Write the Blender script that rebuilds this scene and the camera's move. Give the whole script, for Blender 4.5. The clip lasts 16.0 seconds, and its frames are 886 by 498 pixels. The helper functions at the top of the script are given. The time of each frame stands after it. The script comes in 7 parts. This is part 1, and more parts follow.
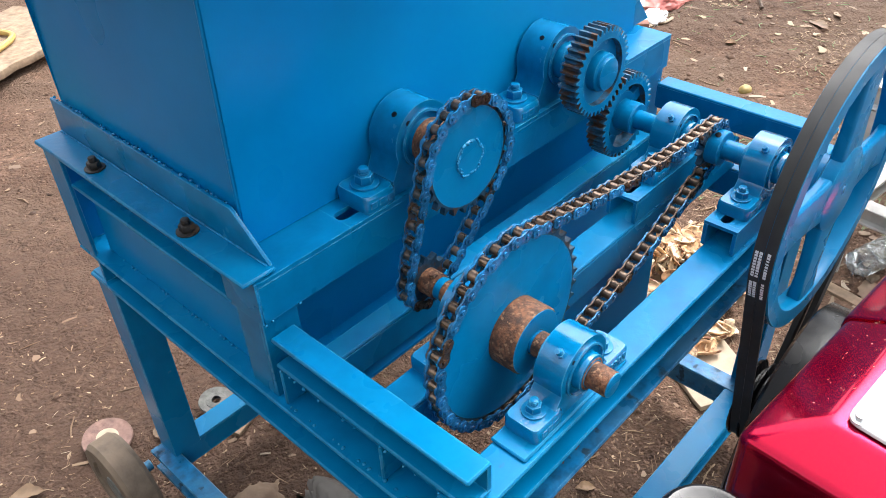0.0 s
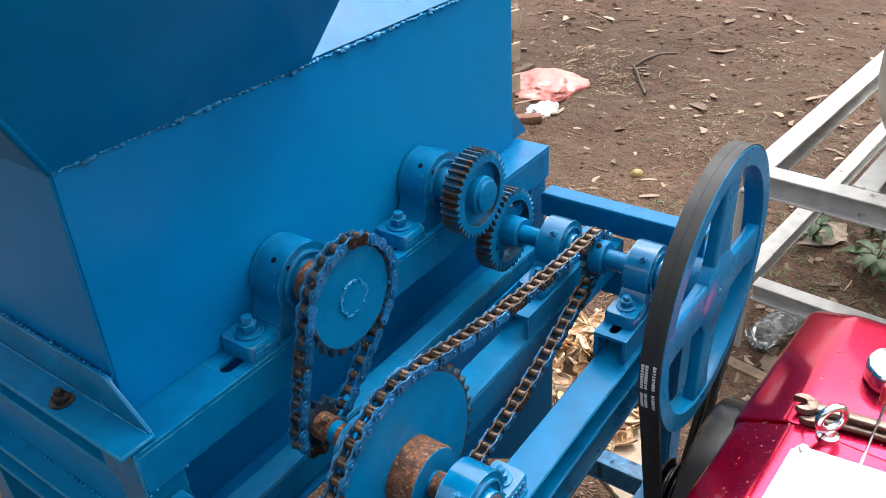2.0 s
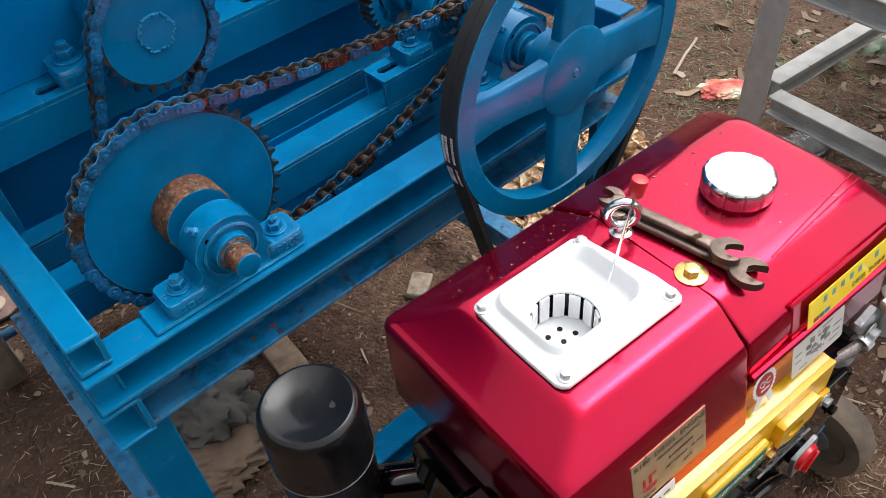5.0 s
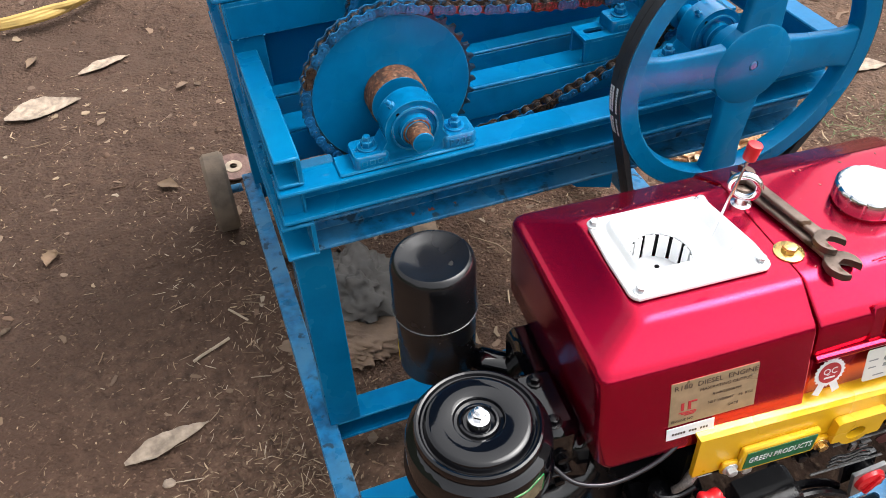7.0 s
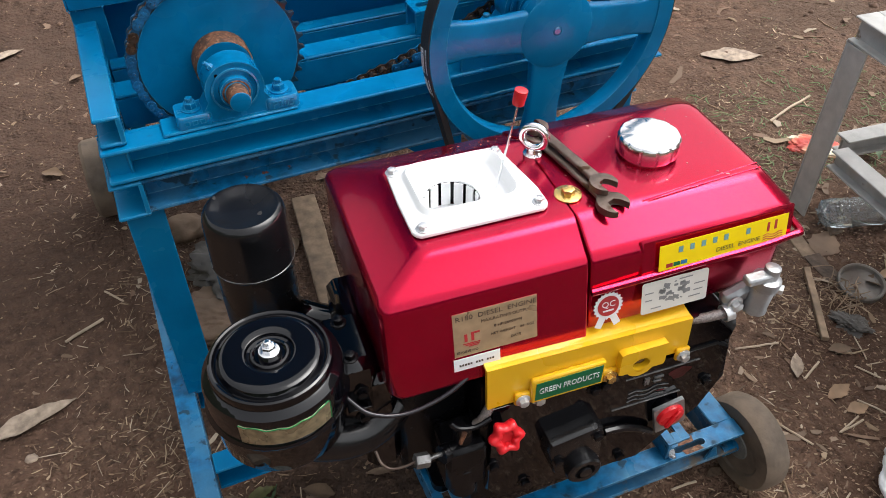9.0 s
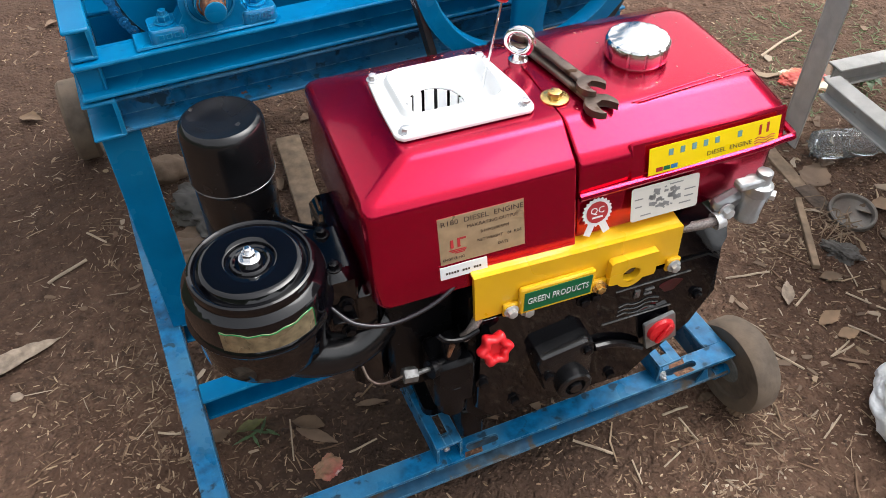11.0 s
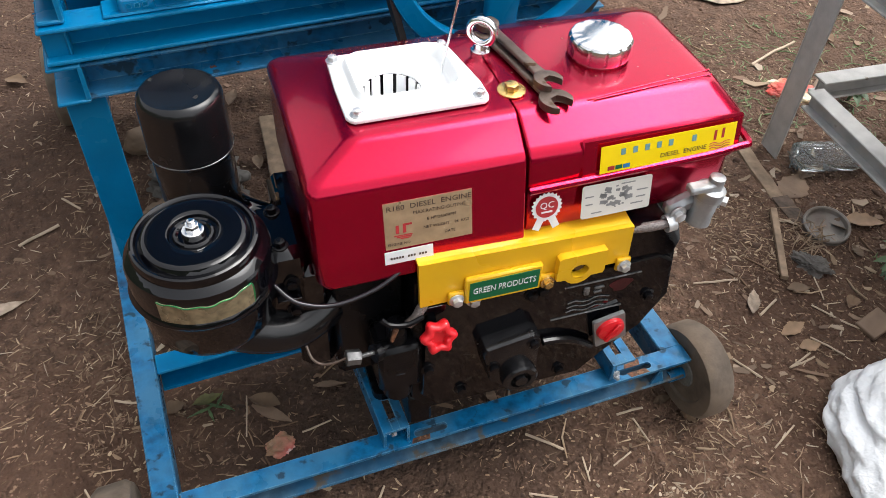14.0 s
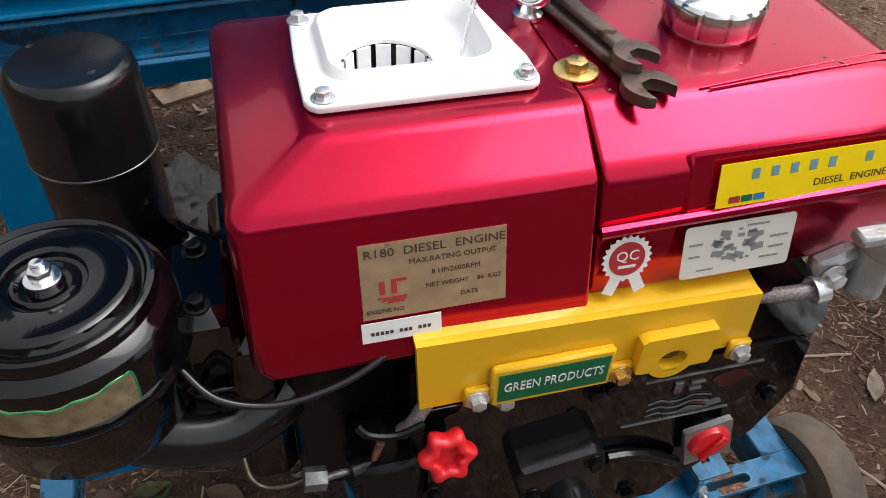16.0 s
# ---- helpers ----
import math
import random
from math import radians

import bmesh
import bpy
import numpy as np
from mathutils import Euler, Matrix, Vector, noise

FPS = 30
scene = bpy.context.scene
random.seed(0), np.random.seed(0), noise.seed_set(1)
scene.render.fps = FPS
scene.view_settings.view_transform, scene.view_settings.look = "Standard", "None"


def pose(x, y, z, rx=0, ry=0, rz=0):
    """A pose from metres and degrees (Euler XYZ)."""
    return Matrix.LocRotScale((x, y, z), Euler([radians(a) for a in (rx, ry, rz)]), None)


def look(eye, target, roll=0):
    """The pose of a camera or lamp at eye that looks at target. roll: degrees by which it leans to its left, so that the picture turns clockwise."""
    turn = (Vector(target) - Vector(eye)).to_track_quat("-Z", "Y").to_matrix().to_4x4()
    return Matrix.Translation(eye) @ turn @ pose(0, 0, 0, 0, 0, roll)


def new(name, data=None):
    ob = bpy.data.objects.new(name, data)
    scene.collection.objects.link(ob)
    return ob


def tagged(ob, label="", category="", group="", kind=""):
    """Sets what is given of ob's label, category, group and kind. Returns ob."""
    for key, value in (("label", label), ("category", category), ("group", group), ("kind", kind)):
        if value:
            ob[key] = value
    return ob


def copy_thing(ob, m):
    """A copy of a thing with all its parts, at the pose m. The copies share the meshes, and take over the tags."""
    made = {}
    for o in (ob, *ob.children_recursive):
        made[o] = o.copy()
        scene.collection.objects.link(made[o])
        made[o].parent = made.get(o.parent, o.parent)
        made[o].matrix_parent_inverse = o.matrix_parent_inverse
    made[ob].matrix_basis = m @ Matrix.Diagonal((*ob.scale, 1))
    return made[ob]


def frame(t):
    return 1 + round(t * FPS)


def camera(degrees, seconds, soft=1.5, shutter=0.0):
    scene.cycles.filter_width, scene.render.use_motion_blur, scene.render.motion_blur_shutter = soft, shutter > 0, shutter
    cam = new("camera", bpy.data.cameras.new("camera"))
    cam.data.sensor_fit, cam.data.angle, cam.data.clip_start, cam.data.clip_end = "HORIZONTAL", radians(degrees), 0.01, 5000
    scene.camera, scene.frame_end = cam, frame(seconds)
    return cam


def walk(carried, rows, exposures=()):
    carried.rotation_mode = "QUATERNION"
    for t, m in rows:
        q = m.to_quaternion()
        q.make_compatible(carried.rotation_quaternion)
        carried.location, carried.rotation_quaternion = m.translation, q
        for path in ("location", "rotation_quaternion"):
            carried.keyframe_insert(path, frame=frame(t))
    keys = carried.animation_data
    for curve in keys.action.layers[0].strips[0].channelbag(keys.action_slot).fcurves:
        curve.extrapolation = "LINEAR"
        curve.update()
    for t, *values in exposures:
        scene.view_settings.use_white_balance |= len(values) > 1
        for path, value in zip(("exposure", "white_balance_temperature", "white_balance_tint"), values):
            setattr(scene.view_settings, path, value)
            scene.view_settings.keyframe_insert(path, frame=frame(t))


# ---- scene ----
cam = camera(58.2, 16.0, soft=0.3)
PATH = [
    (0, (-0.1363, -0.2762, 1.131), (1.0021, 0.8371, -0.08), -2.7),
    (0.5, (-0.1126, -0.2659, 1.15), (1.1083, 0.8507, 0.026), -1.7),
    (1, (-0.1102, -0.261, 1.162), (1.1551, 0.8454, 0.078), -1.4),
    (1.5, (-0.0902, -0.2755, 1.175), (1.233, 0.7848, 0.114), -2.4),
    (2, (-0.086, -0.2878, 1.171), (1.2676, 0.7483, 0.125), -3.8),
    (2.5, (-0.0855, -0.3089, 1.159), (1.2827, 0.7062, 0.111), -4.5),
    (3, (-0.0889, -0.3427, 1.134), (1.2626, 0.6494, 0.045), -5.6),
    (3.5, (-0.1043, -0.4198, 1.114), (1.1946, 0.5369, -0.067), -5.7),
    (4, (-0.0391, -0.4625, 1.103), (1.2204, 0.475, -0.137), -5.4),
    (4.2, (0.006, -0.477, 1.093), (1.245, 0.459, -0.167), -4.0),
    (4.5, (0.0801, -0.4929, 1.091), (1.209, 0.4557, -0.26), -2.1),
    (4.7, (0.102, -0.499, 1.098), (1.142, 0.508, -0.279), -2.9),
    (5, (0.1299, -0.5404, 1.101), (1.0067, 0.5731, -0.311), -6.0),
    (5.2, (0.1381, -0.5801, 1.107), (0.8558, 0.6378, -0.308), -8.2),
    (7.3, (0.0929, -0.7394, 1.117), (0.5505, 0.6431, -0.253), -2.5),
    (7.5, (0.1058, -0.7563, 1.116), (0.5633, 0.6252, -0.256), -2.4),
    (8, (0.1586, -0.8031, 1.096), (0.6276, 0.5856, -0.265), -1.3),
    (8.5, (0.2014, -0.8362, 1.1), (0.7239, 0.5568, -0.236), -0.4),
    (8.7, (0.209, -0.8427, 1.099), (0.7792, 0.5309, -0.239), -0.1),
    (10.8, (0.2029, -0.8724, 1.045), (0.7803, 0.4315, -0.357), -0.6),
    (11, (0.2037, -0.8754, 1.039), (0.7765, 0.4208, -0.371), -0.7),
    (11.5, (0.202, -0.8853, 1.031), (0.7664, 0.3914, -0.401), -0.5),
    (12, (0.1992, -0.8972, 1.021), (0.7541, 0.3582, -0.433), 0.1),
    (12.5, (0.1984, -0.9081, 1.012), (0.7456, 0.3227, -0.466), 0.9),
    (13, (0.2166, -0.9064, 1.012), (0.7586, 0.3078, -0.483), 1.5),
    (13.5, (0.2339, -0.9026, 1.027), (0.7809, 0.3252, -0.453), 1.9),
    (14, (0.25, -0.9007, 1.039), (0.8168, 0.3809, -0.388), 2.9),
    (14.5, (0.2911, -0.9016, 1.041), (0.8742, 0.413, -0.349), 2.5),
    (15, (0.328, -0.8891, 1.01), (0.917, 0.4521, -0.352), 0.7),
    (15.2, (0.334, -0.867, 0.980), (0.915, 0.484, -0.375), 0.4),
    (15.5, (0.3403, -0.8148, 0.956), (0.8839, 0.5376, -0.414), -0.4),
    (15.7, (0.341, -0.771, 0.920), (0.855, 0.591, -0.452), -0.5),
    (16, (0.352, -0.700, 0.844), (0.848, 0.671, -0.525), 2.2),
]
EXPOSURES = [(0, 1.45), (1, 1.25), (1.5, 1.1), (2.5, 1.0), (3.4, 0.85), (4, 0.55), (5, 0.5), (7.3, 0.95), (7.6, 0.9), (8.2, 0.72), (8.7, 0.57), (11, 0.8), (12.5, 1.05), (13.5, 1.0), (14, 0.75), (15.2, 0.65), (16, 0.35)]
walk(cam, [(t, look(eye, target, roll)) for t, eye, target, roll in PATH], EXPOSURES)

# ---- light ----
world = bpy.data.worlds.new("sky")
scene.world = world
world.use_nodes = True
wn, wl = world.node_tree.nodes, world.node_tree.links
sky = wn.new("ShaderNodeTexSky")
sky.sky_type, sky.sun_disc = "NISHITA", False
SUN_EL, SUN_AZ = 60.0, 95.0
sky.sun_elevation, sky.sun_rotation = radians(SUN_EL), radians(SUN_AZ)
sky.air_density, sky.dust_density, sky.ozone_density = 1.0, 4.0, 1.0
wn["Background"].inputs["Strength"].default_value = 0.15
cloud = wn.new("ShaderNodeHueSaturation")  # an overcast sky is nearly grey
cloud.inputs["Saturation"].default_value, cloud.inputs["Value"].default_value = 0.15, 1.5
wl.new(sky.outputs["Color"], cloud.inputs["Color"])
wl.new(cloud.outputs["Color"], wn["Background"].inputs["Color"])
sun = new("sun", bpy.data.lights.new("sun", "SUN"))
sun.data.energy, sun.data.angle, sun.data.color = 1.0, radians(45), (1.0, 0.98, 0.96)
el, az = radians(SUN_EL), radians(SUN_AZ)
sun.matrix_basis = look((math.sin(az) * math.cos(el) * 20, math.cos(az) * math.cos(el) * 20, math.sin(el) * 20), (0, 0, 0))

# ---- materials ----


def mat(name, color, rough=0.5, metal=0.0, coat=0.0, var=0.2, scale=30.0, bump=0.15, bump_scale=250.0, rvar=0.1, spots=None,
        spot_scale=18.0, spot_at=0.62, spot_rough=0.85, big=None, big_scale=3.0, rand=0.0, spec=0.5, edge=None):
    m = bpy.data.materials.new(name)
    m.use_nodes = True
    n, l = m.node_tree.nodes, m.node_tree.links
    p = n["Principled BSDF"]
    p.inputs["Metallic"].default_value = metal
    p.inputs["Coat Weight"].default_value = coat
    p.inputs["Coat Roughness"].default_value = 0.06
    p.inputs["Specular IOR Level"].default_value = spec
    tc = n.new("ShaderNodeTexCoord")

    def noise_node(s, detail=4.0):
        k = n.new("ShaderNodeTexNoise")
        k.inputs["Scale"].default_value, k.inputs["Detail"].default_value = s, detail
        l.new(tc.outputs["Object"], k.inputs["Vector"])
        return k

    def mix(fac, a, b):
        k = n.new("ShaderNodeMix")
        k.data_type = "RGBA"
        l.new(fac, k.inputs[0])
        for sock, v in ((k.inputs[6], a), (k.inputs[7], b)):
            if isinstance(v, tuple):
                sock.default_value = (*v, 1)
            else:
                l.new(v, sock)
        return k.outputs[2]

    def ramp(sock, lo, hi):
        k = n.new("ShaderNodeMapRange")
        l.new(sock, k.inputs[0])
        k.inputs[1].default_value, k.inputs[2].default_value = lo, hi
        return k.outputs[0]

    fine = noise_node(scale)
    lo = tuple(max(0.0, c * (1 - var)) for c in color)
    hi = tuple(min(1.0, c * (1 + var)) for c in color)
    col = mix(ramp(fine.outputs["Fac"], 0.3, 0.7), lo, hi)
    if big:
        col = mix(ramp(noise_node(big_scale, 5.0).outputs["Fac"], 0.42, 0.66), col, big)
    rough_sock = n.new("ShaderNodeMapRange")
    l.new(noise_node(scale * 0.35).outputs["Fac"], rough_sock.inputs[0])
    rough_sock.inputs[1].default_value, rough_sock.inputs[2].default_value = 0.3, 0.7
    rough_sock.inputs[3].default_value, rough_sock.inputs[4].default_value = max(0.02, rough - rvar), min(1, rough + rvar)
    rs = rough_sock.outputs[0]
    if rand:
        info = n.new("ShaderNodeObjectInfo")
        hs = n.new("ShaderNodeHueSaturation")
        k = n.new("ShaderNodeMapRange")
        l.new(info.outputs["Random"], k.inputs[0])
        k.inputs[3].default_value, k.inputs[4].default_value = 1 - rand, 1 + rand
        l.new(k.outputs[0], hs.inputs["Value"])
        l.new(col, hs.inputs["Color"])
        col = hs.outputs["Color"]
    if spots:
        f = ramp(noise_node(spot_scale, 6.0).outputs["Fac"], spot_at, spot_at + 0.06)
        col = mix(f, col, spots)
        k = n.new("ShaderNodeMix")
        l.new(f, k.inputs[0])
        l.new(rs, k.inputs[2])
        k.inputs[3].default_value = spot_rough
        rs = k.outputs[0]
    if edge:  # pale highlight painted into the colour along the edges, broken up by noise
        bv, geo, dot = n.new("ShaderNodeBevel"), n.new("ShaderNodeNewGeometry"), n.new("ShaderNodeVectorMath")
        bv.samples, bv.inputs["Radius"].default_value = 4, 0.0022
        dot.operation = "DOT_PRODUCT"
        l.new(bv.outputs["Normal"], dot.inputs[0])
        l.new(geo.outputs["Normal"], dot.inputs[1])
        edge_shine = n.new("ShaderNodeMath")
        edge_shine.operation = "MULTIPLY"
        l.new(ramp(dot.outputs["Value"], 0.985, 0.86), edge_shine.inputs[0])
        l.new(ramp(noise_node(90).outputs["Fac"], 0.35, 0.6), edge_shine.inputs[1])
        col = mix(edge_shine.outputs[0], col, edge)
    l.new(col, p.inputs["Base Color"])
    l.new(rs, p.inputs["Roughness"])
    if bump:
        b = n.new("ShaderNodeBump")
        b.inputs["Strength"].default_value, b.inputs["Distance"].default_value = bump, 0.002
        l.new(noise_node(bump_scale, 3.0).outputs["Fac"], b.inputs["Height"])
        l.new(b.outputs["Normal"], p.inputs["Normal"])
    return m


def island_mat(name, colors, rough=0.8, bump=0.2):
    """Many small pieces in one mesh, each of its own shade."""
    m = bpy.data.materials.new(name)
    m.use_nodes = True
    n, l = m.node_tree.nodes, m.node_tree.links
    p = n["Principled BSDF"]
    g = n.new("ShaderNodeNewGeometry")
    r = n.new("ShaderNodeValToRGB")
    r.color_ramp.interpolation = "LINEAR"
    e = r.color_ramp.elements
    e[0].color, e[1].color = (*colors[0], 1), (*colors[-1], 1)
    for i, c in enumerate(colors[1:-1]):
        k = e.new((i + 1) / (len(colors) - 1))
        k.color = (*c, 1)
    l.new(g.outputs["Random Per Island"], r.inputs[0])
    l.new(r.outputs[0], p.inputs["Base Color"])
    p.inputs["Roughness"].default_value = rough
    return m


BLUE = mat("blue_paint", (0.0, 0.129, 0.305), 0.28, edge=(0.05, 0.29, 0.48), var=0.18, scale=25, bump=0.10, bump_scale=160, rvar=0.08, spec=0.17,
           big=(0.0, 0.148, 0.325), big_scale=5, spots=(0.03, 0.11, 0.2), spot_scale=34, spot_at=0.74)
BLUE_RUST = mat("blue_paint_dusty", (0.003, 0.112, 0.260), 0.36, var=0.45, scale=70, bump=0.3, bump_scale=160, spec=0.3, rvar=0.18, edge=(0.16, 0.34, 0.48),
                big=(0.040, 0.165, 0.30), big_scale=14, spots=(0.018, 0.050, 0.085), spot_scale=42, spot_at=0.60)
BLUE_MUD = mat("blue_paint_muddy", (0.050, 0.095, 0.140), 0.6, var=0.5, scale=50, bump=0.4, bump_scale=160, spec=0.2, rvar=0.15, edge=(0.14, 0.32, 0.46),
               big=(0.010, 0.090, 0.19), big_scale=11, spots=(0.095, 0.080, 0.066), spot_scale=26, spot_at=0.54)
HOPPER = mat("blue_sheet_paint", (0.0, 0.156, 0.405), 0.36, var=0.10, scale=7, bump=0.12, bump_scale=30, rvar=0.12, spec=0.09,
             big=(0.0, 0.180, 0.40), big_scale=2.6)
CAST = mat("blue_cast_iron", (0.0, 0.131, 0.305), 0.20, coat=0.3, edge=(0.06, 0.31, 0.50), var=0.15, scale=60, bump=0.10, bump_scale=420, spec=0.5,
           spots=(0.03, 0.09, 0.14), spot_scale=40, spot_at=0.7)
WELD = mat("rubbed_weld", (0.006, 0.165, 0.37), 0.32, var=0.5, scale=200, bump=0.2, coat=0.1, spec=0.3)
RUST = mat("rusty_steel", (0.15, 0.062, 0.030), 0.7, 0.25, var=0.7, scale=260, bump=0.45, bump_scale=500, spots=(0.27, 0.15, 0.085), spot_scale=210, spot_at=0.57,
           big=(0.045, 0.026, 0.02), big_scale=85)
GEAR_EDGE = mat("oily_gear_steel", (0.030, 0.098, 0.165), 0.35, 0.3, var=0.6, scale=120, bump=0.3, spots=(0.075, 0.036, 0.02), spot_scale=55, spot_at=0.5, spot_rough=0.5)
TOOTH = mat("oily_dark_teeth", (0.016, 0.045, 0.075), 0.4, 0.35, var=0.6, scale=160, bump=0.3, spots=(0.065, 0.034, 0.022), spot_scale=70, spot_at=0.56, spot_rough=0.4)
CHAIN_BLUE = mat("chain_plate_painted", (0.012, 0.115, 0.26), 0.26, 0.2, var=0.45, scale=240, bump=0.35, rand=0.4, spots=(0.085, 0.052, 0.032), spot_scale=130, spot_at=0.60, spot_rough=0.45)
CHAIN_BROWN = mat("chain_plate_rusty", (0.105, 0.068, 0.048), 0.28, 0.7, var=0.5, scale=150, bump=0.3, rand=0.35, spots=(0.03, 0.11, 0.22), spot_scale=55, spot_at=0.6)
ROLLER = mat("chain_roller_oily", (0.15, 0.105, 0.078), 0.30, 0.85, var=0.5, scale=150, bump=0.2, rand=0.4)
RUBBER = mat("belt_rubber", (0.018, 0.018, 0.019), 0.6, var=0.3, scale=60, bump=0.06, bump_scale=400, spots=(0.05, 0.048, 0.045), spot_scale=40, spot_at=0.66)
PRINT = mat("white_print", (0.62, 0.64, 0.66), 0.6, bump=0, var=0.1)
RED = mat("red_enamel", (0.45, 0.001, 0.034), 0.23, 0.86, coat=0.3, var=0.06, scale=8, bump=0.02, bump_scale=30, rvar=0.05)
LABEL_GREEN = mat("green_foil_rim", (0.02, 0.22, 0.07), 0.2, 0.3, var=0.3, scale=60, bump=0)
WHITE = mat("white_enamel", (0.82, 0.83, 0.84), 0.3, coat=0.3, var=0.02, scale=10, bump=0.03, bump_scale=60)
BLACK = mat("black_enamel", (0.002, 0.002, 0.003), 0.05, spec=0.5, var=0.2, scale=20, bump=0.02, bump_scale=60, rvar=0.02)
BLACKIRON = mat("black_painted_casting", (0.004, 0.004, 0.005), 0.26, var=0.3, scale=50, bump=0.10, bump_scale=300, spec=0.22)
SATIN = mat("black_satin_enamel", (0.006, 0.006, 0.007), 0.24, var=0.3, scale=40, bump=0.1, bump_scale=90, spec=0.45, spots=(0.03, 0.028, 0.026), spot_scale=60, spot_at=0.7)
YELLOW = mat("yellow_enamel", (0.74, 0.42, 0.010), 0.35, coat=0.3, var=0.05, scale=12, bump=0.08, bump_scale=120)
CHROME = mat("chrome", (0.82, 0.83, 0.84), 0.20, 1.0, var=0.03, bump=0.0, rvar=0.03)
ZINC = mat("zinc_plated_steel", (0.62, 0.63, 0.64), 0.32, 0.7, var=0.15, scale=80, bump=0.1)
ALU = mat("cast_aluminium", (0.38, 0.39, 0.40), 0.42, 0.8, var=0.15, scale=60, bump=0.3)
BRASS = mat("yellow_zinc", (0.72, 0.50, 0.18), 0.28, 0.9, var=0.15, scale=60, bump=0.1)
TOOL = mat("dark_tool_steel", (0.16, 0.12, 0.10), 0.42, 0.85, var=0.3, scale=60, bump=0.2, spots=(0.09, 0.05, 0.03), spot_scale=40, spot_at=0.64)
PLASTIC_RED = mat("red_plastic", (0.62, 0.012, 0.02), 0.35, coat=0.2, var=0.08, bump=0.05)
FOIL = mat("gold_foil", (0.47, 0.35, 0.22), 0.32, 0.55, var=0.12, scale=90, bump=0.12, spots=(0.60, 0.50, 0.37), spot_scale=190, spot_at=0.70, spot_rough=0.4)
FOIL_DULL = mat("dull_foil", (0.27, 0.225, 0.14), 0.3, 0.5, var=0.35, scale=120, bump=0.3, bump_scale=60)
# light grey paints the glints on rubbed emblem lines and crimp; steel on the nut
EMBLEM = mat("steel_and_glint_grey", (0.13, 0.13, 0.13), 0.28, 0.5, var=0.4, scale=120, bump=0.1)
INK = mat("brown_ink", (0.05, 0.03, 0.022), 0.5, bump=0, var=0.1)
INK_RED = mat("red_ink", (0.36, 0.02, 0.025), 0.5, bump=0, var=0.1)
INK_BLUE = mat("blue_ink", (0.02, 0.16, 0.38), 0.5, bump=0, var=0.1)
GREEN = mat("green_label", (0.0, 0.115, 0.045), 0.4, bump=0, var=0.05)
SIGN_BLUE = mat("faded_blue_ink", (0.13, 0.27, 0.30), 0.5, bump=0, var=0.1)
GREY_INK = mat("grey_ink", (0.20, 0.20, 0.20), 0.6, bump=0, var=0.2)
LABEL = mat("ivory_label", (0.56, 0.54, 0.50), 0.45, bump=0.02, var=0.05)
PAPER = mat("white_sticker", (0.66, 0.66, 0.67), 0.45, bump=0.02, var=0.03)
STICKER_YELLOW = mat("yellow_sticker", (0.85, 0.62, 0.0), 0.35, bump=0.02, var=0.04)
HOSE = mat("braided_hose", (0.20, 0.17, 0.16), 0.35, 0.2, coat=0.5, var=0.5, scale=500, bump=0.5, bump_scale=500)
CLEAR_BLACK = mat("black_cable", (0.010, 0.009, 0.012), 0.25, coat=0.15, var=0.2, bump=0.02)
TYRE = mat("dusty_wheel_rubber", (0.115, 0.088, 0.066), 0.88, var=0.3, scale=40, bump=0.5, bump_scale=150, big=(0.19, 0.14, 0.10), big_scale=14)
DARK_BOLT = mat("dark_steel", (0.03, 0.028, 0.027), 0.5, 0.4, var=0.4, scale=90, bump=0.3, spots=(0.12, 0.07, 0.04), spot_scale=60, spot_at=0.6)
PRIMER = mat("pale_grey_steel", (0.46, 0.45, 0.43), 0.55, 0.1, var=0.15, scale=30, bump=0.25, spots=(0.22, 0.16, 0.11), spot_scale=22, spot_at=0.68)
CREAM = mat("cream_tank_paint", (0.37, 0.33, 0.285), 0.45, var=0.08, scale=8, bump=0.15, bump_scale=40)
BARK = mat("dark_bark", (0.085, 0.058, 0.042), 0.85, var=0.5, scale=70, bump=0.8, bump_scale=120)
WOOD = mat("weathered_wood", (0.23, 0.16, 0.105), 0.8, var=0.35, scale=45, bump=0.5, bump_scale=90)
PALE_WOOD = mat("pale_board", (0.42, 0.33, 0.24), 0.8, var=0.2, scale=25, bump=0.3, bump_scale=90)
DISC = mat("worn_grinding_disc", (0.20, 0.12, 0.10), 0.85, var=0.3, scale=90, bump=0.6, bump_scale=400)
GREY_DISC = mat("grey_grinding_disc", (0.13, 0.13, 0.12), 0.85, var=0.3, scale=90, bump=0.6, bump_scale=400)
SACK = mat("white_woven_sack", (0.82, 0.84, 0.86), 0.40, var=0.06, scale=20, bump=0.6, bump_scale=40)
[k for k in SACK.node_tree.nodes if k.type == "BUMP"][0].inputs["Distance"].default_value = 0.014
PINK = mat("pink_plastic_bag", (0.50, 0.14, 0.12), 0.4, var=0.25, scale=22, bump=1.0, bump_scale=18, big=(0.58, 0.27, 0.23), big_scale=6)
CARD = mat("brown_cardboard", (0.20, 0.135, 0.092), 0.85, var=0.2, scale=22, bump=0.3)
LITTER = mat("pale_paper_litter", (0.31, 0.24, 0.18), 0.75, var=0.45, scale=60, bump=0.4)
CLOTH = mat("grey_plastic_scrap", (0.085, 0.075, 0.066), 0.6, var=0.4, scale=18, bump=0.5, bump_scale=40)
DRY_LEAF = mat("dry_leaf", (0.19, 0.12, 0.07), 0.7, var=0.35, scale=25, bump=0.4, bump_scale=60, rand=0.4)
LEAF = mat("green_leaf", (0.065, 0.115, 0.045), 0.5, var=0.3, scale=30, bump=0.3, bump_scale=90, rand=0.35)
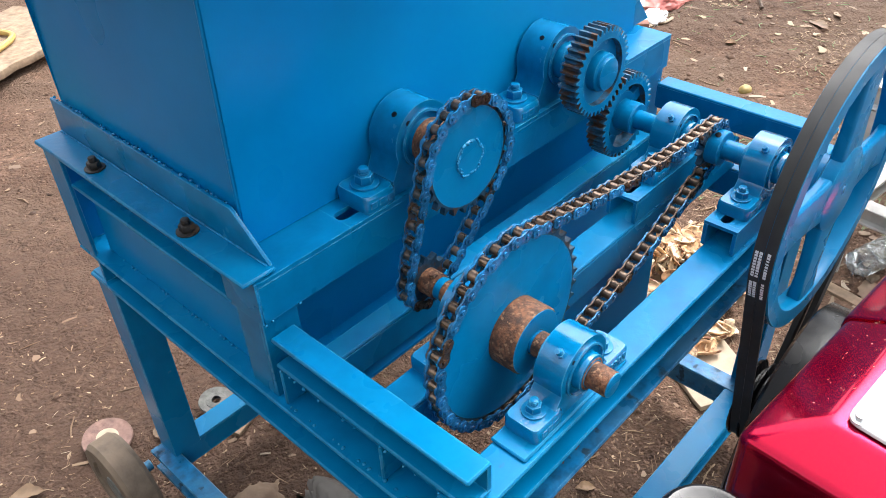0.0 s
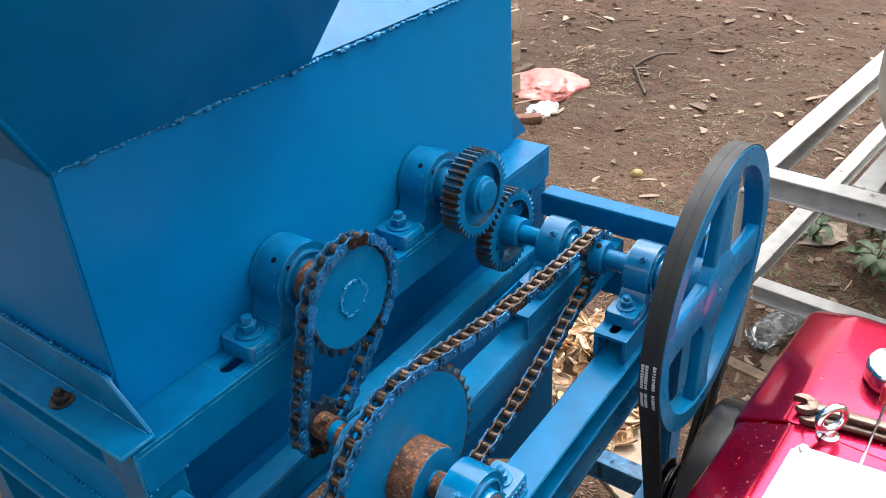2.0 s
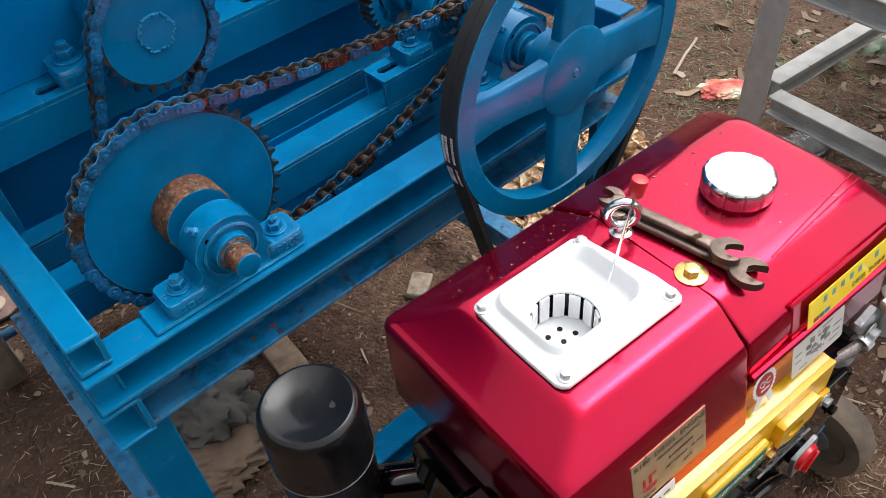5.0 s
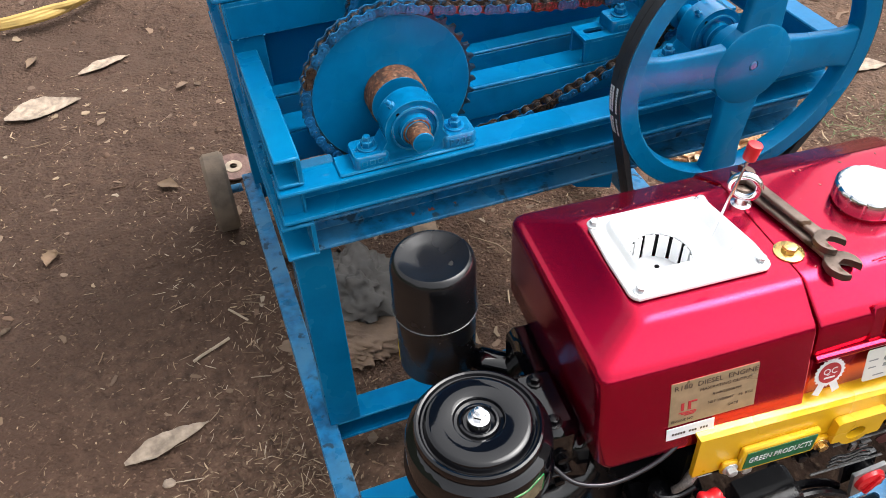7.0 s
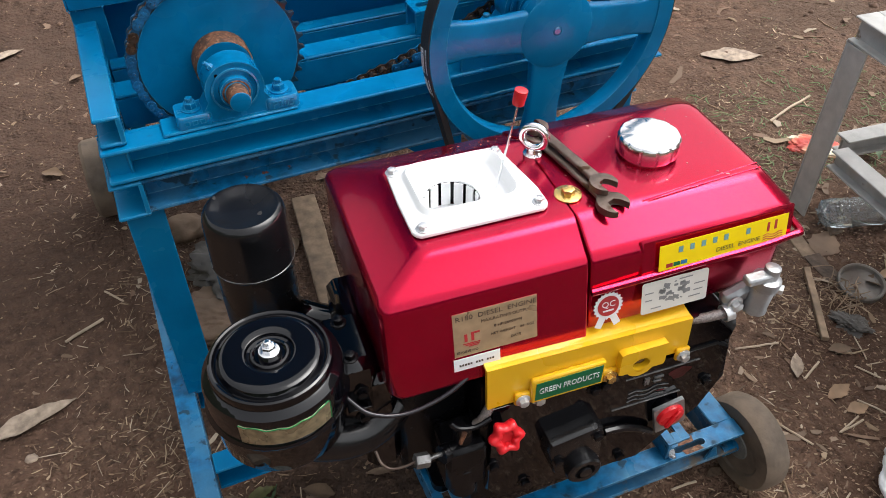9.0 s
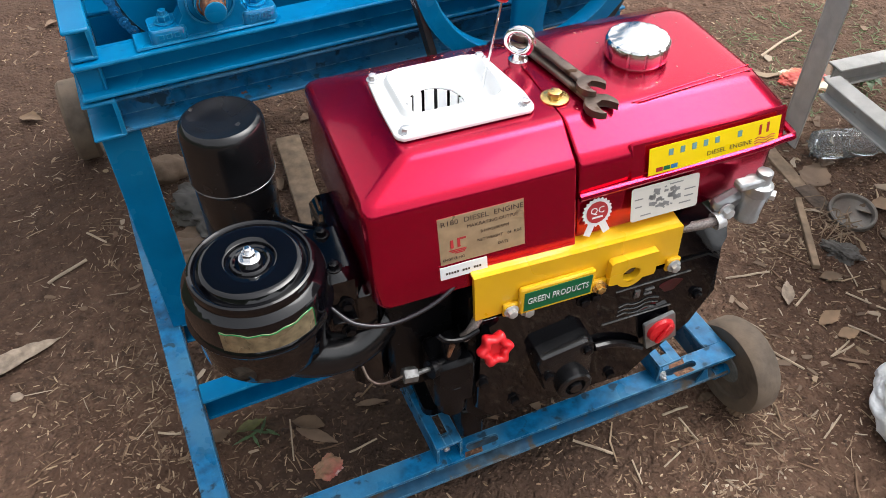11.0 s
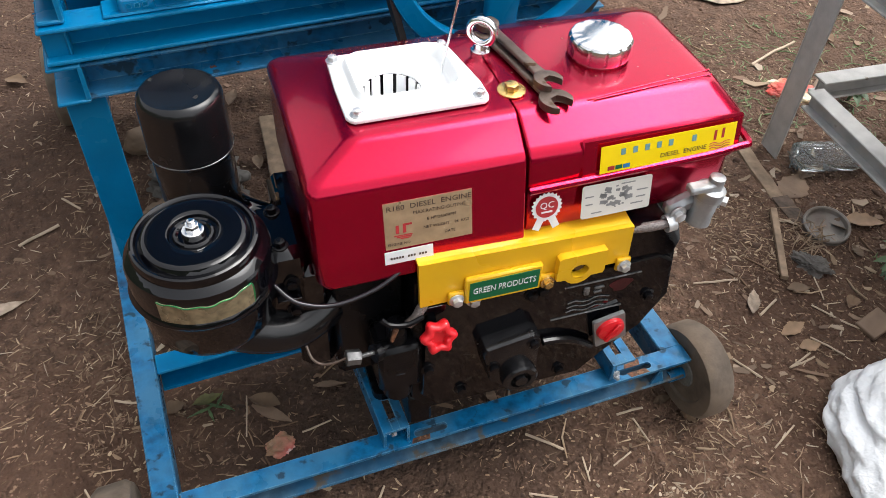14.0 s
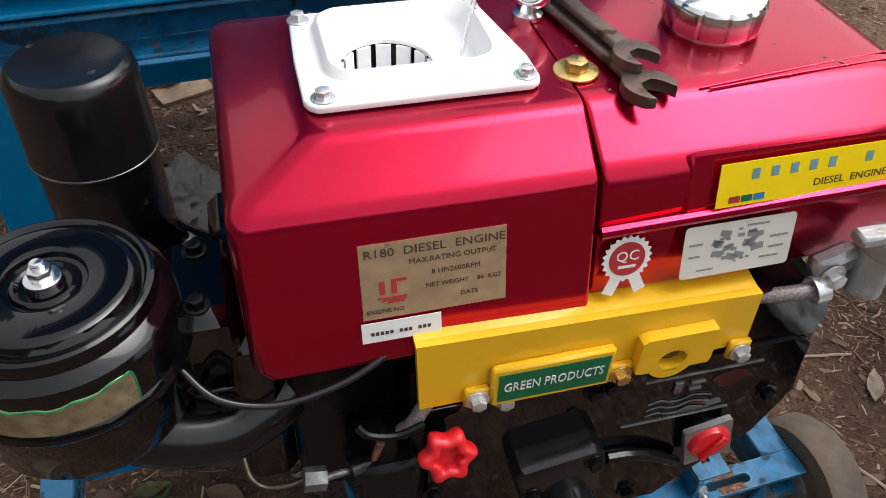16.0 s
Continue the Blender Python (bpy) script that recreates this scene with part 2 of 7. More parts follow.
HOSE_YELLOW = mat("yellow_hose", (0.42, 0.28, 0.08), 0.45, var=0.1, bump=0.1)
PET = bpy.data.materials.new("clear_plastic")
PET.use_nodes = True
_p = PET.node_tree.nodes["Principled BSDF"]
_p.inputs["Transmission Weight"].default_value, _p.inputs["Roughness"].default_value, _p.inputs["IOR"].default_value = 0.88, 0.07, 1.40
_p.inputs["Base Color"].default_value = (0.80, 0.85, 0.87, 1)


def soil_mat():
    m = mat("trodden_soil", (0.136, 0.081, 0.055), 0.9, var=0.5, scale=45, bump=0.9, bump_scale=130, big=(0.080, 0.045, 0.030), big_scale=2.3,
            spots=(0.25, 0.16, 0.11), spot_scale=120, spot_at=0.61, spec=0.2)
    n, l = m.node_tree.nodes, m.node_tree.links
    b = [k for k in n if k.type == "BUMP"][0]
    b.inputs["Distance"].default_value = 0.012
    coarse, k, tc = n.new("ShaderNodeBump"), n.new("ShaderNodeTexNoise"), n.new("ShaderNodeTexCoord")
    k.inputs["Scale"].default_value, k.inputs["Detail"].default_value = 16, 6
    coarse.inputs["Strength"].default_value, coarse.inputs["Distance"].default_value = 0.9, 0.04
    l.new(tc.outputs["Object"], k.inputs["Vector"])
    l.new(k.outputs["Fac"], coarse.inputs["Height"])
    l.new(coarse.outputs["Normal"], b.inputs["Normal"])
    # away from the machine the ground has dried to a paler grey-brown, in patches
    off, ln, rng, pat, mul, mx = n.new("ShaderNodeVectorMath"), n.new("ShaderNodeVectorMath"), n.new("ShaderNodeMapRange"), n.new("ShaderNodeTexNoise"), n.new("ShaderNodeMath"), n.new("ShaderNodeMix")
    off.operation, off.inputs[1].default_value = "SUBTRACT", (0.3, -0.1, 0)
    ln.operation, mul.operation, mx.data_type = "LENGTH", "MULTIPLY", "RGBA"
    l.new(tc.outputs["Object"], off.inputs[0])
    l.new(off.outputs[0], ln.inputs[0])
    l.new(ln.outputs["Value"], rng.inputs[0])
    rng.inputs[1].default_value, rng.inputs[2].default_value = 0.9, 2.2
    pat.inputs["Scale"].default_value, pat.inputs["Detail"].default_value = 3.2, 7
    l.new(tc.outputs["Object"], pat.inputs["Vector"])
    pr_ = n.new("ShaderNodeMapRange")
    l.new(pat.outputs["Fac"], pr_.inputs[0])
    pr_.inputs[1].default_value, pr_.inputs[2].default_value = 0.38, 0.60
    l.new(rng.outputs[0], mul.inputs[0])
    l.new(pr_.outputs[0], mul.inputs[1])
    l.new(mul.outputs[0], mx.inputs[0])
    base = n["Principled BSDF"].inputs["Base Color"]
    l.new(base.links[0].from_socket, mx.inputs[6])
    mx.inputs[7].default_value = (0.110, 0.071, 0.050, 1)
    # darker stretches with ragged borders: beside the mill, under the engine, and damp far off
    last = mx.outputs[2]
    # the second puts the engine's shade, along with oil, into the soil colour
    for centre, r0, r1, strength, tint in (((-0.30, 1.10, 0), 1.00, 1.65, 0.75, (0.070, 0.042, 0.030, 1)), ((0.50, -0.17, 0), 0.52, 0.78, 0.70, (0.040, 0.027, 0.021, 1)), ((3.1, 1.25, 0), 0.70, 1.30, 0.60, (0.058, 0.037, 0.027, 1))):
        o2, l2, r2, ragged_dist, m2, mw = n.new("ShaderNodeVectorMath"), n.new("ShaderNodeVectorMath"), n.new("ShaderNodeMapRange"), n.new("ShaderNodeMath"), n.new("ShaderNodeMath"), n.new("ShaderNodeMix")
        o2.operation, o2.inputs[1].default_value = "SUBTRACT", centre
        l2.operation, ragged_dist.operation, m2.operation, m2.inputs[1].default_value, mw.data_type = "LENGTH", "ADD", "MULTIPLY", 0.7, "RGBA"
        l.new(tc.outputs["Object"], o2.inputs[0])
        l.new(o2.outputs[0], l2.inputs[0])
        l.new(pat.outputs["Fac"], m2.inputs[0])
        l.new(l2.outputs["Value"], ragged_dist.inputs[0])
        l.new(m2.outputs[0], ragged_dist.inputs[1])
        l.new(ragged_dist.outputs[0], r2.inputs[0])
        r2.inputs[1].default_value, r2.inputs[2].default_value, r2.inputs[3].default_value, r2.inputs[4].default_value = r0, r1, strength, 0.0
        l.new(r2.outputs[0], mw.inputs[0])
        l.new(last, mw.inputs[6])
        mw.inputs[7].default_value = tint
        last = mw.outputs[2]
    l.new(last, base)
    return m


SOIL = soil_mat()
STRAW = island_mat("straw_and_chips", [(0.085, 0.047, 0.028), (0.25, 0.165, 0.10), (0.11, 0.062, 0.037), (0.42, 0.31, 0.20), (0.06, 0.033, 0.021), (0.16, 0.095, 0.056), (0.09, 0.05, 0.03)])
PALE_STRAW = island_mat("pale_splinters", [(0.22, 0.15, 0.10), (0.34, 0.25, 0.17), (0.15, 0.095, 0.062), (0.27, 0.18, 0.115), (0.44, 0.36, 0.27), (0.13, 0.085, 0.055)])
CLOD = island_mat("soil_clods", [(0.055, 0.031, 0.022), (0.14, 0.083, 0.055), (0.09, 0.051, 0.035)], 0.95)
LEAFY = island_mat("dead_leaves", [(0.20, 0.13, 0.075), (0.10, 0.06, 0.04), (0.34, 0.25, 0.16), (0.15, 0.085, 0.05), (0.22, 0.145, 0.095), (0.38, 0.31, 0.23)], 0.7)
GRASS = island_mat("grass_blades", [(0.05, 0.10, 0.025), (0.09, 0.13, 0.04), (0.14, 0.14, 0.06)], 0.6)

# ---- building helpers ----
ORIGIN = {}


def thing(name, label, category, origin=(0, 0, 0), m=None, group="", kind=""):
    ob = new(name)
    ob.empty_display_size = 0.05
    ob.matrix_basis = (m or Matrix()) @ Matrix.Translation(origin)
    ORIGIN[ob.name] = Vector(origin)
    return tagged(ob, label, category, group, kind)


def mesh_of(name, bm, sharp=38):
    bmesh.ops.recalc_face_normals(bm, faces=bm.faces)
    me = bpy.data.meshes.new(name)
    bm.to_mesh(me)
    bm.free()
    me.shade_smooth()
    me.set_sharp_from_angle(angle=radians(sharp))
    return me


def part(name, bm, material, parent, label="", sharp=38):
    root = parent
    while root.parent:
        root = root.parent
    o = ORIGIN.get(root.name, Vector())
    bmesh.ops.translate(bm, verts=bm.verts, vec=-o)
    me = mesh_of(name, bm, sharp)
    me.materials.append(material)
    ob = new(name, me)
    ob.parent = parent
    return tagged(ob, label)


def lone(name, bm, material, label, category, origin=(0, 0, 0), m=None, group="", kind="", sharp=38):
    """A thing that is one mesh."""
    bmesh.ops.translate(bm, verts=bm.verts, vec=-Vector(origin))
    me = mesh_of(name, bm, sharp)
    me.materials.append(material)
    ob = new(name, me)
    ob.matrix_basis = (m or Matrix()) @ Matrix.Translation(origin)
    return tagged(ob, label, category, group, kind)


def box(bm, x0, x1, y0, y1, z0, z1, bevel=0.0016, m=None):
    mt = Matrix.Translation(((x0 + x1) / 2, (y0 + y1) / 2, (z0 + z1) / 2)) @ Matrix.Diagonal((x1 - x0, y1 - y0, z1 - z0, 1))
    r = bmesh.ops.create_cube(bm, size=1, matrix=(m @ mt) if m else mt)
    if bevel:
        edges = list({e for v in r["verts"] for e in v.link_edges})
        bmesh.ops.bevel(bm, geom=edges, offset=bevel, segments=1, affect="EDGES", profile=0.5)
    return bm


def B(*a, **k):
    return box(bmesh.new(), *a, **k)


def cyl(bm, p0, p1, r0, r1=None, seg=20, bevel=0.0):
    p0, p1 = Vector(p0), Vector(p1)
    d = p1 - p0
    m = Matrix.Translation((p0 + p1) / 2) @ d.to_track_quat("Z", "Y").to_matrix().to_4x4()
    r = bmesh.ops.create_cone(bm, cap_ends=True, segments=seg, radius1=r0, radius2=r0 if r1 is None else r1, depth=d.length, matrix=m)
    if bevel:
        fs = {f for v in r["verts"] for f in v.link_faces if len(f.verts) == seg}
        es = list({e for f in fs for e in f.edges})
        bmesh.ops.bevel(bm, geom=es, offset=bevel, segments=2, affect="EDGES", profile=0.5)
    return bm


def C(*a, **k):
    return cyl(bmesh.new(), *a, **k)


def skin(bm, rings, cap0=True, cap1=True, closed=True):
    vs = [[bm.verts.new(p) for p in ring] for ring in rings]
    n = len(vs[0])
    for a, b in zip(vs, vs[1:]):
        for i in range(n if closed else n - 1):
            j = (i + 1) % n
            bm.faces.new((a[i], a[j], b[j], b[i]))
    if cap0:
        bm.faces.new(vs[0][::-1])
    if cap1:
        bm.faces.new(vs[-1])
    return bm


def lathe(bm, prof, m=None, seg=40, caps=True):
    m = m or Matrix()
    rings = [[m @ Vector((r * math.cos(2 * math.pi * i / seg), r * math.sin(2 * math.pi * i / seg), z)) for i in range(seg)] for r, z in prof]
    return skin(bm, rings, caps, caps)


def prism(bm, poly, z0, z1, m=None):
    m = m or Matrix()
    return skin(bm, [[m @ Vector((x, y, z0)) for x, y in poly], [m @ Vector((x, y, z1)) for x, y in poly]])


def ring_plate(bm, outer, inner, z0, z1, m=None):
    """A plate between two outlines of as many points each."""
    m = m or Matrix()
    P = lambda poly, z: [bm.verts.new(m @ Vector((x, y, z))) for x, y in poly]
    o0, o1, i0, i1 = P(outer, z0), P(outer, z1), P(inner, z0), P(inner, z1)
    n = len(outer)
    for k in range(n):
        j = (k + 1) % n
        bm.faces.new((o0[k], o0[j], o1[j], o1[k]))
        bm.faces.new((i0[j], i0[k], i1[k], i1[j]))
        bm.faces.new((o1[k], o1[j], i1[j], i1[k]))
        bm.faces.new((o0[j], o0[k], i0[k], i0[j]))
    return bm


def circle(r, n=48, cx=0.0, cy=0.0, ph=0.0):
    return [(cx + r * math.cos(ph + 2 * math.pi * i / n), cy + r * math.sin(ph + 2 * math.pi * i / n)) for i in range(n)]


def round_rect(x0, x1, y0, y1, r, k=5):
    pts = []
    rs = r if isinstance(r, tuple) else (r,) * 4
    for (cx, cy, a), q in zip(((x1, y1, 0), (x0, y1, 90), (x0, y0, 180), (x1, y0, 270)), rs):
        sx, sy = (1 if cx == x1 else -1), (1 if cy == y1 else -1)
        for i in range(k + 1):
            t = radians(a + 90 * i / k)
            pts.append((cx - sx * q + q * math.cos(t), cy - sy * q + q * math.sin(t)))
    return pts


def sweep(bm, pts, r, seg=10):
    pts = [Vector(p) for p in pts]
    # smooth the line
    fine = []
    for i in range(len(pts) - 1):
        p0, p1, p2, p3 = pts[max(i - 1, 0)], pts[i], pts[i + 1], pts[min(i + 2, len(pts) - 1)]
        for k in range(6):
            t = k / 6
            fine.append(0.5 * ((2 * p1) + (p2 - p0) * t + (2 * p0 - 5 * p1 + 4 * p2 - p3) * t * t + (3 * p1 - p0 - 3 * p2 + p3) * t ** 3))
    fine.append(pts[-1])
    rings, up = [], None
    for i, p in enumerate(fine):
        d = (fine[min(i + 1, len(fine) - 1)] - fine[max(i - 1, 0)]).normalized()
        a = up if up else (Vector((0, 0, 1)) if abs(d.z) < 0.9 else Vector((1, 0, 0)))
        s = d.cross(a).normalized()
        up = s.cross(d).normalized()
        rings.append([p + r * (math.cos(2 * math.pi * k / seg) * s + math.sin(2 * math.pi * k / seg) * up) for k in range(seg)])
    return skin(bm, rings)


def hexnut(bm, base, axis, r, h):
    a = Vector(axis).normalized()
    return cyl(bm, base, Vector(base) + a * h, r, seg=6, bevel=r * 0.08)


def bolt(parent, base, axis, r, material=BLUE, name="bolt", stud=True, label=""):
    """A washer, a hexagon and the end of a stud."""
    a, b = Vector(axis).normalized(), Vector(base)
    bm = bmesh.new()
    cyl(bm, b, b + a * r * 0.3, r * 1.75, seg=20, bevel=r * 0.08)
    hexnut(bm, b + a * r * 0.3, a, r * 1.15, r * 1.15)
    if stud:
        cyl(bm, b + a * r * 1.4, b + a * r * 2.3, r * 0.62, seg=12, bevel=r * 0.12)
        for k in range(3):
            cyl(bm, b + a * r * (1.62 + 0.22 * k), b + a * r * (1.70 + 0.22 * k), r * 0.68, seg=12)
    return part(name, bm, material, parent, label)


RND = random.Random(4)


WELDS = {}


def weld(parent, p0, p1, r=0.0022, step=0.006, gaps=0.35, material=None):
    """A run of uneven weld beads; all runs of a thing become one part."""
    p0, p1 = Vector(p0), Vector(p1)
    n = max(2, int((p1 - p0).length / step))
    bm = WELDS.setdefault(parent.name, (bmesh.new(), parent, material or BLUE))[0]
    for i in range(n + 1):
        if RND.random() < gaps:
            continue
        p = p0.lerp(p1, i / n) + Vector([RND.uniform(-1, 1) * r * 0.5 for _ in range(3)])
        q = r * RND.uniform(0.6, 1.3)
        bmesh.ops.create_icosphere(bm, subdivisions=1, radius=q, matrix=Matrix.Translation(p) @ Matrix.Diagonal((RND.uniform(0.9, 1.7), RND.uniform(0.9, 1.5), RND.uniform(0.7, 1.1), 1)))


def text(body, size, material, parent, m, name="lettering", extrude=0.0003, align="CENTER", wide=1.0):
    cu = bpy.data.curves.new("t", "FONT")
    cu.body, cu.size, cu.extrude, cu.align_x, cu.align_y = body, size, extrude, align, "CENTER"
    cu.resolution_u = 2
    tmp = bpy.data.objects.new("t", cu)
    scene.collection.objects.link(tmp)
    me = bpy.data.meshes.new_from_object(tmp.evaluated_get(bpy.context.evaluated_depsgraph_get()))
    bpy.data.objects.remove(tmp)
    root = parent
    while root.parent:
        root = root.parent
    me.transform(Matrix.Translation(-ORIGIN.get(root.name, Vector())) @ m @ Matrix.Diagonal((wide, 1, 1, 1)))
    me.materials.append(material)
    ob = new(name, me)
    ob.parent = parent
    return ob


FRONT = pose(0, 0, 0, 90)  # local x to the right, y up, z towards -Y


def front(x, y, z, rz=0.0):
    return Matrix.Translation((x, y, z)) @ FRONT @ pose(0, 0, 0, 0, 0, rz)

# ---- ground ----


def height(x, y):
    v = Vector((x, y, 0))
    far = min(1.0, max(0.0, (math.hypot(x - 0.5, y) - 0.9) / 1.5))
    h = 0.010 * (noise.noise(v * 3.1) - 0.1) + 0.006 * noise.noise(v * 9.0) + 0.004 * noise.noise(v * 27.0)
    h += far * (0.035 * noise.noise(v * 0.9 + Vector((7, 3, 0))) + 0.022 * noise.noise(v * 5.2) + 0.012 * noise.noise(v * 12.5) - 0.030 * max(0.0, noise.noise(v * 2.4 + Vector((3, 9, 0))) - 0.12) + 0.008 * abs(noise.noise(v * 23.0)))
    return h - 0.004


def ground():
    n = 640
    axis = [math.sinh(6.2 * (2 * i / n - 1)) / math.sinh(6.2) for i in range(n + 1)]
    xs = [0.7 + 140 * a for a in axis]
    ys = [0.4 + 140 * a for a in axis]
    verts = [(x, y, height(x, y)) for y in ys for x in xs]
    w = n + 1
    faces = [(j * w + i, j * w + i + 1, (j + 1) * w + i + 1, (j + 1) * w + i) for j in range(n) for i in range(n)]
    me = bpy.data.meshes.new("ground")
    me.from_pydata(verts, [], faces)
    me.shade_smooth()
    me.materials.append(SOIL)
    return tagged(new("ground", me), "damp trodden brown soil strewn with straw and chips", "ground", kind="structure")


ground()

# ---- steel frame of the mill ----
FRAME = thing("mill_frame", "welded blue-painted steel channel frame on four small wheels", "machine frame", (0.5, 0.12, 0.0))
T = 0.005


def channel_x(name, x0, x1, y_open, y_web, z0, z1, material=BLUE, label="", parent=FRAME, tz=T):
    """A channel along X with its open side towards y_open."""
    bm = bmesh.new()
    ya, yb = min(y_open, y_web), max(y_open, y_web)
    box(bm, x0, x1, ya, yb, z1 - tz, z1)
    box(bm, x0, x1, ya, yb, z0, z0 + tz)
    w0, w1 = (y_web - T, y_web) if y_web > y_open else (y_web, y_web + T)
    box(bm, x0 + 0.0005, x1 - 0.0005, w0, w1, z0 + tz - 0.001, z1 - tz + 0.001, 0)
    return part(name, bm, material, parent, label)


def channel_y(name, y0, y1, x_open, x_web, z0, z1, material=BLUE, label="", parent=FRAME, tz=T):
    bm = bmesh.new()
    xa, xb = min(x_open, x_web), max(x_open, x_web)
    box(bm, xa, xb, y0, y1, z1 - tz, z1)
    box(bm, xa, xb, y0, y1, z0, z0 + tz)
    w0, w1 = (x_web - T, x_web) if x_web > x_open else (x_web, x_web + T)
    box(bm, w0, w1, y0 + 0.0005, y1 - 0.0005, z0 + tz - 0.001, z1 - tz + 0.001, 0)
    return part(name, bm, material, parent, label)


def slotted(bm, x0, x1, y0, y1, z0, z1, slots):
    """A flat bar along X with long holes: (x from, x to, y from, y to)."""
    x = x0
    for a, b, c, d in sorted(slots):
        box(bm, x, a, y0, y1, z0, z1, 0)
        box(bm, a, b, y0, c, z0, z1, 0)
        box(bm, a, b, d, y1, z0, z1, 0)
        r = min((d - c) / 2, (b - a) / 2)
        for ex, sx in ((a, 1), (b, -1)):
            for ey, sy in ((c, 1), (d, -1)):
                arc = [(ex + sx * r * (1 - math.sin(k * math.pi / 8)), ey + sy * r * (1 - math.cos(k * math.pi / 8))) for k in range(5)]
                prism(bm, [(ex, ey)] + arc, z0, z1)
        x = b
    box(bm, x, x1, y0, y1, z0, z1, 0)
    return bm


X0, X1 = 0.140, 0.872
YF, YB = -0.022, 0.655
ZR = 0.571   # top of the shaft rails
ZB = 0.676   # top of the hopper rail

# lower ring
channel_x("front_beam_lower", X0 + 0.028, X1, YF, 0.016, 0.474, 0.522, BLUE_RUST)
channel_x("front_beam_upper", X0, X1 + 0.03, YF - 0.004, 0.016, 0.5265, ZR, BLUE)
channel_x("back_beam", X0, X1, YB, YB - 0.038, 0.474, 0.522)
channel_y("side_beam_lower", YF - 0.003, YB, X0 - 0.004, X0 + 0.034, 0.472, 0.5235)
channel_y("side_beam_lower", YF + 0.04, YB - 0.04, X1, X1 - 0.034, 0.474, 0.522)
# end channels over the front beams
channel_y("end_channel", -0.018, 0.233, 0.143, 0.172, 0.5725, 0.611)
channel_y("end_channel", -0.018, 0.233, X1 + 0.004, X1 - 0.027, 0.5725, 0.611)
for y in (0.225, 0.085, -0.012):
    part("stiffener", B(X0 + 0.002, X0 + 0.030, y, y + 0.004, 0.5237, 0.5722), BLUE, FRAME)
part("inner_web", B(0.166, 0.170, -0.015, 0.23, 0.5237, 0.5722), BLUE, FRAME)
# hopper rail with long holes
bm = slotted(bmesh.new(), 0.143, X1, 0.235, 0.292, ZB - T, ZB, [(0.259, 0.298, 0.250, 0.2665), (0.432, 0.462, 0.253, 0.266), (0.503, 0.540, 0.250, 0.2665), (0.676, 0.706, 0.253, 0.266)])
box(bm, 0.143, X1, 0.235, 0.240, 0.627, ZB - T, 0.0008)
box(bm, 0.20, X1 - 0.03, 0.2405, 0.2615, 0.640, 0.643, 0)
part("hopper_rail", bm, BLUE, FRAME)
part("rail_end", B(0.1405, 0.1428, 0.235, 0.292, 0.627, ZB, 0.0004), BLUE, FRAME)
# upper side angles and corner posts
for xa, xb, xv in ((0.135, 0.180, None), (X1 - 0.045, X1, X1 - 0.005)):
    bm = B(xa, xb, 0.2925, YB, ZB - T, ZB)
    if xv:
        box(bm, xv, xv + T, 0.2925, YB, 0.630, ZB - T, 0.0008)
    part("side_angle", bm, BLUE, FRAME)
part("back_angle", B(0.181, X1 - 0.046, YB - 0.045, YB, ZB - T, ZB), BLUE, FRAME)
for x, y, sx, sy in ((0.143, 0.241, 1, 1), (0.137, YB, 1, -1), (X1, 0.241, -1, 1), (X1, YB, -1, -1)):
    bm = bmesh.new()
    for ax in (0, 1):
        xa, xb = sorted((x, x + sx * (0.042 if ax else T)))
        ya, yb = sorted((y + (0 if ax else sy * T), y + sy * (T if ax else 0.042)))
        box(bm, xa, xb, ya, yb, 0.5245, 0.670 if y > 0.3 else 0.626, 0.0008)
    part("corner_post", bm, BLUE, FRAME)
part("side_panel", B(0.158, 0.161, 0.2835, 0.612, 0.5245, 0.6705, 0), HOPPER, FRAME)
part("side_strip", B(0.1395, 0.1578, 0.2835, 0.612, 0.628, 0.633), BLUE, FRAME)
# trough under the rollers
part("trough_wall", B(0.18, X1 - 0.02, 0.306, 0.310, 0.49, 0.669, 0), HOPPER, FRAME)
bm = B(0.172, X1 - 0.03, 0.212, 0.240, 0.546, 0.550)
box(bm, 0.172, X1 - 0.03, 0.212, 0.216, 0.510, 0.5455, 0.0006)
part("trough_ledge", bm, BLUE, FRAME)
part("trough_floor", B(0.18, X1 - 0.02, 0.217, 0.60, 0.486, 0.490, 0), HOPPER, FRAME)
# sheet chute that leads the ground husks out to the side
part("chute_side", prism(bmesh.new(), [(0.405, -0.5235), (0.645, -0.5235), (0.645, -0.335), (0.585, -0.355), (0.430, -0.495)], 0.0, 0.003, Matrix(((1, 0, 0, 0), (0, 0, 1, 0.1015), (0, -1, 0, 0), (0, 0, 0, 1)))), HOPPER, FRAME)
part("chute_side", prism(bmesh.new(), [(0.405, -0.5235), (0.800, -0.5235), (0.800, -0.330), (0.645, -0.335), (0.585, -0.355), (0.430, -0.495)], 0.0, 0.003, Matrix(((1, 0, 0, 0), (0, 0, 1, 0.2055), (0, -1, 0, 0), (0, 0, 0, 1)))), HOPPER, FRAME)
part("chute_floor", prism(bmesh.new(), [(0.430, -0.494), (0.585, -0.354), (0.645, -0.334), (0.645, -0.337), (0.586, -0.357), (0.432, -0.496)], 0.1050, 0.2050, Matrix(((1, 0, 0, 0), (0, 0, 1, 0), (0, -1, 0, 0), (0, 0, 0, 1)))), HOPPER, FRAME)
# middle rail
bm = B(0.171, X1 - 0.028, 0.096, 0.134, ZR - T, ZR)
box(bm, 0.171, X1 - 0.028, 0.096, 0.101, 0.524, ZR - T, 0.0008)
part("middle_rail", bm, BLUE, FRAME)
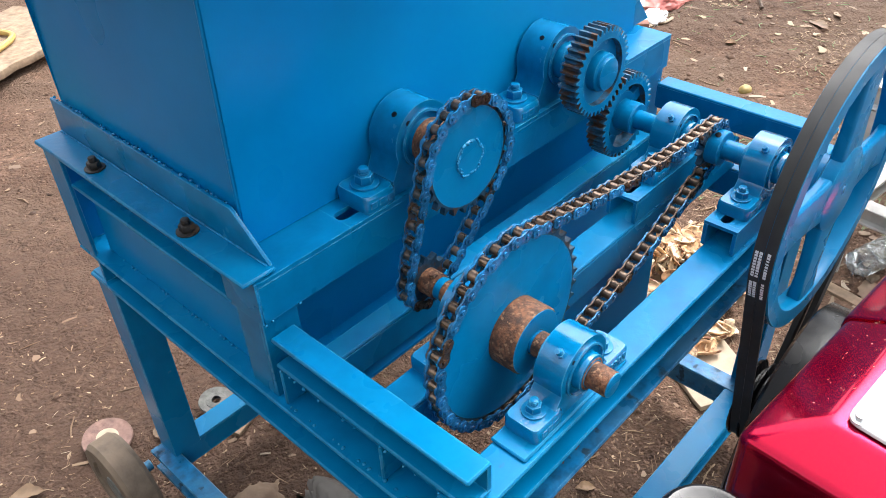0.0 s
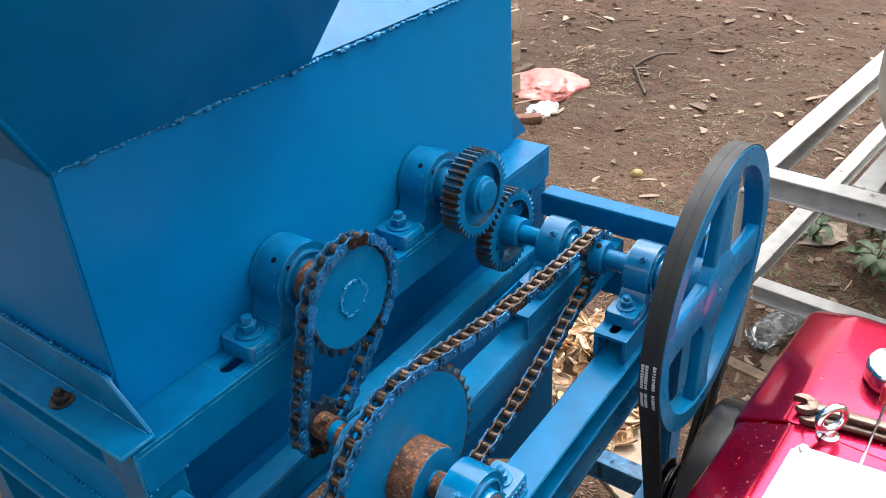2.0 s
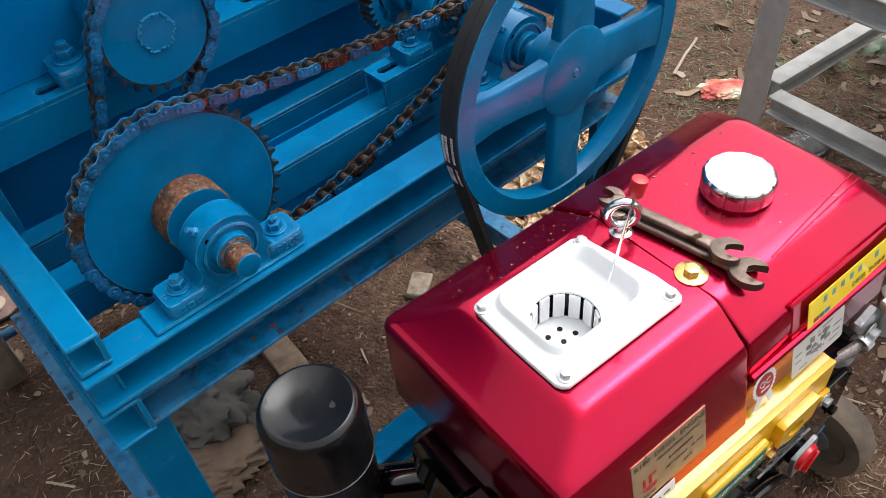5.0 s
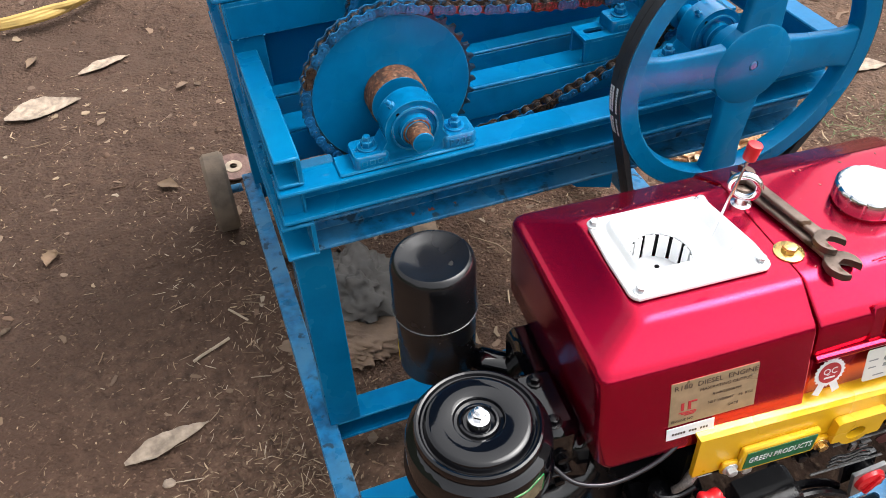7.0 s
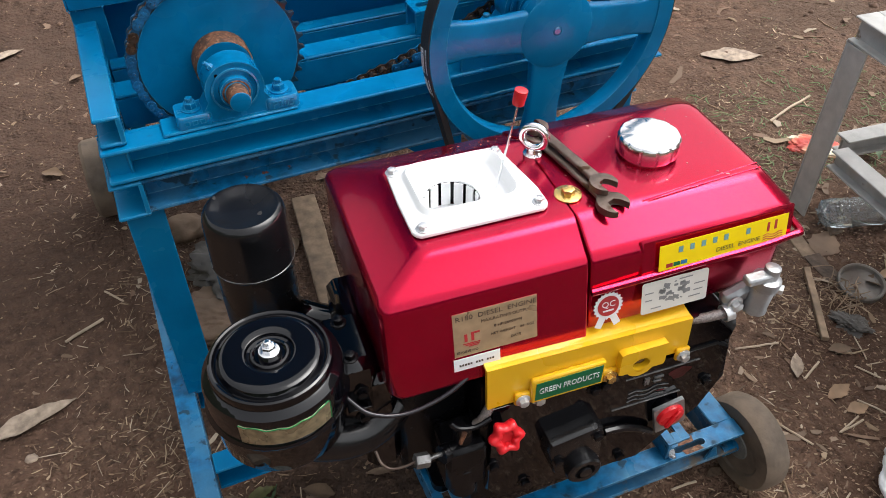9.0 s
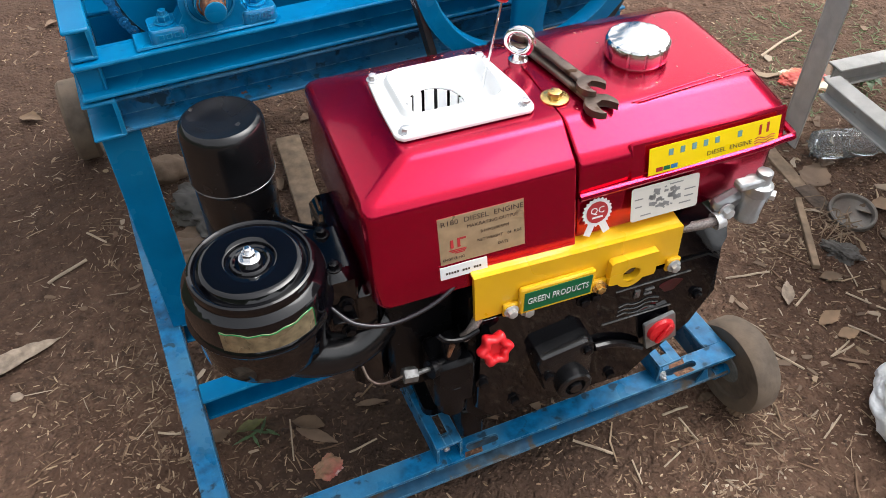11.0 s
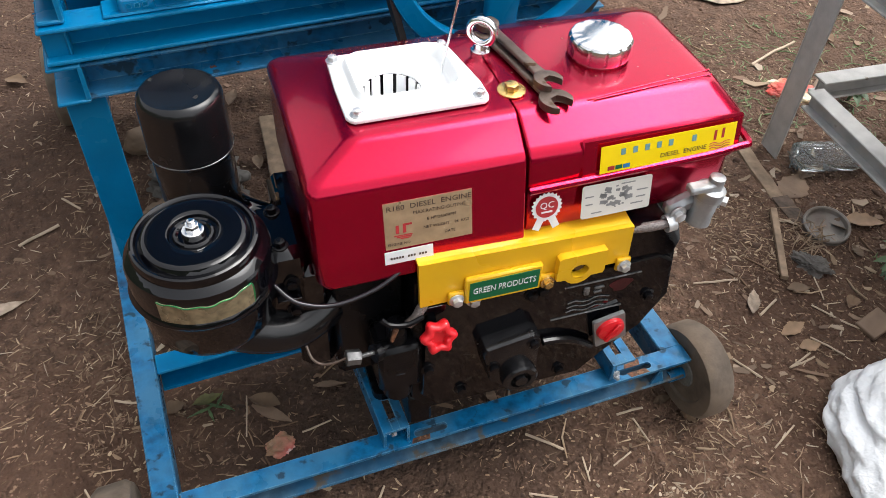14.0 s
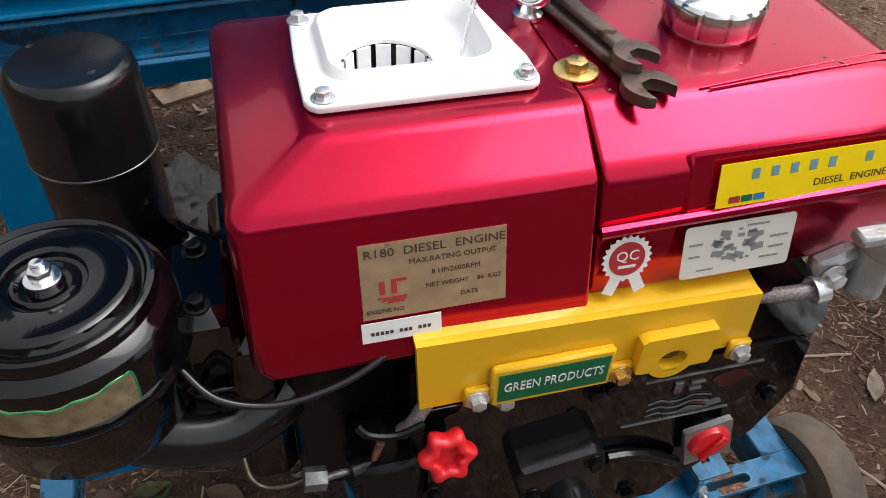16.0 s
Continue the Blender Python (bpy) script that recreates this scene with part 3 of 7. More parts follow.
# pads on which the driven shaft's bearings stand
ZP = 0.604
for y, xa, xb in ((0.0, 0.588, 0.775), (0.117, 0.572, 0.80)):
    bm = slotted(bmesh.new(), xa, xb, y - 0.021, y + 0.019, ZP - 0.004, ZP, [(xa + 0.008, xa + 0.038, y - 0.006, y + 0.006), (xb - 0.038, xb - 0.008, y - 0.006, y + 0.006)])
    box(bm, xa, xb, y - 0.021, y - 0.016, ZR + 0.0003, ZP - 0.004, 0.0005)
    box(bm, xa, xb, y + 0.014, y + 0.019, ZR + 0.0003, ZP - 0.004, 0.0005)
    part("bearing_pad", bm, BLUE, FRAME)
# pad under the front bearing of the slow shaft
part("shim_plate", B(0.212, 0.372, -0.021, 0.018, ZR + 0.0003, ZR + 0.004), BLUE, FRAME)

# legs
ZT, ZU = 0.118, 0.074
for x, y, sx, sy in ((X0 + 0.003, 0.034, 1, -1), (X0 + 0.002, YB, 1, -1), (X1, 0.034, -1, -1), (X1, YB, -1, -1)):
    bm = bmesh.new()
    xa, xb = sorted((x, x + sx * 0.046))
    box(bm, xa, xb, y - 0.046, y - 0.041, ZT + 0.0005, 0.4715, 0.0008)
    xa, xb = sorted((x, x + sx * T))
    box(bm, xa, xb, y - 0.0408, y, ZT + 0.0005, 0.4715, 0.0008)
    part("leg", bm, BLUE, FRAME)
# base
channel_y("base_side_bar", -0.3835, YB, 0.121, 0.1525, ZU, ZT, BLUE_RUST)
channel_y("base_side_bar", -0.374, YB, X1, X1 - 0.034, ZU, ZT, BLUE_RUST)
# front bar: a narrow open channel, a little out of square
BAR = Matrix.Translation((0.153, -0.3835, 0)) @ pose(0, 0, 0, 0, 0, -1.6)
LB = X1 - 0.153
bm = slotted(bmesh.new(), 0.001, LB, 0.0, 0.029, ZT - T, ZT, [(0.300, 0.346, 0.008, 0.019), (0.606, 0.658, 0.007, 0.0175)])
bmesh.ops.transform(bm, matrix=BAR, verts=bm.verts)
bar = part("base_front_bar", bm, BLUE_RUST, FRAME)
bm = B(0.001, LB, 0.0, 0.029, ZU, ZU + T)
box(bm, 0.0015, LB - 0.0005, 0.029 - T, 0.029, ZU + T - 0.001, ZT - T + 0.001, 0)
bmesh.ops.transform(bm, matrix=BAR, verts=bm.verts)
part("lower_flange", bm, BLUE_MUD, bar, "blue flange caked with grey-brown dust")
part("end_plate", B(0.1215, 0.1520, -0.3862, -0.3837, ZU + 0.001, ZT - 0.001, 0.0006), BLUE_RUST, FRAME)
for x in (0.672,):  # small gusset in the open side of the bar
    part("gusset", prism(bmesh.new(), [(-0.011, ZU + T), (0.011, ZU + T), (0.0, ZT - T)], 0.0, 0.003, BAR @ Matrix(((1, 0, 0, x), (0, 0, 1, 0.002), (0, 1, 0, 0), (0, 0, 0, 1)))), BLUE_RUST, FRAME)
for q in ([(0.293, 0.0008), (0.318, 0.0006), (0.320, 0.0078), (0.296, 0.0078)], [(0.616, 0.0165), (0.642, 0.0165), (0.645, 0.026), (0.622, 0.027)], [(0.620, 0.0006), (0.650, 0.0008), (0.646, 0.0086), (0.617, 0.0086)]):
    part("bare_patch", prism(bmesh.new(), q, ZT + 0.0001, ZT + 0.0004, BAR), RUST, FRAME, "rusty patch of bare steel")
channel_x("base_back_bar", 0.1535, X1 - 0.0345, YB, YB - 0.038, ZU, ZT)
channel_x("base_cross_bar", 0.1535, 0.80, -0.164, -0.130, ZU, ZT)
channel_x("base_cross_bar", 0.1535, X1 - 0.0345, -0.012, 0.030, ZU, ZT)
# engine bearers: channels standing on the base, open in front, with an open slot
for x, yf, sx in ((0.409, -0.384, 0.4225), (0.7395, -0.394, 0.752)):
    w = 0.0355
    bm = B(x, sx, yf, -0.13, 0.148, 0.152, 0.0004)
    box(bm, sx, sx + 0.0095, yf, yf + 0.016, 0.148, 0.152, 0)
    box(bm, sx, sx + 0.0095, yf + 0.050, -0.13, 0.148, 0.152, 0)
    box(bm, sx + 0.0095, x + w, yf, -0.13, 0.148, 0.152, 0.0004)
    box(bm, x, x + 0.004, yf - 0.001, -0.13, ZT + 0.0006, 0.1479, 0.0004)
    if x < 0.5:
        box(bm, x + w - 0.0035, x + w, yf - 0.001, yf + 0.022, ZT + 0.0006, 0.1479, 0.0004)
        box(bm, x + 0.0042, x + w - 0.0037, yf + 0.018, yf + 0.021, ZT + 0.0006, 0.1478, 0)
    else:  # a three-cornered front plate
        prism(bm, [(x, ZT + 0.0006), (x + 0.017, ZT + 0.0006), (x + 0.006, 0.1479), (x, 0.1479)], -yf - 0.004, -yf - 0.001, Matrix(((1, 0, 0, 0), (0, 0, -1, 0), (0, 1, 0, 0), (0, 0, 0, 1))))
    part("engine_bearer", bm, BLUE_RUST, FRAME)
    bolt(FRAME, (sx + 0.003, yf + 0.018, 0.132) if x < 0.5 else (x + 0.0075, yf + 0.001, 0.1290), (0, -1, 0), 0.0058 if x < 0.5 else 0.0044, ZINC, stud=True, label="bare steel bolt")
# flecks of red-brown primer where the blue has chipped off
PRIMER_RED = mat("red_primer", (0.20, 0.05, 0.035), 0.6, var=0.3, scale=200, bump=0.2)
for x, z, w, h in ((0.296, 0.4765, 0.0030, 0.0016), (0.322, 0.4770, 0.0040, 0.0013), (0.318, 0.4762, 0.0024, 0.0015), (0.352, 0.4768, 0.0026, 0.0012)):
    part("paint_chip", prism(bmesh.new(), [(x + w * math.cos(a) * (0.6 + 0.4 * math.sin(3 * a + x * 90)), YF + 0.018 + 2.2 * h * math.sin(a)) for a in [k * 0.628 for k in range(10)]], 0.4791, 0.4794), PRIMER_RED, FRAME, "chip showing red primer")
# welds
for a, b in (((0.143, 0.234, 0.612), (0.172, 0.234, 0.612)),
             ((0.142, 0.232, 0.5725), (0.142, 0.0, 0.5725)), ((0.1565, 0.32, 0.5250), (0.1565, 0.61, 0.5250)),
             ((0.143, 0.234, 0.627), (0.185, 0.234, 0.627)), ((0.143, 0.0, 0.5245), (0.143, 0.22, 0.5245)), ((0.588, -0.021, ZR), (0.63, -0.021, ZR)),
             ((0.572, 0.096, ZR), (0.62, 0.096, ZR)), ((0.153, -0.13, ZT), (0.153, -0.164, ZT)), ((0.123, 0.0, ZT), (0.186, 0.0, ZT)),
             ((0.410, -0.386, 0.1195), (0.444, -0.386, 0.1195)), ((X1 - 0.02, 0.235, 0.612), (X1, 0.235, 0.612)), ((0.153, -0.357, ZT), (0.153, -0.382, ZT))):
    weld(FRAME, a, b, 0.0014, 0.007, 0.55)


def wheel(x, y, r, w, side, name="wheel"):
    """A small solid rubber wheel on a stub axle along X."""
    m = Matrix.Translation((x, y, r)) @ pose(0, 0, 0, 0, 90, 0)
    bm = lathe(bmesh.new(), [(r * 0.62, -w / 2 + 0.004), (r * 0.66, -w / 2), (r * 0.93, -w / 2), (r, -w / 2 + 0.007), (r, w / 2 - 0.007), (r * 0.93, w / 2), (r * 0.66, w / 2), (r * 0.62, w / 2 - 0.004)], m, 44)
    t = part(name, bm, TYRE, FRAME, "worn solid rubber wheel caked with dust")
    bm = lathe(bmesh.new(), [(0.012, -w / 2 + 0.001), (0.022, -w / 2 + 0.002), (0.026, -w / 2 + 0.010), (r * 0.5, -w / 2 + 0.011), (r * 0.64, -w / 2 + 0.005), (r * 0.64, w / 2 - 0.005), (r * 0.5, w / 2 - 0.011), (0.026, w / 2 - 0.010), (0.022, w / 2 - 0.002), (0.012, w / 2 - 0.001)], m, 36)
    part("hub", bm, GREY_DISC, t)
    part("axle", C((x - side * 0.018, y, r), (x + side * 0.045, y, r), 0.009), BLUE_RUST, FRAME)


wheel(0.080, -0.388, 0.083, 0.046, 1)
wheel(0.072, 0.66, 0.083, 0.046, 1)
wheel(0.894, -0.394, 0.073, 0.041, -1)
wheel(0.945, 0.62, 0.083, 0.046, -1)

# ---- hopper ----
HOP = thing("hopper", "blue-painted sheet steel feed hopper welded over the rollers", "hopper", (0.5, 0.45, ZB))
HL, HR, HF, HB, HZ = 0.172, 0.850, 0.288, 0.640, 0.920
ZH = ZB + 0.001


def sheet(name, quad, t=0.003, material=HOPPER, cuts=10, label=""):
    """A slightly uneven steel sheet over four corners."""
    a, b, c, d = [Vector(p) for p in quad]
    nrm = (b - a).cross(d - a).normalized() * t
    bm = bmesh.new()
    for off in (Vector(), nrm):
        g = []
        for i in range(cuts + 1):
            row = []
            for j in range(cuts + 1):
                u, v = j / cuts, i / cuts
                p = (a.lerp(b, u)).lerp(d.lerp(c, u), v)
                edge = 16 * u * (1 - u) * v * (1 - v)
                row.append(bm.verts.new(p + off + nrm.normalized() * (edge * 0.003 * noise.noise(p * 5))))
            g.append(row)
        for i in range(cuts):
            for j in range(cuts):
                bm.faces.new((g[i][j], g[i][j + 1], g[i + 1][j + 1], g[i + 1][j]))
    return part(name, bm, material, HOP, label)


sheet("front_wall", [(HL, HF, ZH), (HR, HF, ZH), (HR, HF, HZ), (HL + 0.006, HF, HZ)])
sheet("side_wall", [(HL, HF, ZH + 0.04), (HL + 0.006, HF, HZ), (HL + 0.006, HB, HZ), (HL, HB, ZH + 0.04)], -0.003)
sheet("side_wall", [(HR, HF, ZH), (HR, HB, ZH), (HR, HB, HZ), (HR, HF, HZ)])
sheet("back_wall", [(HL, HB, ZH), (HR, HB, ZH), (HR, HB, HZ), (HL, HB, HZ)])
part("corner_fold", sweep(bmesh.new(), [(HL + 0.0008, HF + 0.0008, ZH + 0.002), (HL + 0.003, HF + 0.0008, ZH + 0.12), (HL + 0.0066, HF + 0.0008, HZ)], 0.0026, 12), HOPPER, HOP)
TOPZ = 1.16
sheet("flared_panel", [(HL + 0.006, HF, HZ), (0.462, HF, HZ), (0.462, HF - 0.185, TOPZ), (HL - 0.150, HF - 0.185, TOPZ)], label="dark overhanging blue flared panel")
sheet("flared_panel", [(HL + 0.006, HB, HZ), (HL + 0.006, HF, HZ), (HL - 0.150, HF - 0.185, TOPZ), (HL - 0.150, HB + 0.1, TOPZ)])
sheet("feed_panel", [(0.4625, HF, HZ), (HR, HF, HZ), (HR, HF + 0.16, HZ + 0.13), (0.4625, HF + 0.16, HZ + 0.13)], material=BLUE, label="sloping blue panel of the feed opening")
sheet("flared_panel", [(HR, HF + 0.16, HZ + 0.13), (HR, HB, HZ), (HR + 0.02, HB + 0.1, TOPZ), (HR + 0.02, HF + 0.16, TOPZ)])
sheet("flared_panel", [(HR, HB, HZ), (HL, HB, HZ), (HL - 0.15, HB + 0.1, TOPZ), (HR + 0.02, HB + 0.1, TOPZ)])
part("seam_fold", sweep(bmesh.new(), [(HL + 0.006, HF, HZ), (HL - 0.072, HF - 0.0925, (HZ + TOPZ) / 2), (HL - 0.150, HF - 0.185, TOPZ)], 0.0042, 12), HOPPER, HOP)
# angle flange along the side, mitred at its end
bm = B(0.130, 0.1675, 0.236, HB + 0.012, ZH, ZH + 0.005)
part("flange", bm, BLUE, HOP)
prof = [(0.240, 0.0), (HB + 0.01, 0.0), (HB + 0.01, 0.043), (0.290, 0.043)]
bm = prism(bmesh.new(), prof, 0.0, 0.0045, Matrix(((0, 0, 1, 0.1635), (1, 0, 0, 0), (0, 1, 0, ZH + 0.0052), (0, 0, 0, 1))))
bmesh.ops.bevel(bm, geom=list(bm.edges), offset=0.0014, segments=2, affect="EDGES", profile=0.5)
part("flange_upright", bm, BLUE, HOP)
part("flange_line", B(0.1615, 0.1634, 0.243, HB + 0.008, ZH + 0.0051, ZH + 0.0066, 0.0004), WELD, HOP)
for y in (0.348, 0.533):
    bolt(HOP, (0.146, y, ZH + 0.005), (0, 0, 1), 0.0066, DARK_BOLT, label="dark unpainted steel bolt")
prof = [(0.0, 0.0), (0.052, 0.0), (0.002, 0.060)]
part("gusset", prism(bmesh.new(), prof, 0, 0.004, Matrix(((1, 0, 0, HR + 0.0005), (0, 0, -1, 0.296), (0, 1, 0, ZH), (0, 0, 0, 1)))), BLUE, HOP)
part("flange", B(HR + 0.0005, X1 + 0.012, 0.2965, HB, ZH, ZH + 0.005), BLUE, HOP)
for a, b in (((HL + 0.005, HF, HZ), (HL + 0.005, HB, HZ)), ((HL, HF - 0.001, ZH + 0.05), (HL + 0.006, HF - 0.001, HZ)),
             ((0.1665, 0.290, ZH + 0.05), (0.1665, HB, ZH + 0.05)), ((HL + 0.006, HF, HZ), (HL - 0.150, HF - 0.187, TOPZ)), ((HR, 0.294, ZH + 0.02), (HR, 0.294, ZH + 0.06))):
    steep = abs(a[2] - b[2]) > 0.15 and abs(a[1] - b[1]) < 0.01
    weld(HOP, a, b, 0.0010 if steep else 0.0016, 0.0075, 0.75 if steep else 0.35, WELD)
weld(HOP, (HL + 0.006, HF - 0.0034, HZ - 0.001), (HR, HF - 0.0034, HZ - 0.001), 0.0020, 0.0030, 0.06, WELD)
for k in range(9):  # tack welds standing out from the run
    x = HL + 0.03 + k * 0.074 + 0.02 * math.sin(k * 2.3)
    weld(HOP, (x, HF - 0.005, HZ - 0.001), (x + 0.012, HF - 0.005, HZ - 0.001), 0.0030, 0.0035, 0.0, WELD)

# ---- bearings ----


def hull_arch(L, foot, h, R, n=22):
    pts = [(-L / 2, 0), (L / 2, 0), (L / 2, foot), (R * 1.12, foot * 1.12)]
    for i in range(n + 1):
        t = radians(-18 + 216 * i / n)
        pts.append((R * math.cos(t), h + R * math.sin(t)))
    pts += [(-R * 1.12, foot * 1.12), (-L / 2, foot)]
    return pts


def pillow_block(L, W, h, H, span, foot, bore, letters, toe=0.0205):
    ob = thing("pillow_block_bearing", "", "bearing")
    R = H - h
    k = L / 0.140
    bm = prism(bmesh.new(), hull_arch(2 * R * 1.18, foot, h, R), -W * 0.40, W * 0.40, FRONT)
    r = bmesh.ops.bevel(bm, geom=[e for e in bm.edges if len(e.link_faces) == 2 and e.calc_face_angle(0) > 1.2], offset=0.004 * k, segments=3, affect="EDGES", profile=0.5)
    for s in (-1, 1):
        c = s * (span / 2)
        pts = round_rect(c - toe * k, c + toe * k, -W / 2, W / 2, 0.006 * k, 3)
        inner = [(x * 0.93 + c * 0.07, y * 0.9) for x, y in pts]
        skin(bm, [[Vector((x, y, 0)) for x, y in pts], [Vector((x, y, foot * 0.8)) for x, y in pts], [Vector((x, y, foot)) for x, y in inner]])
        box(bm, *sorted((s * R * 0.8, c)), -W * 0.36, W * 0.36, 0.0005, foot * 0.85, 0.001)
    # cooling skirt between the feet
    housing = part("housing", bm, CAST, ob)
    for s in (-1, 1):
        m = Matrix.Translation((0, 0, h)) @ pose(0, 0, 0, 90 if s > 0 else -90)
        y = W * 0.40
        bm = lathe(bmesh.new(), [(R * 0.80, y - 0.002), (R * 0.80, y + 0.002 * k), (R * 0.74, y + 0.0025 * k), (R * 0.70, y - 0.001), (R * 0.56, y - 0.001), (R * 0.54, y + 0.008 * k), (bore * 1.02, y + 0.009 * k), (bore * 1.02, y - 0.002)], m, 36, False)
        part("bearing_insert", bm, CAST, ob)
    a = radians(52)
    p = Vector((R * math.cos(a) * -1, -W * 0.1, h + R * math.sin(a)))
    d = Vector((-math.cos(a), 0, math.sin(a)))
    bm = C(p - d * 0.002, p + d * 0.004 * k, 0.0045 * k, seg=6)
    cyl(bm, p + d * 0.004 * k, p + d * 0.010 * k, 0.0032 * k, 0.0025 * k, seg=12)
    if letters:
        part("grease_nipple", bm, CAST, ob)
    else:
        bm.free()
        part("grease_hole", C(p - d * 0.002, p + d * 0.0006, 0.0030, seg=12), BLACKIRON, ob)
    part("grub_screw_hole", C((-R * 0.52, -W * 0.401, h + R * 0.62), (-R * 0.52, -W * 0.40 - 0.0006, h + R * 0.62), 0.0022 * k, seg=12), BLACKIRON, ob)
    for s in (-1, 1):
        bolt(ob, (s * span / 2, 0, foot), (0, 0, 1), 0.0066 * k, BLUE)
    # raised marks on the feet
    bm = bmesh.new()
    for i in range(3):
        x = -span / 2 - 0.012 * k + i * 0.009 * k
        box(bm, x, x + 0.0062 * k, -W / 2 - 0.0004, -W / 2 + 0.0004, foot * 0.26, foot * 0.66, 0)
    part("raised_mark", bm, CAST, ob)
    if letters:
        text(letters, foot * 0.9, CAST, ob, front(span / 2, -W / 2 - 0.0003, foot * 0.46), "raised_lettering", 0.0008)
    return ob


XF, ZF = 0.303, 0.6115          # slow shaft
XE, ZE = 0.684, ZP + 0.0365     # driven shaft
XA, XC, ZA = 0.372, 0.616, ZB + 0.049  # the two rollers
small = pillow_block(0.140, 0.038, 0.0365, 0.071, 0.105, 0.0150, 0.0125, "P205")
tagged(small, "blue-painted cast pillow block bearing on the front rail", group="small bearings")
small.matrix_basis = pose(XF, 0.0, ZR + 0.0043)
for x, y, z, lab in ((XF, 0.117, ZR + 0.0003, "blue-painted cast pillow block bearing behind the big sprocket"), (XE, 0.0, ZP + 0.0003, "blue-painted cast pillow block bearing beside the pulley"),
                     (XE, 0.117, ZP + 0.0003, "blue-painted cast pillow block bearing beside the lower gear")):
    tagged(copy_thing(small, pose(x, y, z)), lab)
large = pillow_block(0.184, 0.050, 0.0492, 0.0895, 0.137, 0.018, 0.020, "", 0.0160)
tagged(large, "large blue cast pillow block bearing on the hopper rail", group="large bearings")
large.matrix_basis = pose(XA, 0.261, ZB + 0.0003)
tagged(copy_thing(large, pose(XC, 0.261, ZB + 0.0003)), "large blue cast pillow block bearing behind the upper gear")


def shaft(label, x, z, y0, y1, r, material, rusty=()):
    ob = thing("shaft", label, "shaft", (x, y0, z), group="shafts")
    part("bar", C((x, y0, z), (x, y1, z), r, seg=28, bevel=0.001), material, ob)
    for a, b, rr in rusty:
        part("collar", C((x, a, z), (x, b, z), rr, seg=28, bevel=0.0008), RUST, ob, "rusty unpainted steel")
    return ob


shaft("steel shaft with rusty bare ends through two bearings", XF, ZF, -0.046, 0.16, 0.0122, BLUE, ((-0.045, -0.024, 0.0126), (-0.0240, -0.0205, 0.0165), (0.021, 0.036, 0.0128), (0.1415, 0.151, 0.0128)))
shaft("blue-painted steel shaft of the belt pulley and lower gear", XE, ZE, -0.082, 0.232, 0.0122, BLUE)
shaft("roller shaft with a rusty collar behind the sprocket", XA, ZA, 0.178, 0.30, 0.0195, BLUE, ((0.190, 0.235, 0.0245),))
shaft("blue-painted roller shaft carrying the upper gear", XC, ZA, 0.176, 0.30, 0.0195, BLUE)

# ---- sprockets, gears, pulley ----
PITCH = 0.015875


def sprocket_outline(n, tip=0.0055, root=0.0050):
    rp = PITCH / (2 * math.sin(math.pi / n))
    pts = []
    for i in range(n):
        for f, r in ((-0.30, rp - root), (-0.17, rp - root * 0.55), (-0.06, rp + tip * 0.75), (0.06, rp + tip * 0.75), (0.17, rp - root * 0.55), (0.30, rp - root)):
            a = 2 * math.pi * (i + 0.5 + f) / n
            pts.append((r * math.cos(a), r * math.sin(a)))
    return pts, rp


def sprocket(label, n, x, y, z, phase=0.0, tip=0.0026):
    ob = thing("chain_sprocket", label, "sprocket", (x, y, z), group="sprockets")
    pts, rp = sprocket_outline(n, tip)
    m = front(x, y, z, phase)
    if n > 15:
        inner = [(px * (rp - 0.0075) / math.hypot(px, py), py * (rp - 0.0075) / math.hypot(px, py)) for px, py in pts]
        part("plate", prism(bmesh.new(), inner, -0.0035, 0.0035, m), BLUE, ob)
        part("tooth_rim", ring_plate(bmesh.new(), pts, [(px * 0.999, py * 0.999) for px, py in inner], -0.0032, 0.0032, m), TOOTH, ob, "oily brown steel teeth")
    else:
        part("toothed_plate", prism(bmesh.new(), pts, -0.0035, 0.0035, m), TOOTH, ob)
    return ob, m


SY = 0.070
spr, m = sprocket("large flat blue chain sprocket with a thick rusty hub", 41, XF, SY, ZF)
part("hub", lathe(bmesh.new(), [(0.0123, 0.0037), (0.035, 0.0037), (0.035, 0.029), (0.0335, 0.031), (0.0123, 0.031)], m, 48, False), RUST, spr, "thick rusty hub")
part("hub_face", lathe(bmesh.new(), [(0.0130, 0.0308), (0.0130, 0.0316), (0.0332, 0.0316), (0.0332, 0.0308)], m, 48, False), BLUE, spr)
sp2, m = sprocket("mid-sized blue chain sprocket with a welded hexagonal centre", 24, XA, 0.182, ZA)
part("centre_plate", lathe(bmesh.new(), [(0.0, 0.0037), (0.0195, 0.0037), (0.0185, 0.0055), (0.0, 0.0055)], m, 32, False), BLUE, sp2)
bm = bmesh.new()
for i in range(70):
    a = 2 * math.pi * i / 70
    if RND.random() < 0.7:
        bmesh.ops.create_icosphere(bm, subdivisions=1, radius=RND.uniform(0.0010, 0.0021), matrix=m @ Matrix.Translation(((0.0180 + 0.0012 * math.cos(6 * a)) * math.cos(a) + RND.uniform(-1, 1) * 0.0009, (0.0180 + 0.0012 * math.cos(6 * a)) * math.sin(a) + RND.uniform(-1, 1) * 0.0009, 0.0050)))
part("weld_bead", bm, BLUE, sp2, sharp=70)
sp3, m = sprocket("small rusty chain sprocket on the slow shaft", 11, XF, 0.182, ZF, 8, 0.0012)
part("hub", lathe(bmesh.new(), [(0.0, 0.0215), (0.0110, 0.0220), (0.0138, 0.0205), (0.0142, 0.0036), (0.0125, 0.0036)], m, 32, False), RUST, sp3, "rusty hub with a set screw")
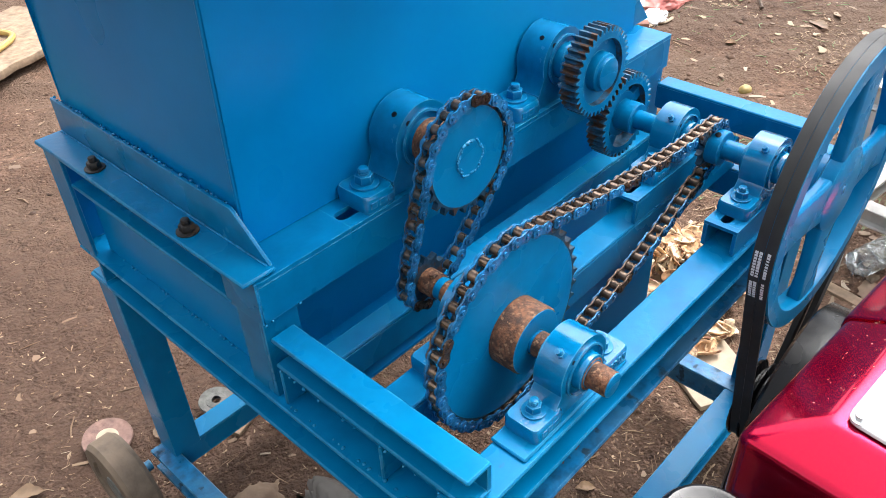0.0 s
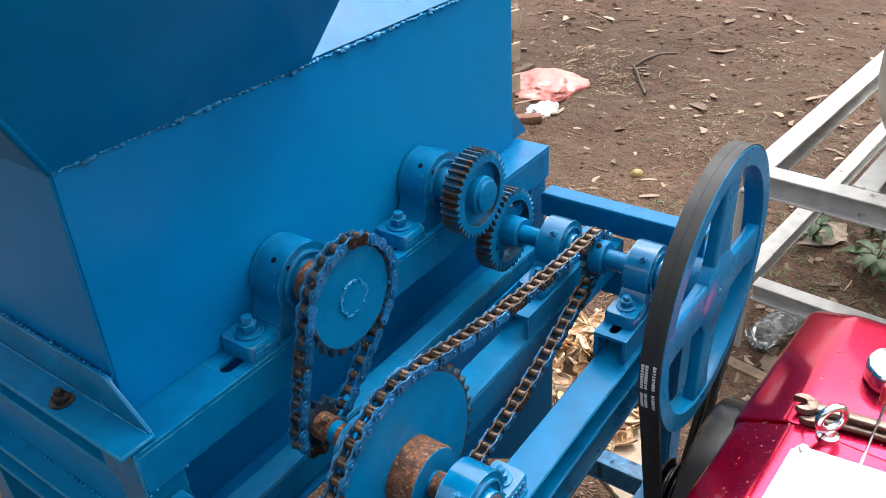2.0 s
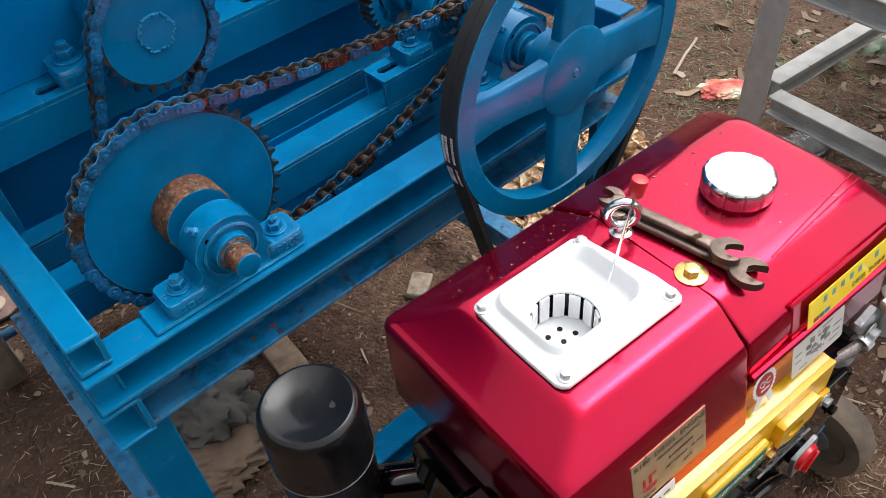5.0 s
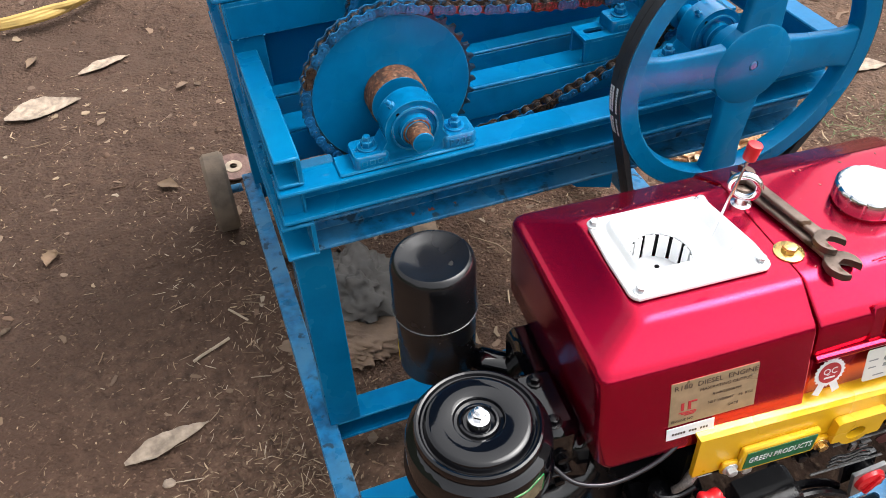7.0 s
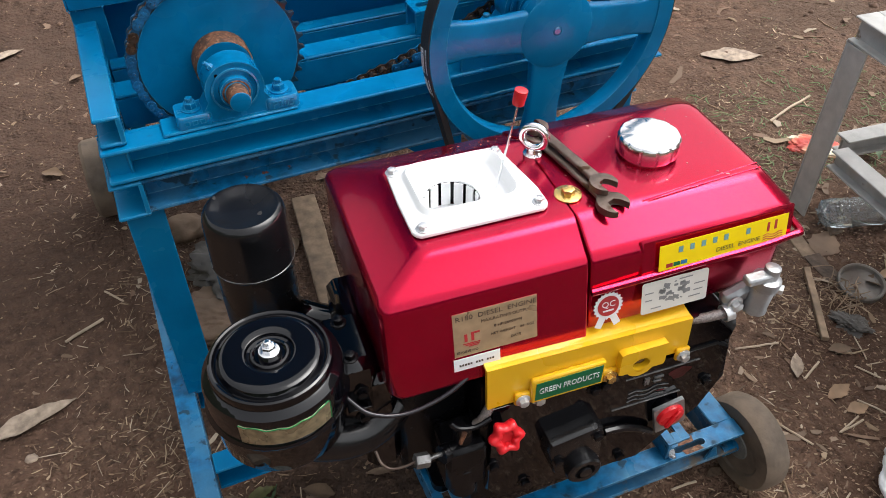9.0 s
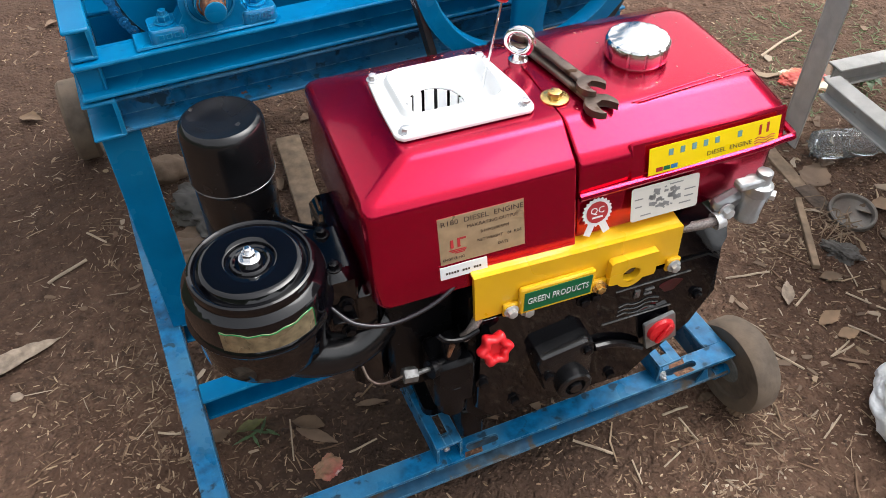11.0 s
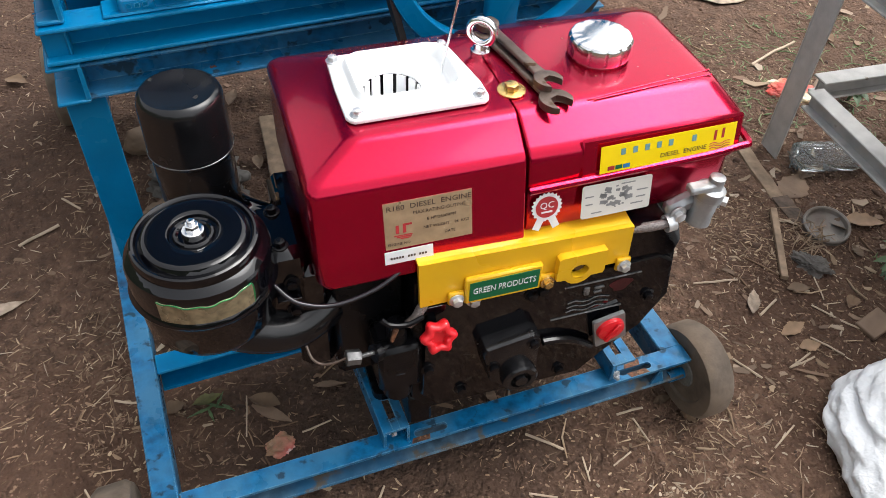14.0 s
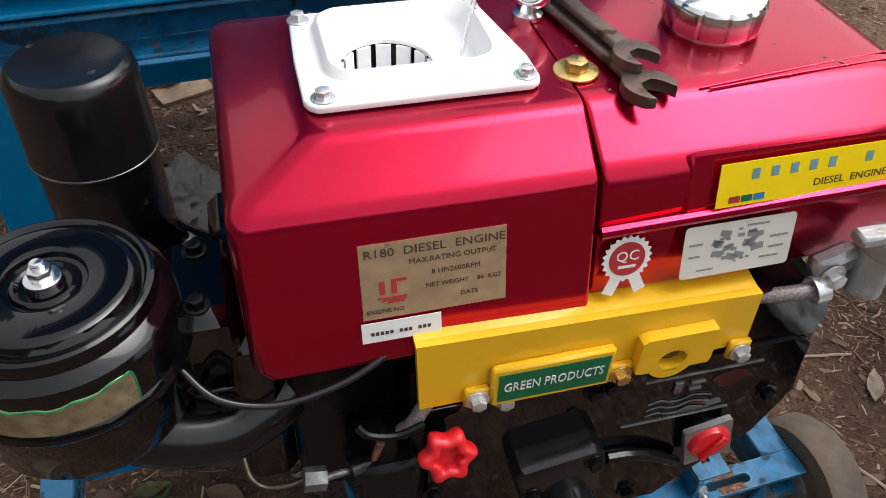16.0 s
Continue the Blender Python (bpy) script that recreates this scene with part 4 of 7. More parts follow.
hexnut(bm := bmesh.new(), Vector((XF - 0.003, 0.166, ZF + 0.0140)), (-0.2, 0, 1), 0.0048, 0.005)
part("set_screw", bm, RUST, sp3)
sp4, m = sprocket("small oily chain sprocket on the driven shaft", 11, XE, SY, ZE, 5, 0.002)
part("hub", lathe(bmesh.new(), [(0.0124, 0.0036), (0.0215, 0.0036), (0.0215, 0.019), (0.0205, 0.020), (0.0124, 0.020)], m, 32, False), BLUE, sp4)
part("set_screw_hole", C((XE - 0.008, SY - 0.012, ZE + 0.0198), (XE - 0.0085, SY - 0.012, ZE + 0.0207), 0.0035, seg=12), BLACKIRON, sp4)


def gear(label, x, y, z, n, rp, w, phase, holes):
    ob = thing("spur_gear", label, "gear", (x, y, z), group="gears")
    m = front(x, y, z, phase)
    mod = 2 * rp / n
    pts, k = [], 0
    for i in range(n):
        for f, r in ((-0.36, rp - 1.2 * mod), (-0.27, rp - 0.4 * mod), (-0.13, rp + 0.95 * mod), (0.13, rp + 0.95 * mod), (0.27, rp - 0.4 * mod), (0.36, rp - 1.2 * mod)):
            a = 2 * math.pi * (i + 0.5 + f) / n
            pts.append((r * math.cos(a), r * math.sin(a)))
    inner = [(px / math.hypot(px, py) * (rp - 0.0115), py / math.hypot(px, py) * (rp - 0.0115)) for px, py in pts]
    part("tooth_ring", ring_plate(bmesh.new(), pts, inner, -w / 2, w / 2, m), GEAR_EDGE, ob, "oily tooth ring with worn brown spots")
    part("ring_face", ring_plate(bmesh.new(), [(px * 0.985, py * 0.985) for px, py in pts], [(px * 0.995, py * 0.995) for px, py in inner], w / 2 + 0.0002, w / 2 + 0.0007, m), BLUE, ob)
    if holes:
        part("web", lathe(bmesh.new(), [(0.0, -0.004), (0.030, -0.004), (0.030, 0.004), (0.0, 0.004)], m, 40, False), BLUE, ob)
        for i in range(5):
            a = 2 * math.pi * (i + 0.3) / 5
            part("spoke", B(0.0285, rp - 0.011, -0.0085, 0.0085, -0.004, 0.0045, 0.001, m @ pose(0, 0, 0, 0, 0, math.degrees(a))), BLUE, ob)
        part("hub", lathe(bmesh.new(), [(0.0124, 0.004), (0.0205, 0.004), (0.0205, 0.026), (0.019, 0.0275), (0.0124, 0.0275)], m, 32, False), BLUE, ob)
    else:
        part("web", lathe(bmesh.new(), [(0.0, -0.006), (rp - 0.0112, -0.006), (rp - 0.0112, 0.004), (0.024, 0.004), (0.023, 0.015), (0.021, 0.0165), (0.0, 0.0165)], m, 40, False), BLUE, ob)
        bm = bmesh.new()
        for i in range(26):
            a = 2 * math.pi * i / 26
            bmesh.ops.create_icosphere(bm, subdivisions=1, radius=RND.uniform(0.0012, 0.0022), matrix=m @ Matrix.Translation((0.0125 * math.cos(a), 0.0125 * math.sin(a), 0.0165)))
        part("weld_bead", bm, BLUE, ob, sharp=70)
    return ob


GR = math.hypot(XE - XC, ZA - ZE) / 2
gear("blue spur gear with oily teeth on the roller shaft", XC, 0.197, ZA, 38, GR * 0.955, 0.024, 0.0, False)
gear("spoked blue spur gear with worn brown teeth", XE, 0.197, ZE, 38, GR * 0.99, 0.024, 2.2, True)

# belt pulley
PX, PY, PZ, PR = XE, -0.0765, ZE, 0.168
pul = thing("belt_pulley", "large blue four-spoked cast belt pulley", "pulley", (PX, PY, PZ))
m = front(PX, PY, PZ)
G = 0.0118
bm = lathe(bmesh.new(), [(0.146, -G), (PR - 0.001, -G), (PR, -G + 0.002), (PR - 0.008, -0.0070), (PR - 0.008, -0.0045), (PR, -0.0012), (PR, 0.0012), (PR - 0.008, 0.0045), (PR - 0.008, 0.0070), (PR, G - 0.002), (PR - 0.001, G), (0.146, G), (0.144, G - 0.003), (0.143, 0.0), (0.144, -G + 0.003), (0.146, -G)], m, 96, False)
part("rim", bm, BLUE, pul)
for i in range(4):
    mm = m @ pose(0, 0, 0, 0, 0, 90 * i - 4)
    rings = []
    for r, hw, ht in ((0.030, 0.027, 0.0085), (0.075, 0.0235, 0.0070), (0.115, 0.0225, 0.0066), (0.1455, 0.026, 0.0080)):
        rings.append([mm @ Vector((r, y, z + 0.002)) for y, z in round_rect(-hw, hw, -ht, ht, 0.004, 3)])
    part("spoke", skin(bmesh.new(), rings), BLUE, pul)
part("hub", lathe(bmesh.new(), [(0.0, 0.0105), (0.006, 0.0105), (0.0065, 0.012), (0.046, 0.012), (0.049, 0.0100), (0.049, -0.004), (0.032, -0.010), (0.030, -0.034), (0.0124, -0.034)], m, 48, False), BLUE, pul)
part("centre_mark", lathe(bmesh.new(), [(0.0, 0.013), (0.004, 0.013), (0.0055, 0.0115)], m, 14, False), CAST, pul)

# ---- chains ----


def loop_two(c1, r1, c2, r2, sag_low=0.0, sag_high=0.0, n=400):
    """The closed line round two circles, clockwise from the top run; sagging runs."""
    c1, c2 = Vector(c1), Vector(c2)
    d = (c2 - c1)
    L = d.length
    base = math.atan2(d.y, d.x)
    off = math.acos((r1 - r2) / L)
    pts = []

    def run(a0, a1, sag):
        for i in range(n):
            t = i / n
            p = a0.lerp(a1, t)
            p.y -= sag * 4 * t * (1 - t)
            pts.append(p)

    def arc(c, r, s, e):
        for i in range(n):
            t = s + (e - s) * i / n
            pts.append(c + Vector((r * math.cos(t), r * math.sin(t))))

    P = lambda c, r, a: c + Vector((r * math.cos(a), r * math.sin(a)))
    up, dn = base + off, base - off
    run(P(c1, r1, up), P(c2, r2, up), sag_high)
    arc(c2, r2, up, dn)
    run(P(c2, r2, dn), P(c1, r1, dn), sag_low)
    arc(c1, r1, dn, up - 2 * math.pi)
    return pts


def walk_line(pts, count):
    ds = [0.0]
    for a, b in zip(pts, pts[1:] + pts[:1]):
        ds.append(ds[-1] + (b - a).length)
    total, out, k = ds[-1], [], 0
    for i in range(count):
        s = total * i / count
        while ds[k + 1] < s:
            k += 1
        a, b = pts[k], pts[(k + 1) % len(pts)]
        out.append(a.lerp(b, (s - ds[k]) / max(1e-9, ds[k + 1] - ds[k])))
    return out, total / count


def plate_outline(p, r, waist):
    pts = []
    for c, s in ((p / 2, 0), (-p / 2, 180)):
        for i in range(7):
            t = radians(s - 90 + 30 * i)
            pts.append((c + r * math.cos(t), r * math.sin(t)))
        pts.append((0, waist if s == 0 else -waist))
    return pts


def link_mesh(name, outer, materials, p):
    bm = bmesh.new()
    w = 0.0098
    z0 = w / 2 + (0.0019 if outer else 0.0)
    pl = plate_outline(p, 0.0061 if outer else 0.0065, 0.0041)
    for s in (-1, 1):
        a, b = sorted((s * z0, s * (z0 + 0.0018)))
        prism(bm, pl, a, b)
    for f in bm.faces:
        f.material_index = 0
    k = len(bm.faces)
    if outer:
        for c in (-p / 2, p / 2):
            cyl(bm, (c, 0, -z0 - 0.0032), (c, 0, z0 + 0.0032), 0.0026, seg=10)
    else:
        for c in (-p / 2, p / 2):
            cyl(bm, (c, 0, -w / 2 + 0.0003), (c, 0, w / 2 - 0.0003), 0.0051, seg=12)
    bm.faces.ensure_lookup_table()
    for f in bm.faces[k:]:
        f.material_index = 0 if outer else 1
    me = mesh_of(name, bm)
    for mt in materials:
        me.materials.append(mt)
    return me


def chain(label, c1, n1, c2, n2, y, sag_low, sag_high, brown):
    rp = lambda n: PITCH / (2 * math.sin(math.pi / n))
    pts = loop_two(c1, rp(n1), c2, rp(n2), sag_low, sag_high)
    total = sum((b - a).length for a, b in zip(pts, pts[1:]))
    count = 2 * round(total / PITCH / 2)
    pos, p = walk_line(pts, count)
    ob = thing("roller_chain", label, "chain", (c1[0], y, c1[1]), group="chains")
    meshes = {(o, b): link_mesh("link", o, (CHAIN_BROWN if b else CHAIN_BLUE, ROLLER), PITCH * 1.0) for o in (0, 1) for b in (0, 1)}
    for i in range(count):
        a, b = pos[i], pos[(i + 1) % count]
        mid = (a + b) / 2
        ang = math.degrees(math.atan2(b.y - a.y, b.x - a.x))
        ln = new("link", meshes[(i % 2, 1 if brown(mid, i) else 0)])
        ln.parent = ob
        ln.matrix_basis = Matrix.Translation((mid.x - c1[0], 0, mid.y - c1[1])) @ FRONT @ pose(0, 0, 0, 0, 0, ang)
    return ob


chain("roller chain with rusty top run round the big sprocket", (XF, ZF), 41, (XE, ZE), 11, SY, 0.020, 0.011, lambda p, i: (p.x > XF + 0.045 and (i % 2 == 0 or i % 5 == 1)) or i % 13 == 2)
chain("roller chain with blue painted side plates and oily rollers", (XF, ZF), 11, (XA, ZA), 24, 0.182, 0.004, -0.002, lambda p, i: i % 9 == 4)

# ---- drive belts ----
EX, EZ, ER = 0.640, 0.330, 0.048


def belts():
    ob = thing("drive_belt", "pair of black rubber v-belts from pulley down to engine", "belt", (PX, PY, PZ))
    for off in (0.0056, -0.0056):
        pts = loop_two((EX, EZ), ER + 0.003, (PX, PZ), PR + 0.001, 0.0, 0.0, 90)
        rings = []
        n = len(pts)
        for i in range(n):
            a, b = pts[i], pts[(i + 1) % n]
            d = (pts[(i + 2) % n] - pts[i - 2]).normalized()
            nr = Vector((-d.y, d.x))
            P = lambda u, v: Vector((a.x + nr.x * u, PY + off + v, a.y + nr.y * u))
            rings.append([P(0.0, -0.0054), P(0.0, 0.0054), P(-0.008, 0.0034), P(-0.008, -0.0034)])
        rings.append(rings[0])
        bm = skin(bmesh.new(), rings, False, False)
        bmesh.ops.remove_doubles(bm, verts=bm.verts, dist=1e-6)
        part("belt", bm, RUBBER, ob)
    # printed marks on the belts' backs: three columns of bars
    for t0 in (177.5,):
        for col in (-0.0072, -0.0028, 0.0052):
            bm = bmesh.new()
            ang = t0 + RND.uniform(-1, 2)
            for i in range(16):
                ln = RND.choice((0.6, 0.9, 0.9, 1.1))
                if i == 9:
                    ang += 2.2
                r = PR + 0.0018
                m = Matrix.Translation((PX + r * math.cos(radians(ang)), PY - col, PZ + r * math.sin(radians(ang)))) @ pose(0, 0, 0, 0, 90 - ang, 0)
                box(bm, -ln * 0.0014, ln * 0.0014, -0.0016, 0.0016, -0.0002, 0.0002, 0, m)
                ang += 1.25
            part("printed_mark", bm, PRINT, ob, "white printed marks")
    return ob


belts()

# ---- diesel engine ----
ENG_M = Matrix.Translation((0.3, 0, 0)) @ pose(0, 0, 0, 0, 0, -4.0) @ Matrix.Translation((-0.3, 0, 0))
ENG = thing("diesel_engine", "small red and black single-cylinder diesel engine on the frame", "engine", (0.6, -0.27, 0.153), ENG_M)
LEAN_Y = 0.21   # how far the hood's front leans back for each metre of height


def wall_y(z):
    return -0.388 + LEAN_Y * (z - 0.452)


def on_wall(x, z, lift=0.0006, rz=0.0):
    up = Vector((0, LEAN_Y, 1)).normalized()
    nz = Vector((1, 0, 0)).cross(up)
    m = Matrix((Vector((1, 0, 0)), up, nz)).transposed().to_4x4()
    return Matrix.Translation(Vector((x, wall_y(z), z)) + nz * lift) @ m @ pose(0, 0, 0, 0, 0, rz)


def hood_rings(x0, x1, specs, y0=-0.388, y1=-0.1335, rl=0.012, rr=0.003):
    rings = []
    for z, l, r, f, b in specs:
        q = (rr, rl, rl, rr)
        rings.append([Vector((x, y, z)) for x, y in round_rect(x0 + l, x1 - r, y0 + f, y1 - b, q, 6)])
    return rings


hood_ring_list = hood_rings(0.374, 0.588, [
    (0.455, 0.004, 0, 0.002, 0.002), (0.461, 0, 0, 0.002, 0), (0.500, 0, 0, 0.010, 0), (0.548, 0, 0, 0.020, 0), (0.555, 0, 0, 0.0215, 0), (0.560, 0.0012, 0, 0.0240, 0.0012), (0.5638, 0.0048, 0, 0.0283, 0.0045),
    (0.5660, 0.0088, 0, 0.0320, 0.0080), (0.5840, 0.0430, 0, 0.0530, 0.0460), (0.5862, 0.0475, 0, 0.0560, 0.0500), (0.5876, 0.0520, 0, 0.0595, 0.0535), (0.588, 0.0560, 0, 0.0630, 0.0570), (0.5881, 0.060, 0, 0.068, 0.060)])
for z in (0.588, 0.540):
    hood_ring_list.append([Vector((x, y, z)) for x, y in round_rect(0.449, 0.548, -0.286, -0.206, 0.010, 6)])
hood = part("cylinder_hood", skin(bmesh.new(), hood_ring_list), RED, ENG, "glossy metallic red hood with bevelled edges", 50)
tank = part("fuel_tank", skin(bmesh.new(), hood_rings(0.5905, 0.838, [
    (0.470, 0, 0.022, 0.014, 0.010), (0.476, 0, 0.016, 0.010, 0.006), (0.5185, 0, 0.010, 0.0175, 0.004), (0.5190, 0, 0.004, 0.0165, 0.002), (0.546, 0, 0.002, 0.0195, 0), (0.557, 0, 0.003, 0.0225, 0.001), (0.563, 0, 0.006, 0.0265, 0.004),
    (0.5660, 0, 0.009, 0.0315, 0.008), (0.5825, 0, 0.022, 0.0560, 0.042), (0.5848, 0, 0.025, 0.0595, 0.0460), (0.5864, 0, 0.029, 0.064, 0.050), (0.5872, 0, 0.036, 0.070, 0.056), (0.5873, 0, 0.045, 0.076, 0.062)], y1=-0.129, rl=0.003, rr=0.018)), RED, ENG, "glossy red fuel tank", 50)
# rolled seam round the tank
lip = [Vector((0.591, wall_y(0.524) - 0.0005, 0.523)), Vector((0.70, wall_y(0.527) - 0.003, 0.527)), Vector((0.818, wall_y(0.532) - 0.004, 0.532)), Vector((0.842, -0.352, 0.533)), Vector((0.842, -0.18, 0.534))]
for a, b in (((0.665, -0.3264), (0.811, -0.3105)), ((0.671, -0.3282), (0.810, -0.3185))):  # pressed creases across the tank top
    part("pressed_crease", sweep(bmesh.new(), [(*a, 0.5866), ((a[0] + b[0]) / 2, (a[1] + b[1]) / 2, 0.5872), (*b, 0.5868)], 0.0008, 8), RED, tank)
part("tank_seam", sweep(bmesh.new(), lip, 0.0042, 8), RED, tank)
# raised panel carrying the yellow sign
part("sign_panel", B(0.645, 0.828, -0.001, 0.0035, -0.0215, 0.0215, 0.0025, on_wall(0, 0.5465, 0.0) @ pose(0, 0, 0, -90)), RED, tank)

# fuel cap
cm = Matrix.Translation((0.711, -0.253, 0.5868))
part("cap_neck", lathe(bmesh.new(), [(0.030, 0), (0.030, 0.004), (0.027, 0.005)], cm, 32, False), CHROME, ENG)
pts = []
for i in range(12):
    for f, r in ((-0.40, 0.0338), (0.0, 0.0343), (0.40, 0.0338), (0.5, 0.0326)):
        a = 2 * math.pi * (i + f) / 12
        pts.append((r * math.cos(a), r * math.sin(a)))
bm = skin(bmesh.new(), [[cm @ Vector((x * k, y * k, z)) for x, y in pts] for k, z in ((0.97, 0.003), (1.0, 0.005), (1.0, 0.0195), (0.975, 0.0215), (0.93, 0.0230), (0.86, 0.0236), (0.50, 0.0242))])
part("fuel_cap", bm, CHROME, ENG, "chrome lobed filler cap", 30)

# white funnel plate and strainer
PW = Matrix.Translation((0.498, -0.2545, 0.5895))
outer = [(-0.066, -0.0565), (0.066, -0.0565), (0.071, -0.051), (0.071, -0.024), (0.059, 0.050), (0.051, 0.0565), (-0.062, 0.0565), (-0.069, 0.050), (-0.0715, 0.0), (-0.0715, -0.050)]


def by_angle(poly, n):
    """The outline met by n even rays from the middle."""
    P = [Vector(p) for p in poly]
    out = []
    for k in range(n):
        a = 2 * math.pi * k / n
        d = Vector((math.cos(a), math.sin(a)))
        best = None
        for p, q in zip(P, P[1:] + P[:1]):
            e = q - p
            den = d.x * e.y - d.y * e.x
            if abs(den) < 1e-12:
                continue
            t = (p.x * e.y - p.y * e.x) / den
            u = (p.x * d.y - p.y * d.x) / den
            if t > 0 and -1e-9 <= u <= 1 + 1e-9:
                best = t if best is None else min(best, t)
        out.append((d.x * best, d.y * best))
    return out


NA = 96
o = by_angle(outer, NA)
rim = by_angle(round_rect(-0.053, 0.050, -0.034, 0.047, 0.016), NA)
cx, cy, sr = -0.014, -0.001, 0.0295
hole = []
for k in range(NA):
    a = 2 * math.pi * k / NA
    hole.append((cx + sr * math.cos(a), cy + sr * math.sin(a)))
lv = lambda poly, z, k=1.0: [PW @ Vector((x * k, y * k, z)) for x, y in poly]
funnel = part("water_funnel", skin(bmesh.new(), [lv(o, 0.0, 0.995), lv(o, 0.001), lv(o, 0.0035), lv(o, 0.0048, 0.985), lv(rim, 0.0050, 1.08), lv(rim, 0.0065, 1.045), lv(rim, 0.0112, 1.015), lv(rim, 0.0124, 0.985), lv(rim, 0.0112, 0.955),
                                          lv(rim, 0.000, 0.89), lv(rim, -0.004, 0.83), lv(hole, -0.0045), lv(hole, -0.007)], False, False), WHITE, ENG, "white enamelled water funnel plate", 60)
for i in range(13):
    a = 360 * i / 13
    part("strainer_slat", B(sr - 0.002, sr, -0.0050, 0.0050, -0.036, -0.0075, 0, PW @ Matrix.Translation((cx, cy, 0)) @ pose(0, 0, 0, 0, 0, a)), WHITE, funnel)
part("strainer_floor", C(PW @ Vector((cx, cy, -0.039)), PW @ Vector((cx, cy, -0.0365)), sr, seg=36), WHITE, funnel)
bm = bmesh.new()
for i in range(7):
    a = 2 * math.pi * i / 6
    r = 0.014 if i < 6 else 0
    cyl(bm, PW @ Vector((cx + r * math.cos(a), cy + r * math.sin(a), -0.0364)), PW @ Vector((cx + r * math.cos(a), cy + r * math.sin(a), -0.0358)), 0.0026, seg=10)
part("drain_hole", bm, BLACKIRON, funnel)
part("strainer_shadow_ring", lathe(bmesh.new(), [(sr + 0.004, -0.038), (sr + 0.004, -0.010)], PW @ Matrix.Translation((cx, cy, 0)), 40, False), BLACKIRON, funnel)
for x, y in ((-0.063, 0.047), (0.052, 0.046), (0.062, -0.047), (-0.060, -0.048)):
    bolt(funnel, PW @ Vector((x, y, 0.0045)), (0, 0, 1), 0.0042, ZINC, stud=False, label="zinc-plated bolt")
rod0, rod1 = Vector((0.533, -0.256, 0.585)), Vector((0.549, -0.262, 0.690))
rod = part("level_rod", C(rod0, rod1, 0.0013, seg=8), CHROME, ENG)
d = (rod1 - rod0).normalized()
part("rod_tip", C(rod1 - d * 0.004, rod1 + d * 0.012, 0.0062, 0.0068, seg=16, bevel=0.001), PLASTIC_RED, rod, "red plastic cap")

# lifting eye, filler bolt
em = Matrix.Translation((0.590, -0.219, 0.588))
eye_bolt = part("lifting_eye", lathe(bmesh.new(), [(0.0, 0.0), (0.0105, 0.0), (0.0105, 0.003), (0.007, 0.0045), (0.0055, 0.010), (0.0, 0.010)], em, 20, False), CHROME, ENG)
bm = bmesh.new()
ring_m = em @ Matrix.Translation((0, 0, 0.0235)) @ pose(0, 0, 0, 90, 0, -38)
rings = []
for i in range(28):
    a = 2 * math.pi * i / 28
    c = Vector((0.0135 * math.cos(a), 0.0135 * math.sin(a), 0))
    rings.append([ring_m @ (c + 0.0042 * (math.cos(b) * c.normalized() + math.sin(b) * Vector((0, 0, 1)))) for b in [2 * math.pi * k / 10 for k in range(10)]])
skin(bm, rings + [rings[0]], False, False)
bmesh.ops.remove_doubles(bm, verts=bm.verts, dist=1e-6)
part("eye_ring", bm, CHROME, eye_bolt)
bm = C((0.596, -0.294, 0.5878), (0.596, -0.294, 0.5895), 0.0145, seg=30, bevel=0.0005)
hexnut(bm, (0.596, -0.294, 0.5895), (0, 0, 1), 0.0072, 0.0065)
part("brass_bolt", bm, BRASS, ENG, "yellow zinc bolt on a wide washer")

# name plate with its lettering
plate = part("name_plate", B(0.443, 0.531, 0, 0.0008, -0.0258, 0.0258, 0, on_wall(0, 0.5137, 0.0) @ pose(0, 0, 0, -90) @ Matrix.Scale(-1, 4, (0, 1, 0))), FOIL, ENG, "gold foil name plate with brown lettering")
for body, x, z, size, w in (("R180  DIESEL  ENGINE", 0.488, 0.5325, 0.0078, 1.12), ("MAX.RATING OUTPUT", 0.4985, 0.5245, 0.0052, 1.0), ("8 HP/2600RPM", 0.500, 0.5155, 0.0048, 1.0),
                            ("NET WEIGHT    86  KGS", 0.5045, 0.5065, 0.0044, 1.0), ("DATE", 0.508, 0.4975, 0.0044, 1.0), ("ENGINE NO", 0.4565, 0.4935, 0.0042, 1.0)):
    text(body, size, INK, plate, on_wall(x, z, 0.0011), wide=w, extrude=0.0001)
bm = bmesh.new()
for i, (w, dx) in enumerate(((0.018, 0.0), (0.015, 0.001), (0.010, 0.002))):
    box(bm, -w / 2 + dx, w / 2 + dx, -0.0005, 0.0005, -0.0001, 0.0002, 0, on_wall(0.461, 0.5025 - i * 0.0017, 0.0011))
box(bm, -0.007, -0.004, -0.005, 0.004, -0.0001, 0.0002, 0, on_wall(0.461, 0.510, 0.0011))
box(bm, 0.0, 0.003, -0.005, 0.005, -0.0001, 0.0002, 0, on_wall(0.461, 0.510, 0.0011))
box(bm, 0.003, 0.009, 0.003, 0.005, -0.0001, 0.0002, 0, on_wall(0.461, 0.510, 0.0011))
part("printed_emblem", bm, INK_RED, plate)
tag_ = part("serial_sticker", B(-0.0245, 0.0245, -0.0072, 0.0072, 0, 0.0005, 0, on_wall(0.4655, 0.4795, 0.0012, 0.0)), PAPER, ENG, "white paper sticker with a printed line")
bm = bmesh.new()
for i in range(13):
    if i not in (5, 9):
        box(bm, -0.019 + i * 0.0029, -0.0170 + i * 0.0029, -0.0012, 0.0012, 0, 0.0002, 0, on_wall(0.4655, 0.4785, 0.0018))
part("printed_mark", bm, INK, tag_)

